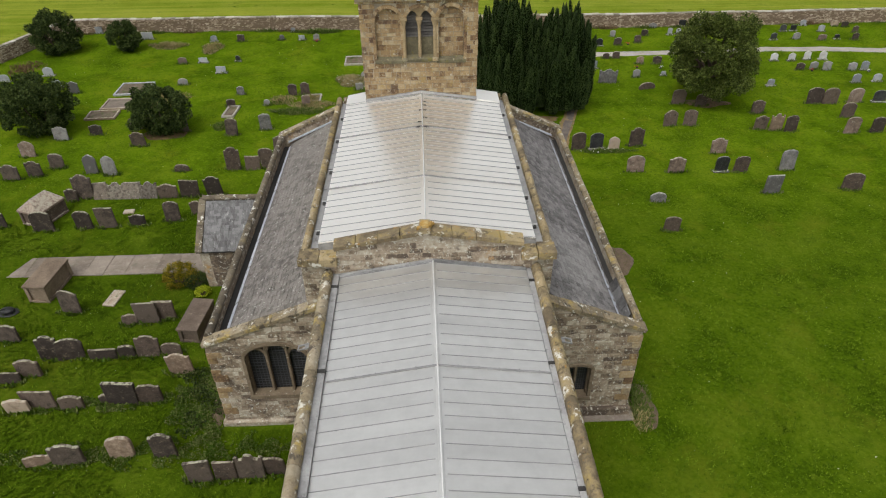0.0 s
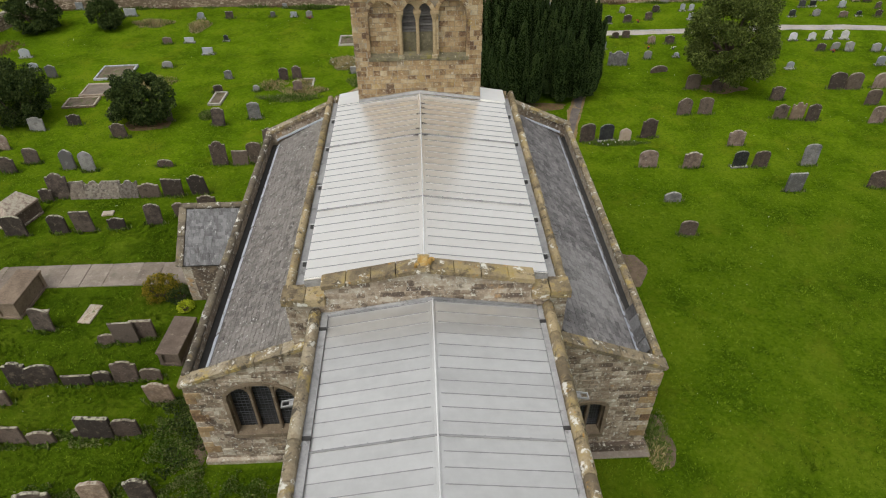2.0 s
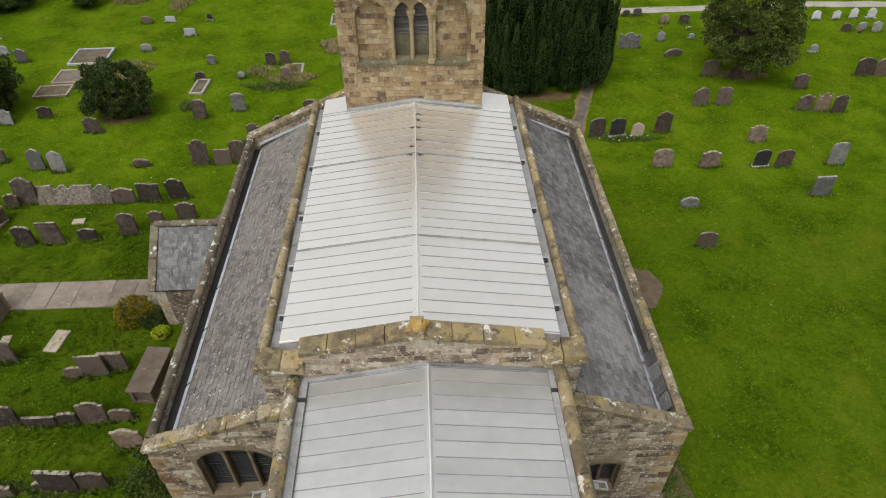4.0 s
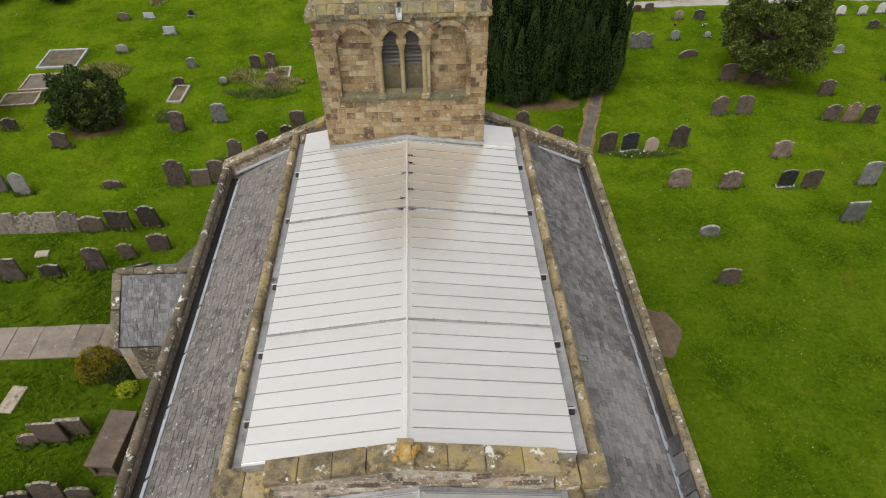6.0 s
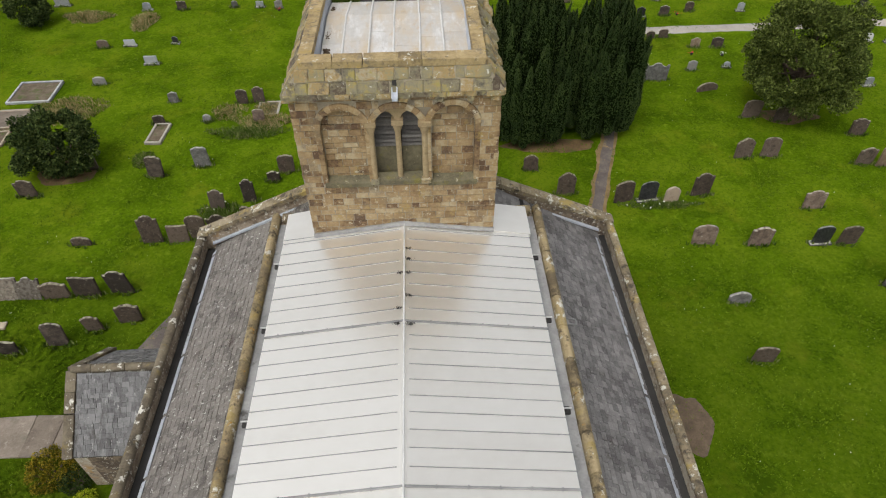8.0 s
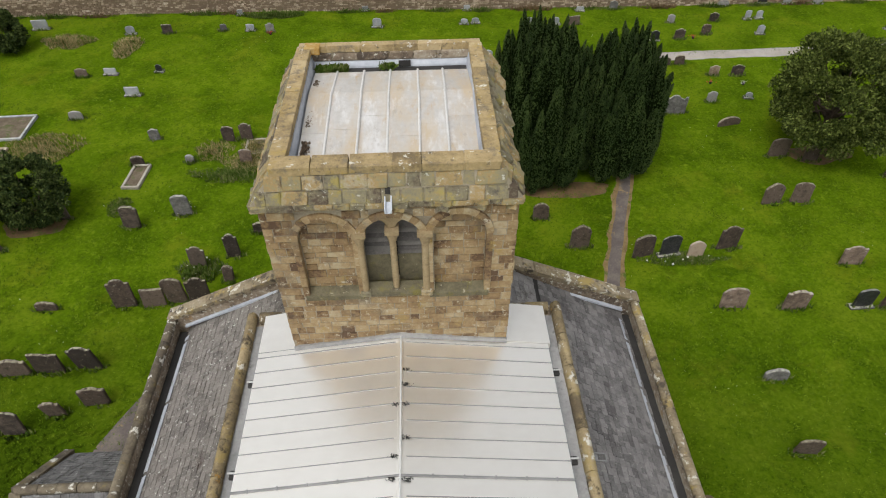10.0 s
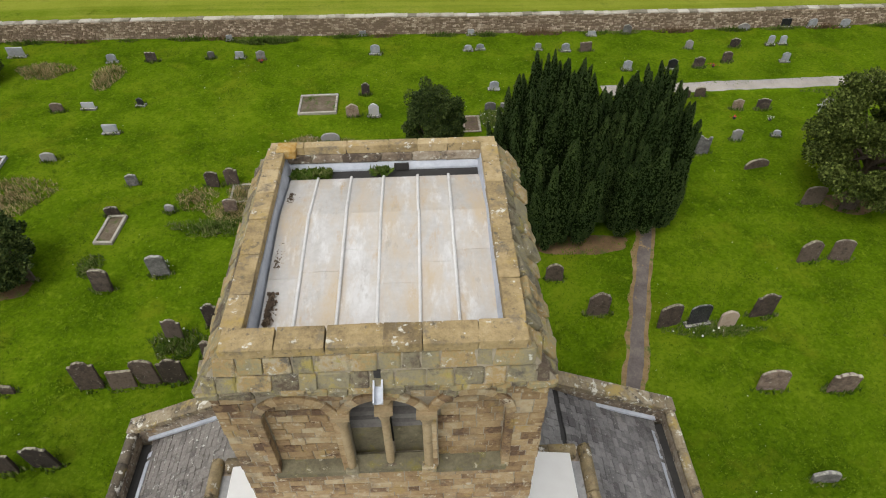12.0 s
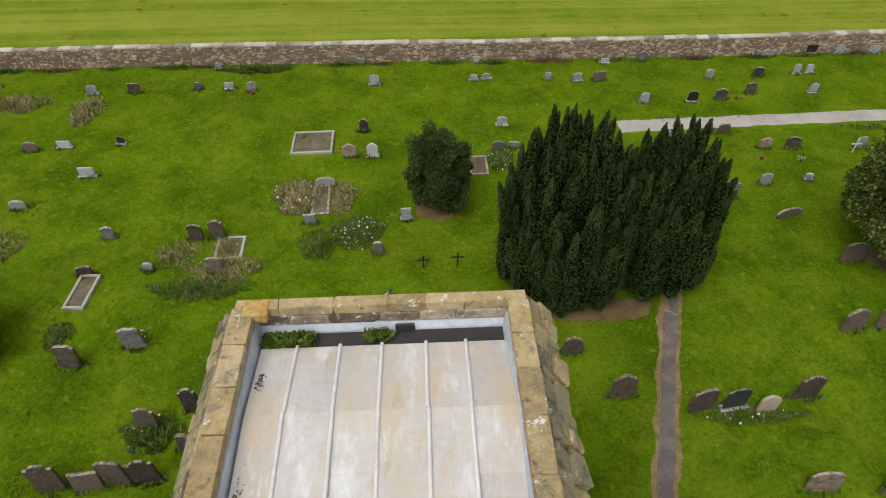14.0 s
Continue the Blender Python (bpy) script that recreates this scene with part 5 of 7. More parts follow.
def roof_hook(x, y, z, turn):
    bm = bmesh.new()
    for s in (-0.09, 0.09):
        box(bm, 0, 0.5, s - 0.015, s + 0.015, -0.02, 0.03)
    box(bm, 0.47, 0.5, -0.09, 0.09, -0.02, 0.03)
    box(bm, 0.0, 0.3, -0.09, 0.09, -0.03, -0.015)
    part("rainwater_shoe", bm, M_LEAD, church, "pale metal rainwater shoe", m=pose(x, y, z, 0, 14, turn))


for yy in (20.0, 25.4):
    roof_hook(NV_R - 0.02, yy, 7.55, 0)
roof_hook(CH_R - 0.03, 13.6, 7.1, 0)
roof_hook(CH_L + 0.03, 13.7, 7.1, 180)
flag_path()


def leaning_slabs():
    """Loose dark slates stacked on edge against the parapet."""
    for k in range(4):
        bm = bmesh.new()
        box(bm, -0.02, 0.02, -0.26, 0.26, -0.02, 0.46)
        soften(bm, 0.006)
        part("loose_slate", bm, M_SLATE_B, church, "large dark slate leaning on the parapet", m=pose(AI_R - 0.5, 17.35 + k * 0.56, 4.36, 0, 28 + rng.uniform(-4, 4), rng.uniform(-4, 4)))


leaning_slabs()

# ---- boundary wall ----
def boundary(a, b, name):
    """A rubble field wall with pale coping slabs along its top."""
    a, b = Vector((*a, 0)), Vector((*b, 0))
    way = (b - a).normalized()
    side = Vector((-way.y, way.x, 0))
    L = (b - a).length
    turn = math.degrees(math.atan2(way.y, way.x))
    base = thing(name, a.x, a.y, rise(a.x, a.y), "rubble stone boundary wall with pale flat coping", "wall", kind="structure")
    bm = bmesh.new()
    n = int(L / 2)
    for s in (-0.17, 0.17):
        row = []
        for k in range(n + 1):
            p = a + way * (L * k / n) + side * s
            row.append((p.x, p.y, rise(p.x, p.y)))
        lo = [bm.verts.new((x, y, z - 0.4)) for x, y, z in row]
        hi = [bm.verts.new((x, y, z + 1.2)) for x, y, z in row]
        for k in range(n):
            bm.faces.new((lo[k], lo[k + 1], hi[k + 1], hi[k]))
    part("core", bm, M_WALL, base)
    # rubble faces, both sides, one mesh
    verts, faces = [], []
    r = random.Random(31)
    for s in (-1, 1):
        z = -0.1
        while z < 1.2:
            h = r.uniform(0.08, 0.15)
            d = 0.0
            while d < L:
                w = r.uniform(0.12, 0.36)
                p = a + way * (d + w / 2) + side * (s * (0.19 + r.uniform(-0.015, 0.03)))
                g = rise(p.x, p.y)
                k = len(verts)
                for dx, dz, dy in ((-1, -1, 0), (1, -1, 0), (1, 1, 0), (-1, 1, 0), (-0.8, -0.7, 1), (0.8, -0.7, 1), (0.8, 0.7, 1), (-0.8, 0.7, 1)):
                    q = p + way * (dx * (w / 2 - 0.012)) + side * (s * dy * 0.05)
                    verts.append((q.x, q.y, g + z + h / 2 + dz * (h / 2 - 0.01)))
                faces += [tuple(k + i for i in f) for f in ((4, 5, 6, 7), (0, 1, 5, 4), (1, 2, 6, 5), (2, 3, 7, 6), (3, 0, 4, 7))]
                d += w
            z += h
    me = bpy.data.meshes.new("rubble")
    me.from_pydata(verts, [], faces)
    me.materials.append(M_WALL)
    tagged(under(new("rubble", me), base), "coursed rubble facing", kind="stuff")
    meshes = blocks_for(M_WALLCOP, 0.06, 0.035)
    d = 0.0
    while d < L:
        w = rng.uniform(0.5, 0.95)
        p = a + way * (d + w / 2)
        piece("coping_stone", rng.choice(meshes), base, pose(p.x, p.y, rise(p.x, p.y) + 1.29 + rng.uniform(-0.02, 0.02), rng.uniform(-2, 2), 0, turn + rng.uniform(-1, 1)) @ Matrix.Diagonal((w - 0.015, 0.46, 0.11, 1)))
        d += w


boundary((-35.2, wall_y(-35.2)), (62, wall_y(62)), "wall_west")
boundary((-35.0, wall_y(-35.0) - 0.3), (-42.5, 42.0), "wall_south")


# ---- leaves and growth ----
def leaf_cloud(name, material, parent, pts, size, label="", upright=0.0, stretch=1.0, seed=1, normals=None, loose=0.55, flat=False):
    """Many small leaf sprigs at points, each two crossed-over triangles, in one mesh."""
    r = np.random.RandomState(seed)
    pts = np.asarray(pts, dtype=float)
    n = len(pts)
    d = r.normal(size=(n, 3))
    if normals is not None:
        d = d * loose + np.asarray(normals)
    d[:, 2] += upright * 2.0
    d /= np.linalg.norm(d, axis=1)[:, None] + 1e-9
    side = r.normal(size=(n, 3))
    if flat:
        side, d = d, r.normal(size=(n, 3)) * 0.45 + np.array((0.0, 0.0, 1.0))
        d -= side * (side * d).sum(axis=1)[:, None]
        d /= np.linalg.norm(d, axis=1)[:, None] + 1e-9
    e = np.cross(d, side)
    e /= np.linalg.norm(e, axis=1)[:, None] + 1e-9
    s = size * r.uniform(0.6, 1.35, n)[:, None]
    f = np.cross(d, e)
    tip, w = d * s * stretch, e * s * 0.5
    bend = f * s * 0.22
    v = np.empty((n, 4, 3))
    v[:, 0], v[:, 1], v[:, 2], v[:, 3] = pts - tip * 0.5, pts + w + bend, pts + tip * 0.55, pts - w + bend
    me = bpy.data.meshes.new(name)
    idx = (np.arange(n) * 4)[:, None]
    faces = np.concatenate([idx + np.array([[0, 1, 2]]), idx + np.array([[0, 2, 3]])]).tolist()
    me.from_pydata(v.reshape(-1, 3).tolist(), [], faces)
    me.materials.append(material)
    ob = under(new(name, me), parent)
    return tagged(ob, label) if label else ob


def yew(x, y, flames, label):
    """A broad yew of many upright plumes, in two masses."""
    t = thing("yew_tree", x, y, rise(x, y), label, "tree")
    r = random.Random(5)
    for k in range(7):
        bm = bmesh.new()
        a = r.uniform(0, 6.28)
        cx = x + (-2.2 if k % 2 else 2.2)
        limb(bm, (cx + 0.3 * math.cos(a), y + 0.3 * math.sin(a), 0), (cx + 1.1 * math.cos(a), y + 1.1 * math.sin(a), 4.0), 0.22, 0.07)
        part("trunk", bm, M_BARK, t, "reddish brown trunks")
    pts, nor, core = [], [], bmesh.new()
    for cx, cy, R, H, n in flames:
        for k in range(n):
            a = 2.39996 * k + r.uniform(-0.2, 0.2)
            q = math.sqrt((k + 0.5) / n) * R * r.uniform(0.95, 1.03)
            bx, by = cx + 0.93 * q * math.cos(a), cy + 0.95 * q * math.sin(a)
            tx, ty = cx + 1.10 * q * math.cos(a), cy + 1.05 * q * math.sin(a)
            top = H * (1 - 0.34 * (q / R) ** 2.0) + r.uniform(-0.9, 0.45)
            edge = q > 0.66 * R
            low = r.choice((0.1, 0.2, 0.3, 0.6)) + 0.3 * r.random() if edge else 3.0
            if edge:
                top -= r.choice((0.0, 0.3, 1.0, 2.2, 3.4)) * r.uniform(0.6, 1.1)
            rad = r.uniform(0.29, 0.45) if edge else r.uniform(0.25, 0.36)
            wx, wy = r.uniform(-0.14, 0.14), r.uniform(-0.14, 0.14)
            ph = r.uniform(0, 6.28)

            def bole(h, b):
                """Centre and radius of the plume at a height, lobed and tapering to a blunt tip."""
                f = min(0.999, max(0.0, (h - 0.3) / (top - 0.3)))
                g = (h - low) / max(0.1, top - low)
                fat = rad * min(1.0, 0.62 + 1.1 * g) * (1 - max(0.0, g - 0.55) / 0.45) ** 0.55
                fat *= 1 + 0.12 * math.sin(h * 5.6 + ph) + 0.20 * math.sin(2 * b + h * 1.2 + ph) + 0.13 * math.sin(3 * b - h * 2.1 + ph)
                return bx + (tx - bx) * f ** 1.3 + wx * math.sin(h * 1.3), by + (ty - by) * f ** 1.3 + wy * math.sin(h * 1.1), max(0.012, fat)

            # solid plume cores, also near black as painted shade
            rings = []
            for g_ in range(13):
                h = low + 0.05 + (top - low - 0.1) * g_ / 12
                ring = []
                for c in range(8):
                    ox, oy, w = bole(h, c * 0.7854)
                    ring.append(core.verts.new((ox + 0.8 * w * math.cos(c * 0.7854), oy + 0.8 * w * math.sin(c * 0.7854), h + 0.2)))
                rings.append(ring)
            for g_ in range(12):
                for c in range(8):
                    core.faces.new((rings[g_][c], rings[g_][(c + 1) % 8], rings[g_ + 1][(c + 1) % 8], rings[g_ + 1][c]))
            for i in range(1900 if edge else 1000):
                h = low + (top - low) * (1 - r.random() ** 1.15 if i % 3 else r.random())
                b = r.uniform(0, 6.283)
                ox, oy, w = bole(h, b)
                w *= 0.84 + 0.26 * r.random() ** 2
                pts.append((ox + w * math.cos(b), oy + w * math.sin(b), h + 0.22))
                nor.append((math.cos(b), math.sin(b), 0.42))
        # inner mass, near black to paint the shade between plumes
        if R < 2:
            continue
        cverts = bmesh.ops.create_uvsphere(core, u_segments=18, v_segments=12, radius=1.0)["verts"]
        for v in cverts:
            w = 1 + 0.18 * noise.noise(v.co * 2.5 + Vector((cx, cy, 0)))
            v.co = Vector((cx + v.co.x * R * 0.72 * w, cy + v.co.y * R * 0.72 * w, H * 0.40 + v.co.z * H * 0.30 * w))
    part("inner_foliage", core, M_YEW_SHADE, t, "inner mass coloured near black as shade between the plumes")
    leaf_cloud("crown", M_YEW, t, pts, 0.06, "dense dark green upright foliage", 0.0, 1.5, 3, nor, 0.3, True)


yew(8.6, 45.9, [(6.55, 45.7, 2.6, 8.5, 112), (10.75, 46.1, 2.25, 7.9, 88), (8.65, 46.5, 1.5, 6.6, 26)], "broad dark green yew of dense upright plumes")


def round_bush(name, x, y, rx, rz, zc, n, size, material, label, seed, category="bush", gaps=0.12, trunk=0.0, limbs=7, ry=None):
    """A bush or tree: stems and limbs, and a crown of leaf clumps with an uneven outline."""
    ry = ry or rx
    g = rise(x, y)
    t = thing(name, x, y, g, label, category)
    r = random.Random(seed)
    bm = bmesh.new()
    if trunk:
        limb(bm, (x, y, g - 0.2), (x + 0.1, y, zc), trunk, trunk * 0.5, 10)
    for k in range(limbs):
        a = 6.283 * k / limbs + r.uniform(-0.3, 0.3)
        z0 = g if not trunk else g + (zc - g) * r.uniform(0.35, 0.8)
        limb(bm, (x + 0.05 * math.cos(a), y + 0.05 * math.sin(a), z0 - 0.05), (x + rx * 0.6 * math.cos(a), y + ry * 0.6 * math.sin(a), zc + rz * r.uniform(-0.2, 0.5)), max(0.05, trunk * 0.4), 0.02)
    part("trunk", bm, M_BARK, t)
    clumps = []
    for k in range(150):
        d = Vector((r.gauss(0, 1), r.gauss(0, 1), r.gauss(0, 1))).normalized()
        q = (0.70 + 0.26 * r.random()) * (1 + 0.22 * noise.noise(d * 1.6 + Vector((seed, 0, 0))))
        if noise.noise(d * 2.3 + Vector((0, seed, 3))) < -0.45 + gaps:
            q *= 0.8
        clumps.append((Vector((d.x * rx * q, d.y * ry * q, d.z * rz * q)), d, r.uniform(0.11, 0.22) * (rx + rz) / 2))
    pts, nor = [], []
    for i in range(int(n * 3.2)):
        c, d, rad = r.choice(clumps)
        o = Vector((r.gauss(0, 1), r.gauss(0, 1), r.gauss(0, 1))).normalized() * rad * (0.6 + 0.5 * r.random())
        p = c + o
        z = zc + p.z
        if z < g + 0.08:
            continue
        pts.append((x + p.x, y + p.y, z))
        nor.append(tuple(d * 0.5 + o.normalized() * 0.7))
    leaf_cloud("crown", material, t, pts, size * 0.52, "", 0.05, 1.2, seed, nor)
    return t


round_bush("bush", -18.2, 42.5, 2.05, 1.75, 2.15, 9000, 0.19, M_BUSH, "dense dark green rounded evergreen bush", 2)
round_bush("bush", -26.7, 42.8, 2.35, 2.0, 2.5, 9000, 0.2, M_BUSH, "wide dark green rounded evergreen bush", 4)
round_bush("bush", -33.3, 60.3, 2.2, 1.9, 2.3, 6500, 0.22, M_BUSH, "dark green rounded bush near the boundary wall", 6)
round_bush("bush", -27.2, 60.3, 1.45, 1.4, 1.9, 4500, 0.2, M_BUSH, "small dark green rounded bush near the boundary wall", 7)
round_bush("bush", 1.5, 51.2, 1.62, 2.35, 2.2, 13000, 0.15, M_BUSH, "upright rounded dark green holly bush", 9)
round_bush("broadleaf_tree", 22.4, 46.6, 3.55, 3.0, 3.8, 16000, 0.21, M_TREE, "spreading olive green tree with a low open crown", 12, "tree", 0.3, 0.28, 12)
round_bush("shrub", -12.0, 25.15, 0.85, 0.62, 0.95, 3200, 0.08, M_GOLD, "clipped golden brown shrub beside the flag path", 15, "shrub")
round_bush("shrub", -11.1, 24.9, 0.6, 0.4, 0.75, 1600, 0.08, M_BUSH, "small green shrub at the porch foot", 16, "shrub")
round_bush("shrub", -10.65, 24.2, 0.4, 0.3, 0.65, 900, 0.07, M_LIME, "bright lime green shrub at the porch foot", 17, "shrub")
round_bush("shrub", -11.6, 27.9, 0.4, 0.4, 0.75, 700, 0.07, M_LIME, "bright lime green shrub beside the flag path", 18, "shrub")


def in_church(x, y):
    return (AI_L - 0.2 < x < AI_R + 0.2 and EAST - 0.4 < y < AWEST + 0.1) or (CH_L - 0.1 < x < CH_R + 0.1 and y < EAST) or (TW[0] < x < TW[1] and y < TW[3]) or (-10.8 < x < AI_L and 24.6 < y < 28.9)


def on_path(x, y):
    if -34 < x < -10.5 and 25.8 < y < 27.55:
        return True
    if 31 < y < 51 and abs(x - (8.6 + (y - 36) * 0.33 if y > 36 else 7.6 + (y - 31.5) * 0.22)) < 0.5:
        return True
    return x > 12 and abs(y - (57.2 + 0.05 * (x - 19) if x < 32 else 58.4 - 0.1 * (x - 36))) < 0.7


def tufts(name, pts, heights, material, label, spread=0.5, seed=3, width=0.022):
    """Grass blades at points on the ground, three to a tuft, in one mesh."""
    r = np.random.RandomState(seed)
    base = np.array([(x, y, rise(x, y) - 0.01) for x, y in pts])
    n = len(base)
    h = np.asarray(heights)
    verts = np.empty((n, 3, 3, 3))
    for k in range(3):
        a = r.uniform(0, 6.283, n)
        lean = r.uniform(0.2, 1.0, n) * spread
        o = np.stack([np.cos(a), np.sin(a)], 1)
        side = np.stack([-np.sin(a), np.cos(a)], 1) * (width * (0.7 + h[:, None] * 4))
        foot = base.copy()
        foot[:, :2] += o * 0.02
        verts[:, k, 0], verts[:, k, 1], verts[:, k, 2] = foot, foot, foot
        verts[:, k, 0, :2] += side
        verts[:, k, 1, :2] -= side
        verts[:, k, 2, :2] += o * (h * lean)[:, None]
        verts[:, k, 2, 2] += h
    me = bpy.data.meshes.new(name)
    me.from_pydata(verts.reshape(-1, 3).tolist(), [], np.arange(n * 9).reshape(-1, 3).tolist())
    me.materials.append(material)
    ob = new(name, me)
    WORLD_OF[ob] = Matrix.Identity(4)
    return tagged(ob, label, "grass", kind="stuff")


def lawn():
    r = random.Random(17)
    pts, hs = [], []
    while len(pts) < 100000:
        y = 8 + 58 * r.random() ** 0.8
        reach = 16 + 0.5 * y
        x = r.uniform(-reach, reach)
        if in_church(x, y) or on_path(x, y) or y > wall_y(x) - 0.4:
            continue
        if noise.noise((x * 0.5, y * 0.5, 9.0)) + 0.5 * noise.noise((x * 2.1, y * 2.1, 2.0)) < r.uniform(-0.7, 0.35):
            continue
        pts.append((x, y))
        hs.append(0.04 + 0.06 * r.random() + 0.05 * max(0, noise.noise((x * 0.4, y * 0.4, 5.0))))
    tufts("lawn_grass", pts, hs, M_TUFT, "short mown grass with uneven tufts", 1.3)
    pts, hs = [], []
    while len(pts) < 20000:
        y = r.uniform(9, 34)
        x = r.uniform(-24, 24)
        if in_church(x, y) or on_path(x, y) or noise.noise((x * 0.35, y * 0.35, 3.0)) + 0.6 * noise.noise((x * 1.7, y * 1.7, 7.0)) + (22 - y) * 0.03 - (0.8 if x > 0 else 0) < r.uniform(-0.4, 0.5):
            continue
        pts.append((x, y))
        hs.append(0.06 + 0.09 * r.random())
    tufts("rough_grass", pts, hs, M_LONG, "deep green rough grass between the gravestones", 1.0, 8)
    pts = []
    while len(pts) < 600:
        x, y = r.uniform(-30, 32), r.uniform(9, 62)
        if in_church(x, y) or on_path(x, y) or noise.noise((x * 0.22, y * 0.22, 21.0)) < 0.12:
            continue
        pts.append((x, y))
    base = thing("clover_flowers", 0, 0, 0, "scattered tiny white clover flowers in the grass", "flowers", kind="stuff")
    leaf_cloud("blossom", M_FLOWER, base, [(x, y, rise(x, y) + 0.06) for x, y in pts], 0.032, seed=4)


lawn()


def growth(x, y, rx, ry, n, height, material=M_WEED, seed=1, label="rough long grass and weeds", white=0):
    """Rough growth over a patch of ground."""
    r = random.Random(seed)
    pts, hs = [], []
    for k in range(int(n * 0.75)):
        a, q = r.uniform(0, 6.283), r.random() ** 0.62
        px, py = x + rx * q * math.cos(a) * (1 + 0.2 * math.sin(3 * a)), y + ry * q * math.sin(a)
        if not in_church(px, py):
            pts.append((px, py))
            hs.append(height * 0.72 * r.uniform(0.2, 1.15) * (1.15 - 0.6 * q))
    ob = tufts("weeds", pts, hs, material, label, 0.9, seed, 0.013 if material is M_DRY else 0.022)
    if material is M_DRY:
        tufts("weeds", [(px + r.gauss(0, 0.12), py + r.gauss(0, 0.12)) for px, py in pts], [0.62 * h for h in hs], M_WEED, "green grass growing up through dry stalks", 0.9, seed + 300, 0.022)
    if white:
        b = thing("wild_flowers", x, y, rise(x, y), "small white wild flowers among the weeds", "flowers", kind="stuff")
        leaf_cloud("blossom", M_FLOWER, b, [(p[0], p[1], rise(*p) + h) for p, h in list(zip(pts, hs))[:white]], 0.09, seed=seed)
    return ob


def ivy(x, y, rx, ry, n, height, material, seed, label):
    """Low ground cover of small leaves with a ragged edge."""
    r = random.Random(seed)
    t = thing("ground_ivy", x, y, rise(x, y), label, "plants", kind="stuff")
    pts = []
    while len(pts) < n:
        a, q = r.uniform(0, 6.283), r.random() ** 0.6
        px, py = x + rx * q * math.cos(a), y + ry * q * math.sin(a)
        lump = noise.noise((px * 1.3, py * 1.3, seed)) + 0.35
        if lump < q * 0.55 or in_church(px, py):
            if r.random() < 0.97:
                continue
        pts.append((px, py, rise(px, py) + 0.02 + height * max(0.1, lump) * r.random()))
    leaf_cloud("leaf", material, t, pts, 0.075, "", 0.1, 1.0, seed, [(0, 0, 0.8)] * n)


ivy(-8.9, 17.3, 1.3, 2.6, 5200, 0.3, M_WEED, 41, "ivy and weeds spreading along the aisle wall")
ivy(-8.9, 18.0, 1.2, 2.4, 3000, 0.4, M_BUSH, 42, "dark ivy spreading along the aisle wall")
ivy(-7.2, 15.2, 2.4, 0.8, 2200, 0.2, M_WEED, 45, "low weeds along the plinth")
ivy(-12.0, 15.0, 4.5, 0.7, 2600, 0.16, M_WEED, 46, "low weeds between rows of headstones")
ivy(-13.5, 17.6, 4.0, 0.6, 2200, 0.16, M_WEED, 47, "low weeds between rows of headstones")
growth(8.5, 17.0, 0.6, 1.5, 900, 0.35, M_WEED, 43, "rough weeds at the aisle foot")
growth(8.4, 16.2, 0.5, 0.8, 400, 0.3, M_DRY, 44, "dry weeds at the aisle foot")


# ---- graves ----
KIND_WORDS = {"r": "rounded", "s": "shouldered", "f": "flat-topped", "o": "curved", "p": "pointed"}
TONE_WORDS = {DARK: "dark weathered sandstone", LICHEN: "pale lichened sandstone", BROWN: "brown lichened sandstone", GREY: "grey weathered stone", LIGHT: "light grey granite", PINK: "pinkish sandstone", BLACK: "black polished granite", CREAM: "cream sandstone", WHITE: "white marble"}
GRAVES = []


def outline(kind, w, h):
    a = w / 2
    if kind == "r":
        s = h - a * 0.55
        return [(-a, s)] + [(-a * math.cos(math.pi * i / 10), s + a * 0.55 * math.sin(math.pi * i / 10)) for i in range(1, 10)] + [(a, s)]
    if kind == "s":
        s = h * 0.86
        return [(-a, s - 0.02), (-a * 0.94, s + 0.02), (-a * 0.66, s + 0.01)] + [(-a * 0.62 * math.cos(math.pi * i / 8), s + (h - s) * math.sin(math.pi * i / 8) + 0.01) for i in range(1, 8)] + [(a * 0.66, s + 0.01), (a * 0.94, s + 0.02), (a, s - 0.02)]
    if kind == "p":
        return [(-a, h * 0.74), (-a * 0.75, h * 0.86), (-a * 0.35, h * 0.95), (0, h), (a * 0.35, h * 0.95), (a * 0.75, h * 0.86), (a, h * 0.74)]
    if kind == "o":
        return [(-a, h * 0.9), (-a * 0.8, h * 0.92), (-a * 0.7, h * 0.8), (-a * 0.4, h * 0.84), (-a * 0.25, h * 0.97), (0, h), (a * 0.25, h * 0.97), (a * 0.4, h * 0.84), (a * 0.7, h * 0.8), (a * 0.8, h * 0.92), (a, h * 0.9)]
    return [(-a, h * 0.97), (-a * 0.97, h), (-a * 0.3, h * 1.005), (a * 0.4, h * 0.995), (a * 0.97, h), (a, h * 0.96)]


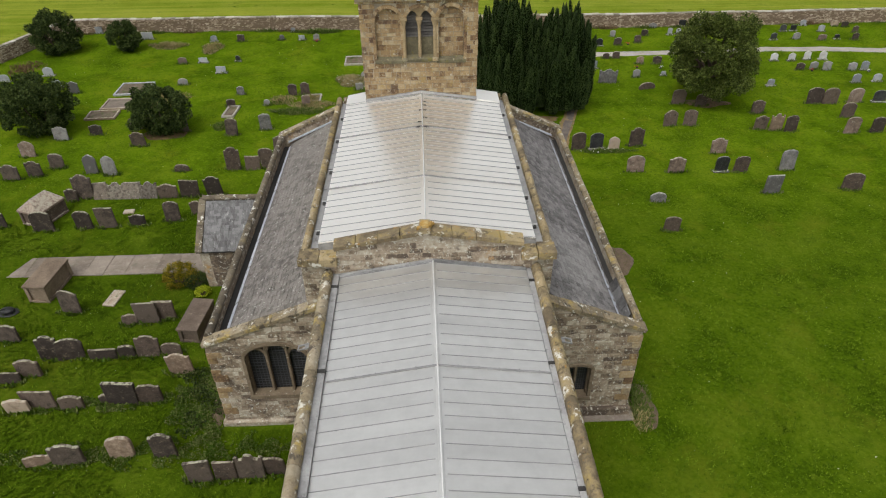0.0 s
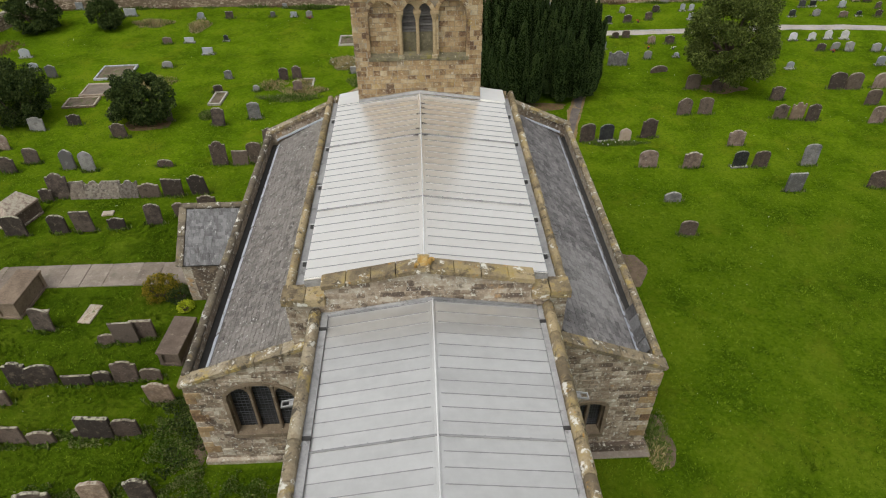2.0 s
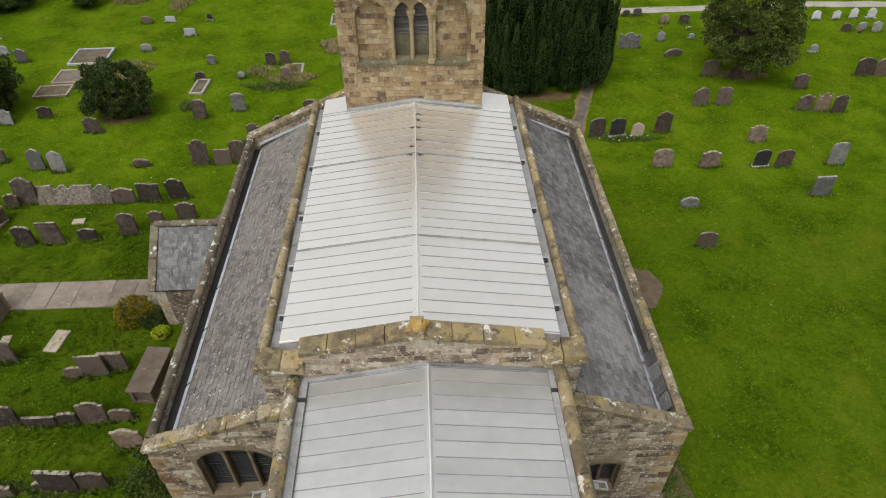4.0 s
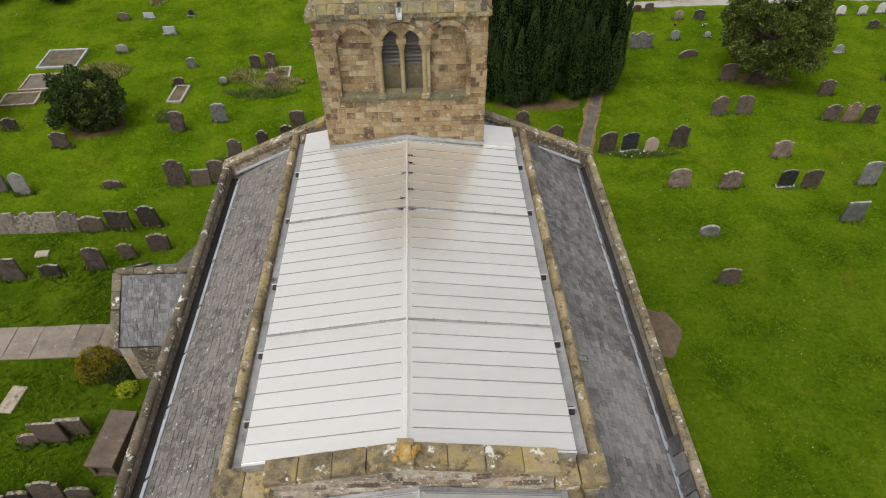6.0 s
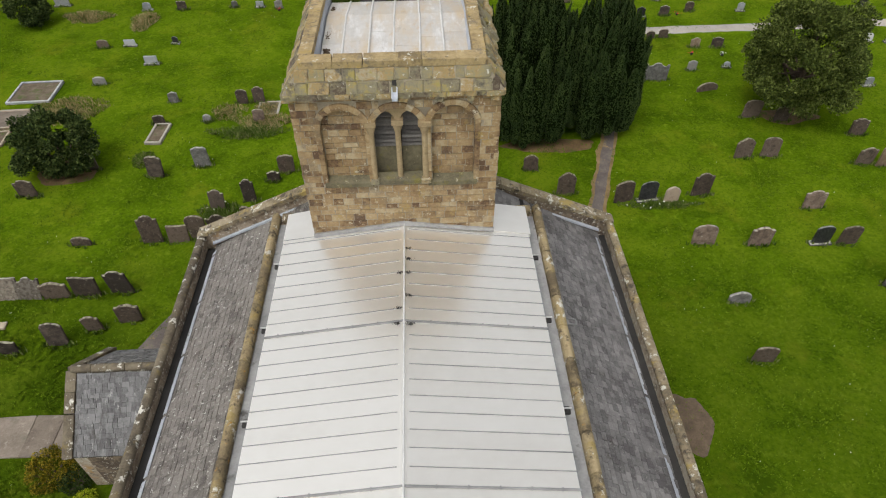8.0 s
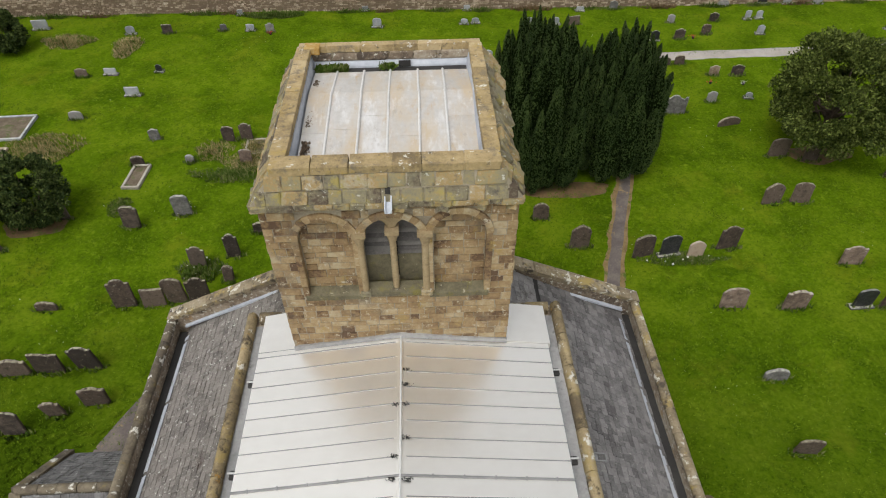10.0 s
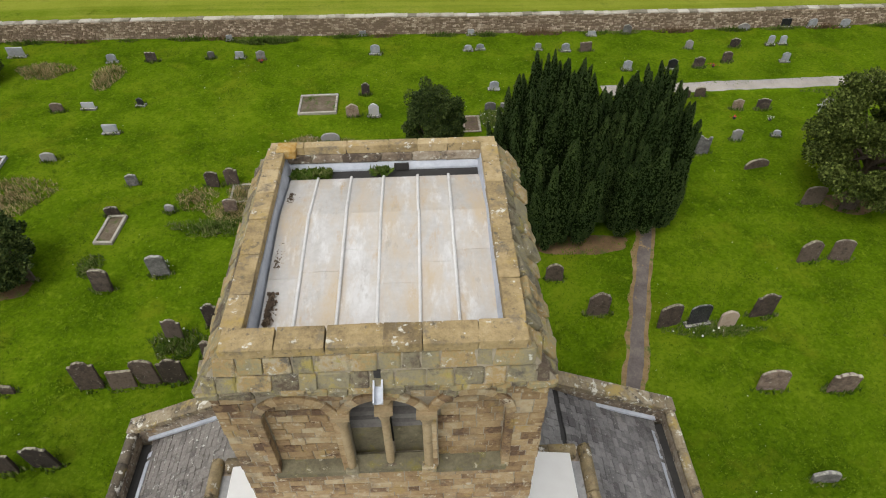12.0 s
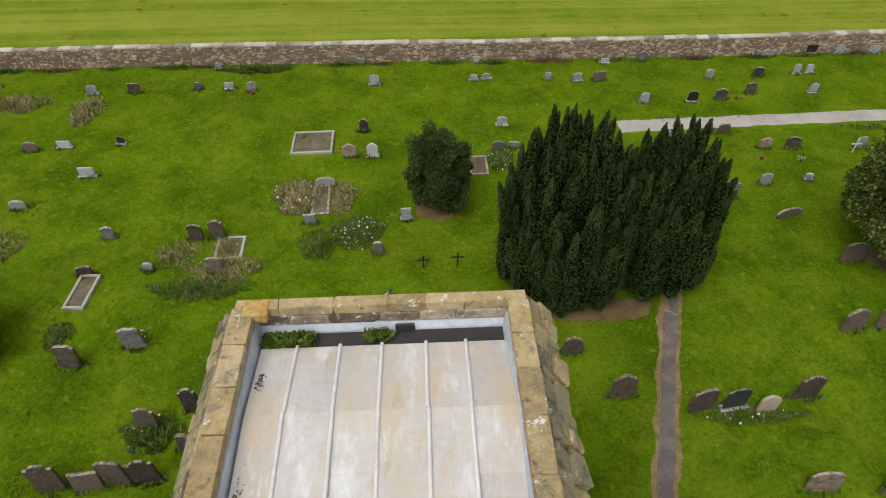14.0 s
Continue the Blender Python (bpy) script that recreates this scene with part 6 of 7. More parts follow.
def grave(x, y, w, h, kind, tone, turn=None, back=0.0):
    r = random.Random(int(x * 131 + y * 977))
    modern = tone in (LIGHT, BLACK, WHITE)
    if not modern:
        w, h = w * 1.13, h if h < 1.3 else 0.92 * h
    wear = 0.004 if modern else 0.016
    deep = r.uniform(0.07, 0.10) if modern else r.uniform(0.09, 0.15)
    sink = 0.06 if modern else 0.14
    prof = [(-w / 2 * r.uniform(0.95, 1), -sink)] + outline(kind, w, h) + [(w / 2 * r.uniform(0.95, 1), -sink)]
    prof = [(px + r.uniform(-wear, wear), pz + r.uniform(-wear, wear)) for px, pz in prof]
    bm = bmesh.new()
    fs = prism(bm, prof, -deep / 2, deep / 2)
    rim = [e for e in bm.edges if abs(e.calc_face_angle(0)) > 0.9]
    bmesh.ops.bevel(bm, geom=rim, offset=0.012 if modern else 0.022, segments=1, affect="EDGES")
    if not modern:
        for v in bm.verts:
            v.co += 0.012 * noise.noise_vector(v.co * 6 + Vector((x, y, 0)))
    lean = 1.5 if modern else 3.0
    m = pose(x, y, rise(x, y), r.gauss(-1, lean) - back, r.gauss(0, lean * 0.7), turn if turn is not None else r.gauss(0, 4))
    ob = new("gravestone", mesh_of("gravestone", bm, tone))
    ob.matrix_basis = m
    WORLD_OF[ob] = m
    where = "in grass" if h > 0.6 else "low in grass"
    tagged(ob, f"{TONE_WORDS[tone]} headstone with {KIND_WORDS[kind]} top standing {where}", "gravestone", "gravestones in the churchyard")
    if modern:
        bm = bmesh.new()
        box(bm, -w / 2 - 0.09, w / 2 + 0.09, -0.16, 0.16, -0.12, 0.09)
        soften(bm, 0.012)
        pl = new("plinth", mesh_of("plinth", bm, GREY))
        pl.parent = ob
    GRAVES.append((x, y, w))
    return ob


grave(-12.50, 65.24, 0.40, 0.41, "f", LIGHT)
grave(-13.20, 62.69, 0.40, 0.51, "r", GREY)
grave(-11.28, 62.61, 0.56, 0.47, "f", LIGHT)
grave(-9.81, 62.29, 0.50, 0.67, "s", GREY)
grave(-19.67, 62.36, 0.61, 0.60, "r", LIGHT)
grave(-17.07, 62.37, 0.62, 0.67, "f", DARK)
grave(-20.94, 56.44, 0.71, 0.58, "r", BROWN)
grave(-19.18, 56.62, 0.77, 0.45, "f", LIGHT)
grave(-16.15, 56.87, 0.42, 0.52, "s", BLACK)
grave(-16.95, 53.92, 0.83, 0.57, "f", LIGHT)
grave(-19.46, 51.43, 0.69, 0.56, "r", GREY)
grave(-14.22, 49.07, 0.51, 0.68, "r", GREY)
grave(-10.04, 48.80, 0.61, 0.93, "r", BROWN)
grave(-9.07, 48.95, 0.61, 0.99, "s", BROWN)
grave(-8.72, 46.72, 0.58, 0.87, "r", PINK)
grave(-2.22, 62.89, 0.63, 0.68, "r", LIGHT)
grave(-2.64, 57.63, 0.46, 0.78, "s", DARK)
grave(-3.27, 55.23, 0.66, 0.83, "p", CREAM)
grave(-2.02, 55.20, 0.60, 0.83, "p", WHITE)
grave(-4.36, 52.74, 0.93, 0.51, "r", GREY)
grave(-4.83, 49.81, 0.53, 0.62, "f", GREY)
grave(-0.16, 49.96, 0.49, 0.69, "f", LIGHT)
grave(-1.44, 47.63, 0.40, 0.68, "r", GREY)
grave(4.12, 63.28, 0.51, 0.41, "r", LIGHT)
grave(4.97, 63.41, 0.51, 0.41, "r", LIGHT)
grave(8.95, 63.28, 0.42, 0.48, "r", LIGHT)
grave(10.81, 63.00, 0.55, 0.55, "r", LIGHT)
grave(12.20, 62.95, 0.71, 0.69, "f", BROWN)
grave(5.39, 58.04, 0.58, 0.59, "r", LIGHT)
grave(4.94, 55.58, 0.56, 0.58, "r", GREY)
grave(5.84, 55.76, 0.50, 0.39, "f", GREY)
grave(-3.21, 65.72, 0.47, 0.35, "f", LIGHT)
grave(4.49, 65.66, 0.47, 0.42, "f", LIGHT)
grave(13.07, 65.23, 0.57, 0.35, "f", LIGHT)
grave(15.65, 65.43, 0.54, 0.70, "p", GREY)
grave(14.37, 60.21, 0.55, 0.67, "s", LIGHT)
grave(17.35, 60.21, 0.62, 0.74, "s", BLACK)
grave(19.18, 60.39, 0.62, 0.74, "s", DARK)
grave(19.37, 63.01, 0.46, 0.62, "s", GREY)
grave(22.58, 63.06, 0.59, 0.62, "s", DARK)
grave(21.30, 61.02, 0.57, 0.74, "r", BROWN)
grave(24.24, 65.65, 0.75, 0.49, "r", GREY)
grave(25.22, 63.29, 0.46, 0.69, "r", LIGHT)
grave(26.13, 63.39, 0.46, 0.62, "r", LIGHT)
grave(25.20, 60.89, 0.50, 0.67, "s", LIGHT)
grave(27.38, 65.88, 0.69, 0.63, "f", BLACK)
grave(29.29, 65.77, 0.69, 0.63, "r", LIGHT)
grave(31.61, 65.64, 0.69, 0.63, "r", LIGHT)
grave(14.77, 56.49, 0.58, 0.65, "r", LIGHT)
grave(17.15, 56.73, 0.52, 0.52, "r", BROWN)
grave(18.10, 56.81, 0.58, 0.65, "r", BROWN)
grave(19.84, 55.22, 0.56, 0.71, "s", CREAM)
grave(21.35, 55.15, 0.68, 0.71, "s", DARK)
grave(25.23, 55.07, 0.51, 0.71, "r", GREY)
grave(18.59, 52.08, 0.53, 0.70, "s", GREY)
grave(21.03, 52.35, 0.40, 0.38, "r", LIGHT)
grave(7.98, 39.62, 0.80, 1.45, "p", BROWN)
grave(6.47, 41.66, 0.68, 0.95, "p", BROWN)
grave(10.80, 38.92, 0.90, 1.24, "r", BROWN)
grave(12.02, 38.95, 0.94, 1.18, "r", BLACK)
grave(13.17, 38.78, 0.66, 0.95, "p", CREAM)
grave(14.86, 39.30, 0.92, 1.49, "s", BROWN)
grave(-13.26, 41.74, 0.73, 1.27, "r", DARK)
grave(-11.01, 42.56, 0.71, 1.32, "r", GREY)
grave(-7.97, 39.53, 0.58, 1.37, "s", DARK)
grave(-9.45, 38.91, 0.68, 1.26, "s", DARK)
grave(-11.96, 36.68, 0.82, 1.70, "s", BROWN)
grave(-10.78, 36.68, 0.83, 0.92, "f", BROWN)
grave(-9.80, 36.84, 0.80, 1.54, "r", BROWN)
grave(-8.86, 36.86, 0.80, 1.53, "s", BROWN)
grave(-7.91, 38.01, 0.40, 0.88, "r", BROWN)
grave(-14.39, 46.65, 0.57, 0.68, "r", DARK)
grave(-6.47, 41.90, 0.73, 1.09, "r", BROWN)
grave(-7.03, 41.15, 0.60, 0.58, "s", DARK)
grave(-31.61, 54.09, 0.84, 0.76, "r", LIGHT)
grave(-29.62, 51.31, 0.73, 0.66, "r", LIGHT)
grave(-27.69, 50.02, 0.71, 1.01, "s", GREY)
grave(-34.64, 52.85, 0.82, 0.63, "r", LIGHT)
grave(-24.96, 41.46, 0.89, 0.96, "s", GREY)
grave(-22.86, 42.25, 0.77, 0.74, "s", DARK)
grave(-20.34, 43.05, 0.78, 0.90, "s", DARK)
grave(-19.20, 40.33, 0.88, 1.02, "s", BROWN)
grave(-16.78, 42.44, 0.56, 1.05, "s", DARK)
grave(-26.36, 63.43, 1.06, 0.70, "f", LIGHT)
grave(-31.82, 65.53, 0.69, 0.67, "f", LIGHT)
grave(-11.74, 46.84, 0.40, 0.47, "p", GREY)
grave(-15.24, 36.60, 0.82, 0.49, "r", BROWN)
grave(-20.85, 36.53, 0.69, 1.39, "p", GREY)
grave(-19.61, 36.26, 0.75, 1.45, "p", GREY)
grave(-23.39, 37.32, 0.82, 1.05, "r", DARK)
grave(-24.29, 36.33, 0.87, 1.11, "s", DARK)
grave(-25.61, 35.96, 0.92, 1.03, "s", DARK)
grave(-26.02, 39.00, 0.85, 1.14, "p", PINK)
grave(-20.02, 33.41, 1.00, 1.70, "s", DARK)
grave(-20.66, 33.18, 0.64, 0.80, "s", DARK)
grave(-15.07, 33.34, 1.00, 0.94, "s", BROWN)
grave(-13.82, 33.42, 1.00, 1.14, "f", BROWN)
grave(-12.38, 33.56, 0.89, 1.28, "s", DARK)
grave(-20.86, 30.04, 1.03, 1.35, "r", DARK)
grave(-18.72, 30.23, 0.82, 1.16, "r", DARK)
grave(-17.47, 30.29, 0.88, 1.29, "f", DARK)
grave(-15.88, 30.45, 0.77, 0.71, "s", DARK)
grave(-14.04, 30.78, 0.78, 1.36, "r", DARK)
grave(-23.42, 30.55, 0.55, 1.03, "s", DARK)
grave(-12.84, 31.51, 0.62, 0.92, "s", BROWN)
grave(-11.55, 31.92, 0.82, 1.05, "s", BROWN)
grave(-16.45, 23.16, 0.92, 1.37, "r", DARK)
grave(-12.58, 22.28, 0.95, 1.12, "f", DARK)
grave(-11.88, 22.56, 0.82, 1.07, "f", BROWN)
grave(-13.41, 22.23, 0.63, 0.53, "r", BROWN)
grave(-18.36, 21.29, 0.87, 0.88, "s", DARK)
grave(-16.03, 20.16, 0.76, 1.22, "s", DARK)
grave(-15.15, 20.13, 0.97, 1.10, "r", DARK)
grave(-13.77, 20.07, 1.06, 0.52, "f", BROWN)
grave(-12.78, 20.17, 0.64, 0.64, "r", BROWN)
grave(-11.88, 20.14, 0.89, 1.10, "s", BROWN)
grave(-10.91, 20.21, 0.77, 0.64, "r", BROWN)
grave(-10.12, 19.06, 0.95, 1.15, "s", CREAM)
grave(-16.45, 19.20, 0.90, 0.86, "s", BROWN)
grave(-17.07, 18.82, 0.81, 0.52, "f", BROWN)
grave(-12.01, 17.53, 1.13, 1.14, "f", DARK)
grave(-10.96, 17.58, 0.94, 0.97, "s", BROWN)
grave(-12.70, 17.59, 0.40, 0.46, "s", BROWN)
grave(-15.16, 17.42, 1.16, 0.91, "f", BROWN)
grave(-13.92, 17.35, 0.81, 0.68, "s", BROWN)
grave(-15.96, 17.26, 0.85, 0.68, "s", CREAM)
grave(-11.14, 15.02, 0.79, 1.02, "r", CREAM)
grave(-9.56, 14.99, 0.76, 1.24, "s", DARK)
grave(-12.93, 14.77, 1.00, 1.08, "s", DARK)
grave(-14.02, 14.74, 0.82, 0.51, "s", CREAM)
grave(-8.00, 13.90, 0.77, 1.02, "f", DARK)
grave(-7.12, 13.96, 0.70, 0.96, "f", BROWN)
grave(-6.23, 14.00, 0.88, 1.30, "o", DARK)
grave(-5.39, 14.11, 0.75, 1.02, "r", BROWN)
grave(15.41, 54.21, 0.62, 0.78, "s", LIGHT)
grave(15.83, 50.88, 1.35, 1.17, "o", GREY)
grave(20.23, 46.34, 0.94, 1.20, "r", BROWN)
grave(18.32, 42.45, 0.89, 1.31, "p", BROWN)
grave(19.76, 42.45, 0.83, 1.31, "r", BROWN)
grave(21.84, 45.83, 0.79, 0.95, "r", BROWN)
grave(13.82, 35.72, 0.98, 1.13, "r", PINK)
grave(16.42, 35.55, 0.91, 1.06, "s", PINK)
grave(19.33, 35.51, 0.85, 1.12, "r", BLACK)
grave(20.57, 35.46, 0.85, 1.12, "r", BROWN)
grave(20.15, 38.05, 0.90, 1.09, "s", PINK)
grave(23.58, 35.47, 0.91, 1.54, "r", GREY)
grave(21.34, 32.74, 0.92, 1.36, "f", GREY)
grave(26.40, 32.91, 1.06, 1.16, "r", BROWN)
grave(14.14, 32.05, 0.84, 0.60, "r", GREY)
grave(13.91, 29.00, 0.79, 0.97, "r", BROWN)
grave(25.61, 44.26, 0.84, 1.02, "s", BROWN)
grave(24.60, 41.55, 0.88, 1.06, "s", BROWN)
grave(25.62, 41.31, 0.88, 1.28, "o", CREAM)
grave(26.62, 41.07, 0.80, 1.20, "r", BROWN)
grave(30.82, 45.79, 1.11, 1.27, "r", BROWN)
grave(32.00, 45.73, 1.03, 1.27, "r", BROWN)
grave(34.04, 45.83, 1.03, 1.19, "r", PINK)
grave(35.98, 45.83, 0.95, 0.96, "r", BLACK)
grave(31.93, 43.21, 0.91, 1.16, "r", BROWN)
grave(30.73, 40.58, 0.94, 1.28, "r", PINK)
grave(32.68, 40.66, 0.87, 1.13, "r", BROWN)
grave(29.14, 49.61, 0.59, 0.58, "r", LIGHT)
grave(32.12, 55.37, 0.64, 0.71, "p", WHITE)
grave(33.68, 55.27, 0.64, 0.71, "p", WHITE)
grave(35.19, 55.47, 0.64, 0.80, "p", WHITE)
grave(36.60, 55.38, 0.64, 0.80, "p", WHITE)
grave(33.33, 53.02, 0.62, 0.61, "s", BROWN)
grave(34.52, 53.08, 0.62, 0.69, "r", GREY)
grave(35.55, 52.75, 0.62, 0.77, "s", GREY)
grave(37.73, 52.61, 0.62, 0.69, "s", GREY)
grave(38.87, 52.68, 0.62, 0.77, "s", LIGHT)
grave(36.46, 49.81, 0.68, 0.75, "r", LIGHT)
grave(38.33, 49.95, 0.68, 0.67, "r", LIGHT)
grave(34.74, 61.09, 0.59, 0.66, "s", BLACK)
grave(36.91, 63.62, 0.61, 0.68, "s", BLACK)
grave(38.01, 63.73, 0.61, 0.58, "f", BLACK)
grave(39.80, 65.31, 0.63, 0.59, "r", LIGHT)
grave(37.00, 61.11, 0.59, 0.66, "s", GREY)
grave(40.58, 63.19, 0.61, 0.67, "s", LIGHT)
grave(39.33, 60.62, 0.69, 0.56, "s", PINK)
grave(40.92, 60.86, 0.49, 0.47, "r", BLACK)
grave(42.91, 64.90, 0.73, 0.59, "r", CREAM)
grave(43.83, 64.65, 0.62, 0.59, "r", BROWN)
grave(43.83, 62.79, 0.51, 0.67, "s", DARK)
grave(42.56, 60.58, 0.59, 0.65, "s", BROWN)


def weeds_round_graves():
    r = random.Random(23)
    pts, hs = [], []
    for x, y, w in GRAVES:
        for k in range(int(26 + 34 * r.random())):
            a = r.uniform(0, 6.283)
            pts.append((x + (w / 2 + 0.1) * math.cos(a) * r.uniform(0.5, 1.25), y + 0.2 * math.sin(a) * r.uniform(0.6, 1.5)))
            hs.append(r.uniform(0.08, 0.26))
    tufts("grave_edge_grass", pts, hs, M_WEED, "uncut grass round the feet of the headstones", 0.6, 24, 0.028)


weeds_round_graves()


def chest_tomb(x, y, length, width, height, turn, tone, label, hipped=False):
    """A box tomb: base course, panelled body, and a lid that overhangs."""
    g = rise(x, y)
    m = pose(x, y, g, 1.5, -1.0, turn)
    t = new("chest_tomb")
    t.matrix_basis = m
    WORLD_OF[t] = m
    tagged(t, label, "tomb")

    def sub(name, bm, material):
        ob = new(name, mesh_of(name, bm, material))
        ob.parent = t

    bm = bmesh.new()
    box(bm, -length / 2 - 0.1, length / 2 + 0.1, -width / 2 - 0.1, width / 2 + 0.1, -0.15, 0.12)
    soften(bm, 0.02)
    sub("base", bm, tone)
    bm = bmesh.new()
    box(bm, -length / 2, length / 2, -width / 2, width / 2, 0.1, height - 0.12)
    for sx in (-1, 1):
        for sy in (-1, 1):
            box(bm, sx * length / 2 - 0.09, sx * length / 2 + 0.03 * sx + 0.06, sy * width / 2 - 0.08, sy * width / 2 + 0.08, 0.1, height - 0.12)
    soften(bm, 0.012)
    sub("body", bm, tone)
    bm = bmesh.new()
    a, b = length / 2 + 0.12, width / 2 + 0.12
    if hipped:
        lo = [bm.verts.new((sx * a, sy * b, height - 0.12)) for sx, sy in ((-1, -1), (1, -1), (1, 1), (-1, 1))]
        mi = [bm.verts.new((sx * a, sy * b, height)) for sx, sy in ((-1, -1), (1, -1), (1, 1), (-1, 1))]
        r0, r1 = bm.verts.new((-a * 0.55, 0, height + 0.6)), bm.verts.new((a * 0.55, 0, height + 0.6))
        bm.faces.new(lo)
        for i in range(4):
            j = (i + 1) % 4
            bm.faces.new((lo[i], lo[j], mi[j], mi[i]))
        bm.faces.new((mi[0], mi[1], r1, r0))
        bm.faces.new((mi[1], mi[2], r1))
        bm.faces.new((mi[2], mi[3], r0, r1))
        bm.faces.new((mi[3], mi[0], r0))
        bmesh.ops.recalc_face_normals(bm, faces=bm.faces[:])
    else:
        box(bm, -a, a, -b, b, height - 0.12, height)
    soften(bm, 0.02)
    sub("lid", bm, tone)
    GRAVES.append((x, y, length))


chest_tomb(-18.2, 25.0, 2.0, 0.85, 1.0, 85, TOMB_B, "pale sandstone chest tomb with a flat overhanging lid")
chest_tomb(-10.25, 21.9, 1.85, 0.72, 0.8, 84, TOMB, "brown sandstone chest tomb beside the aisle wall")
chest_tomb(-21.4, 31.4, 1.7, 1.25, 0.95, 70, PINK, "square tomb with a hipped pinkish stone lid", True)
grave(18.75, 49.5, 1.3, 0.55, "r", BROWN, 12)
for gx, gw, gh in ((-19.05, 0.75, 1.0), (-18.2, 0.95, 1.0), (-17.2, 0.9, 0.98), (-16.25, 0.95, 1.02)):
    grave(gx, 33.3, gw, gh, "o" if gw > 0.9 else "f", LICHEN, 1, 22)


def ledger(x, y, length, width, turn, tone, label):
    bm = bmesh.new()
    box(bm, -width / 2, width / 2, -length / 2, length / 2, -0.1, 0.07)
    soften(bm, 0.02)
    ob = new("ledger_slab", mesh_of("ledger_slab", bm, tone))
    ob.matrix_basis = pose(x, y, rise(x, y), 0, 0, turn)
    WORLD_OF[ob] = ob.matrix_basis.copy()
    tagged(ob, label, "grave slab")


ledger(-14.85, 24.05, 1.15, 0.6, -8, CREAM, "pale worn ledger slab lying in the grass")
ledger(-17.0, 24.2, 0.5, 0.4, 5, CREAM, "small pale slab lying in the grass")
ledger(-16.9, 31.8, 0.4, 0.6, 5, CREAM, "small pale stone lying in the grass")


def kerbed(x, y, length, width, turn, tone, infill, label, top=0.15):
    """A grave plot edged with low stone kerbs."""
    m = pose(x, y, rise(x, y), 0, 0, turn)
    t = new("kerbed_grave")
    t.matrix_basis = m
    WORLD_OF[t] = m
    tagged(t, label, "grave plot")
    for bx in ((-width / 2, width / 2, -length / 2, -length / 2 + 0.13), (-width / 2, width / 2, length / 2 - 0.13, length / 2), (-width / 2, -width / 2 + 0.13, -length / 2 + 0.13, length / 2 - 0.13), (width / 2 - 0.13, width / 2, -length / 2 + 0.13, length / 2 - 0.13)):
        bm = bmesh.new()
        box(bm, *bx, -0.12, top)
        soften(bm, 0.015)
        ob = new("kerb", mesh_of("kerb", bm, tone))
        ob.parent = t
    bm = bmesh.new()
    box(bm, -width / 2 + 0.12, width / 2 - 0.12, -length / 2 + 0.12, length / 2 - 0.12, -0.1, min(0.08, top - 0.02))
    ob = new("infill", mesh_of("infill", bm, infill))
    ob.parent = t


kerbed(-5.42, 56.5, 2.1, 2.3, 1, KERB, M_PLOT, "double grave plot with pale stone kerbs and bare soil")
kerbed(-23.1, 50.5, 2.5, 2.6, 2, LIGHT, M_PLOT, "grave plot with pale kerbs and weeds")
kerbed(-23.2, 47.45, 2.0, 2.3, 2, CREAM, M_FLAG, "grave plot covered by a pale stone slab")
kerbed(-23.7, 45.4, 1.5, 2.2, 4, CREAM, M_PLOT, "weathered low grave plot with sandy kerbs")
kerbed(-14.22, 45.59, 1.98, 0.92, -3, KERB, M_PLOT, "narrow kerbed grave with a dark headstone and small urn")
kerbed(-4.5, 51.6, 2.3, 0.9, 2, GREY, M_PLOT, "overgrown grave plot with sunken grey kerbs", 0.05)
kerbed(-8.4, 48.2, 1.5, 1.3, 2, KERB, M_PLOT, "collapsed kerbed grave among weeds", 0.05)
kerbed(3.7, 54.2, 1.7, 1.05, 0, PINK, M_SOIL, "small reddish grave plot beside the bush", 0.05)

growth(-5.7, 51.8, 1.2, 1.4, 2200, 0.42, M_DRY, 51, "dry seeded growth over old graves", 40)
growth(-3.5, 51.6, 0.8, 1.3, 1200, 0.35, M_DRY, 52, "dry seeded growth over old graves")
growth(-2.5, 49.0, 1.3, 1.2, 1500, 0.36, M_WEED, 53, "rough weeds over old graves", 60)
growth(-4.3, 48.2, 1.0, 1.1, 600, 0.4, M_WEED, 54, "rough weeds over old graves")
growth(-8.5, 48.2, 0.8, 0.8, 500, 0.3, M_DRY, 71, "dry growth over a sunken plot")
growth(-5.9, 57.1, 0.5, 0.4, 160, 0.3, M_WEED, 72, "weeds in the corner of a kerbed plot")
growth(-8.4, 46.7, 1.7, 0.9, 1000, 0.4, M_DRY, 55, "dry growth over a fallen grave")
growth(-9.2, 45.6, 2.3, 0.7, 1300, 0.34, M_WEED, 56, "rough weeds over old graves")
growth(-10.7, 47.8, 1.0, 1.0, 500, 0.36, M_DRY, 57, "dry growth beside headstones")
growth(-20.2, 48.3, 2.1, 1.7, 1500, 0.40, M_DRY, 58, "dry seeded growth over old graves")
growth(-23.7, 61.3, 1.8, 1.1, 900, 0.5, M_DRY, 59, "dry seeded growth over old graves")
growth(-19.3, 60.3, 0.9, 1.7, 700, 0.5, M_DRY, 60, "dry seeded growth over old graves")
growth(-34.5, 56.0, 1.5, 2.0, 600, 0.4, M_LITTER, 61, "heap of brown garden waste")
growth(-10.0, 64.9, 2.2, 0.5, 700, 0.6, M_WEED, 62, "rank weeds at the foot of the boundary wall")
growth(-9.3, 38.6, 1.1, 0.8, 800, 0.45, M_WEED, 63, "weeds between headstones", 10)
growth(12.6, 38.5, 2.1, 0.32, 700, 0.3, M_WEED, 64, "flowering weeds in front of headstones", 12)
growth(4.9, 54.6, 0.8, 1.1, 700, 0.4, M_WEED, 65, "weeds beside the bush", 30)
growth(-11.1, 42.9, 0.5, 0.5, 150, 0.35, M_WEED, 66, "white flowering weeds", 50)
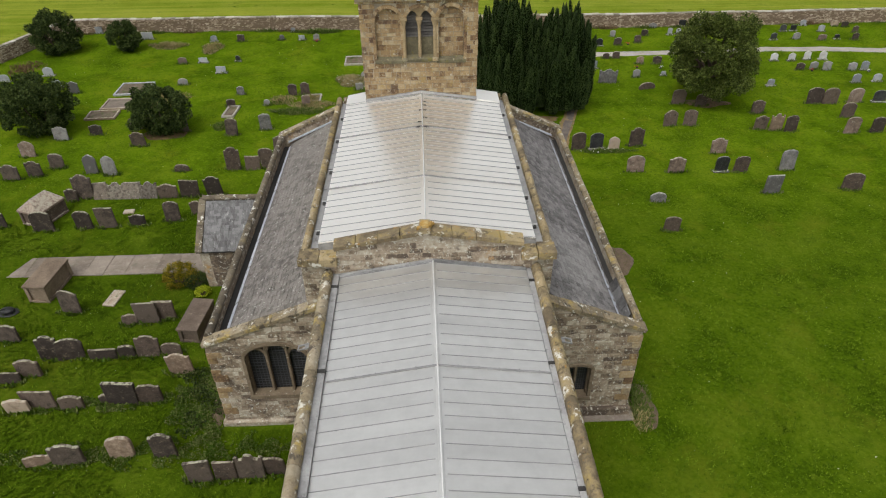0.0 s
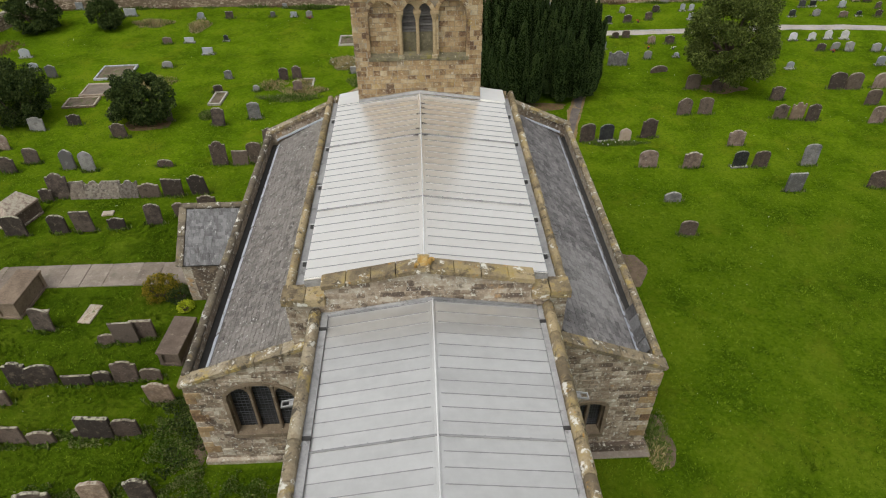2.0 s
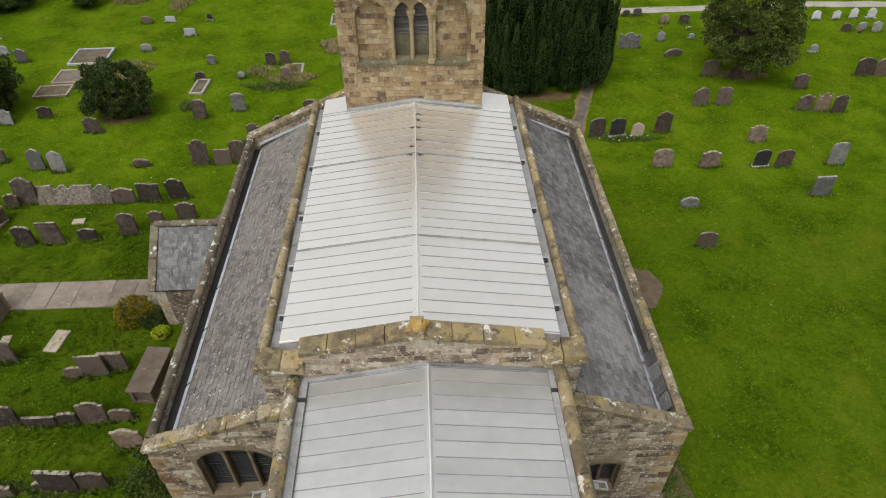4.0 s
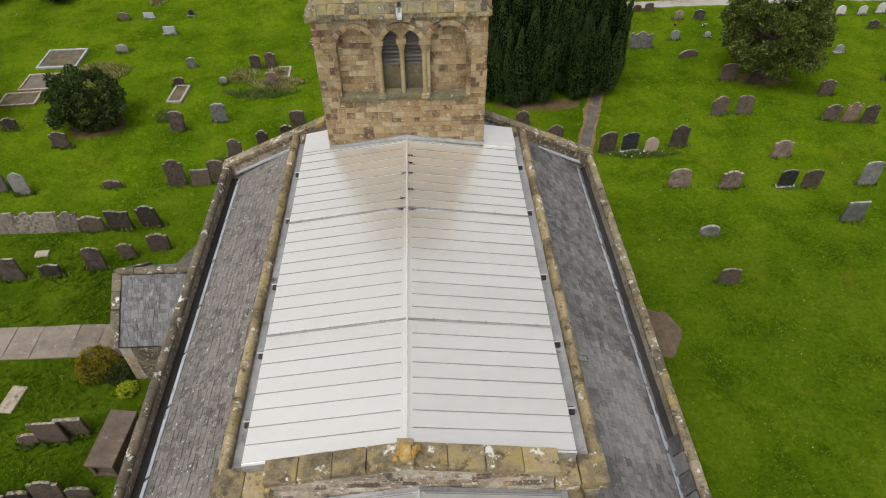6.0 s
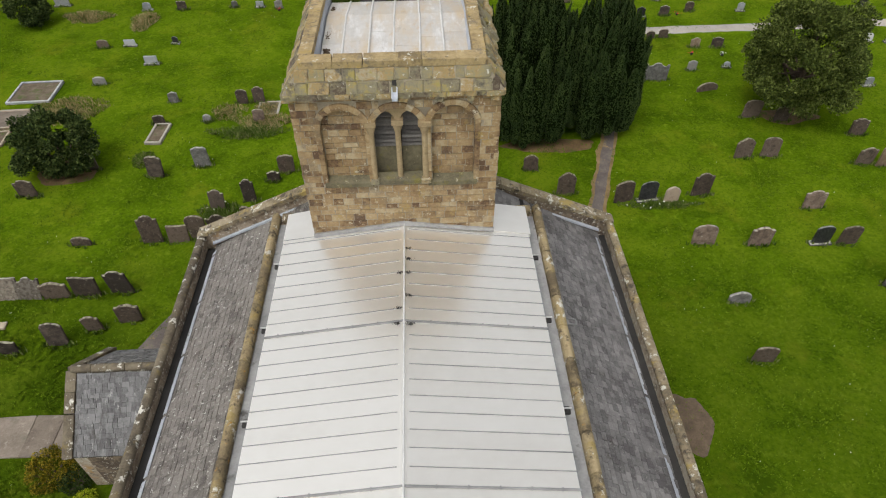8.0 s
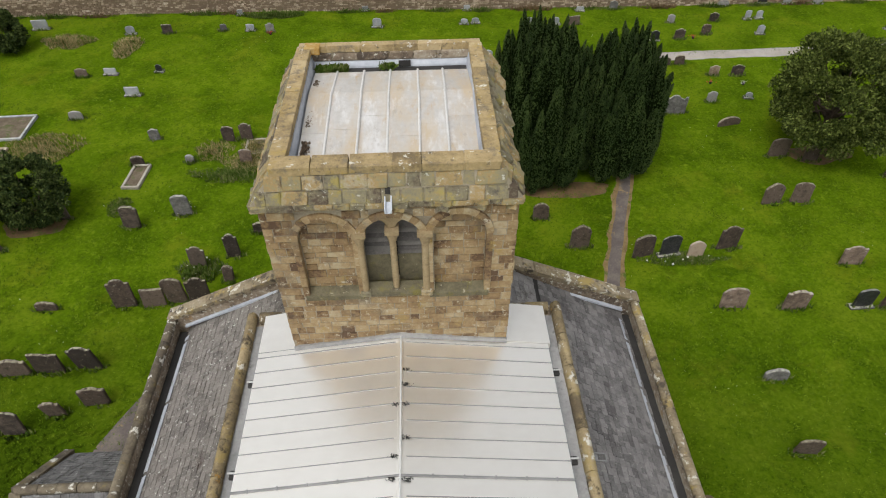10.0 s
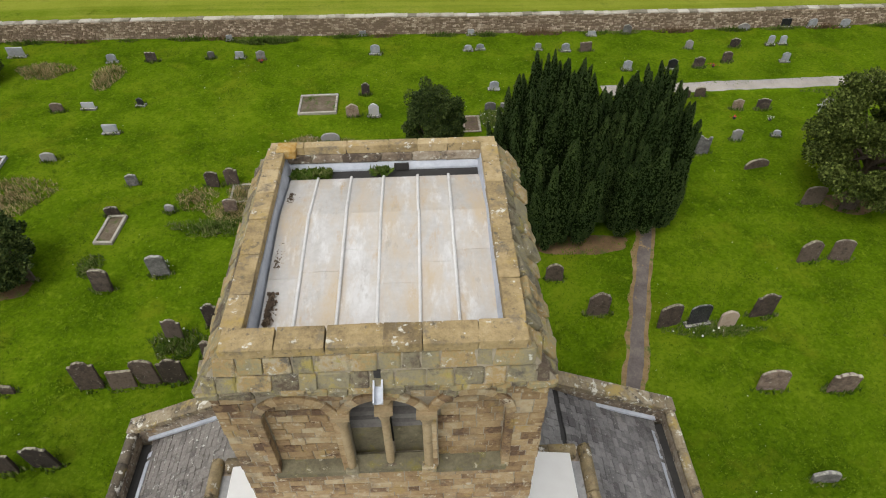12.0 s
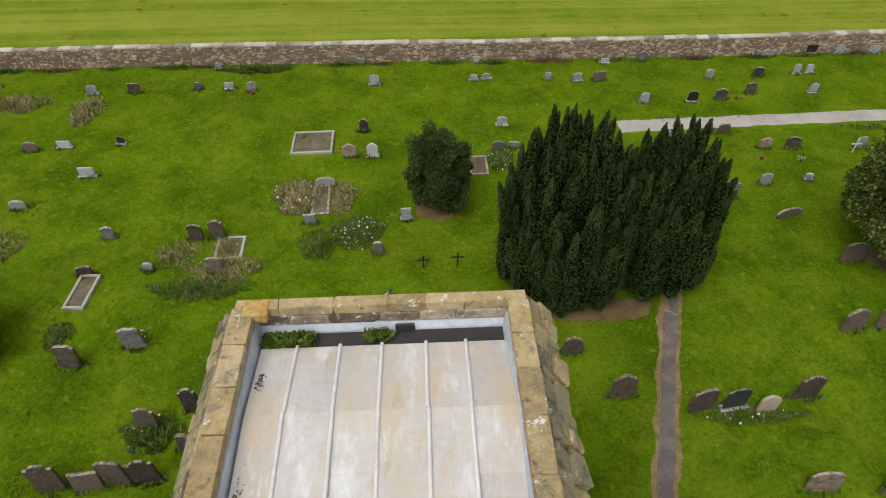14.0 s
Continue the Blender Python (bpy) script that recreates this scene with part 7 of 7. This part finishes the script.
growth(-0.9, 44.5, 0.35, 0.8, 160, 0.4, M_WEED, 67, "white flowering weeds", 50)
growth(28.0, 57.0, 3.5, 0.4, 500, 0.3, M_WEED, 68, "rough grass along the path")
growth(-14.4, 43.2, 0.6, 0.8, 420, 0.35, M_WEED, 69, "weeds over a kerbed grave")
for k in range(26):
    xx = -34 + k * 3.6 + rng.uniform(-1, 1)
    growth(xx, wall_y(xx) - 0.55, rng.uniform(0.8, 1.9), 0.28, 170, rng.uniform(0.25, 0.55), M_WEED if k % 3 else M_LITTER, 100 + k, "rough growth at the foot of the boundary wall")


def iron_cross(x, y, h, material, label):
    bm = bmesh.new()
    box(bm, -0.03, 0.03, -0.02, 0.02, -0.1, h)
    box(bm, -0.24, 0.24, -0.021, 0.021, h * 0.66, h * 0.66 + 0.06)
    for px, pz in ((-0.26, h * 0.69), (0.26, h * 0.69), (0, h + 0.02)):
        bmesh.ops.create_icosphere(bm, subdivisions=1, radius=0.05, matrix=pose(px, 0, pz))
    ob = new("grave_cross", mesh_of("grave_cross", bm, material))
    ob.matrix_basis = pose(x, y, rise(x, y), 0, 2, 3)
    WORLD_OF[ob] = ob.matrix_basis.copy()
    tagged(ob, label, "cross")


iron_cross(0.6, 46.6, 0.75, M_IRON, "small dark iron grave cross in the grass")
iron_cross(2.15, 46.7, 0.8, M_IRON, "small dark iron grave cross in the grass")
iron_cross(24.55, 54.6, 0.8, WHITE, "white painted wooden grave cross")


def posy(x, y, material, label, n=26, size=0.06):
    t = thing("flower_posy", x, y, rise(x, y), label, "flowers")
    r = random.Random(int(x * 17 + y))
    leaf_cloud("petals", material, t, [(x + r.gauss(0, 0.12), y + r.gauss(0, 0.1), rise(x, y) + 0.12 + 0.12 * r.random()) for _ in range(n)], size, seed=3)
    bm = bmesh.new()
    bmesh.ops.create_cone(bm, cap_ends=True, segments=10, radius1=0.07, radius2=0.1, depth=0.16, matrix=pose(x, y, rise(x, y) + 0.07))
    part("vase", bm, M_DARK, t)


posy(21.3, 53.9, M_FLOWER, "white and mauve flowers at a headstone")
posy(19.3, 54.2, M_RED, "red flowers at a headstone")
posy(-9.75, 61.9, M_RED, "small red flowers at a headstone")
posy(20.2, 60.4, M_RED, "wreath of dark red flowers")
posy(39.0, 52.2, M_FLOWER, "white flowers in a vase on a grave")
posy(34.2, 52.6, M_RED, "red flowers on a grave")


def barrow():
    """An upturned dark garden barrow lying on the grass."""
    x, y = -19.4, 23.2
    t = thing("garden_barrow", x, y, rise(x, y), "dark garden mower resting on the grass", "garden tool")
    bm = bmesh.new()
    bmesh.ops.create_uvsphere(bm, u_segments=14, v_segments=8, radius=0.3, matrix=pose(x, y, rise(x, y) + 0.16) @ Matrix.Diagonal((1.15, 0.8, 0.5, 1)))
    part("hood", bm, M_IRON, t)
    bm = bmesh.new()
    limb(bm, (x, y, rise(x, y) + 0.25), (x - 0.25, y - 0.7, rise(x, y) + 0.7), 0.02, 0.02)
    part("handle", bm, M_IRON, t)
    bm = bmesh.new()
    bmesh.ops.create_uvsphere(bm, u_segments=12, v_segments=6, radius=0.5, matrix=pose(x, y, rise(x, y) + 0.04) @ Matrix.Diagonal((1, 0.7, 0.12, 1)))
    part("deck", bm, M_IRON, t)


barrow()


def gutter_growth():
    """Moss and grass that has taken hold in the tower's roof gutter."""
    r = random.Random(77)
    t = thing("gutter_growth", -1.3, 32.2, 13.3, "grass and moss growing in the tower roof gutter", "plants", kind="stuff")
    pts = [(r.uniform(-1.6, -0.85), r.uniform(32.44, 32.66), 13.36 + 0.14 * r.random()) for _ in range(500)]
    pts += [(r.gauss(0.1, 0.1), r.uniform(32.5, 32.66), 13.4 + 0.1 * r.random()) for _ in range(120)]
    leaf_cloud("blade", M_WEED, t, pts, 0.07, "", 0.5, 2.0, 8)
    pts = [(-1.55 + abs(r.gauss(0, 0.06)), r.uniform(28.5, 32.0), 13.46 + 0.04 * r.random()) for _ in range(900) if True]
    pts = [p for p in pts if noise.noise((p[1] * 1.7, 0, 3)) > -0.1]
    leaf_cloud("moss", M_SOIL, t, pts, 0.06, "", 0.1, 1.0, 9)


gutter_growth()


def ridge_debris():
    """Dark moss caught along the ridge of the nave."""
    r = random.Random(91)
    t = thing("roof_moss", RX, 25.2, 8.9, "dark clumps of moss caught along the ridge", "moss", kind="stuff")
    pts = []
    for cx, cy in ((0.02, 24.42), (0.34, 24.38), (0.3, 26.1), (0.33, 26.6), (0.1, 26.1), (0.32, 25.3), (0.08, 24.9), (0.31, 27.0)):
        for k in range(40):
            px = cx + r.gauss(0, 0.05)
            pts.append((px, cy + r.gauss(0, 0.025), 8.92 - abs(px - RX) * 0.14 + 0.015 * r.random()))
    leaf_cloud("moss", M_DARK, t, pts, 0.035, "", 0.1, 1.0, 12)


ridge_debris()
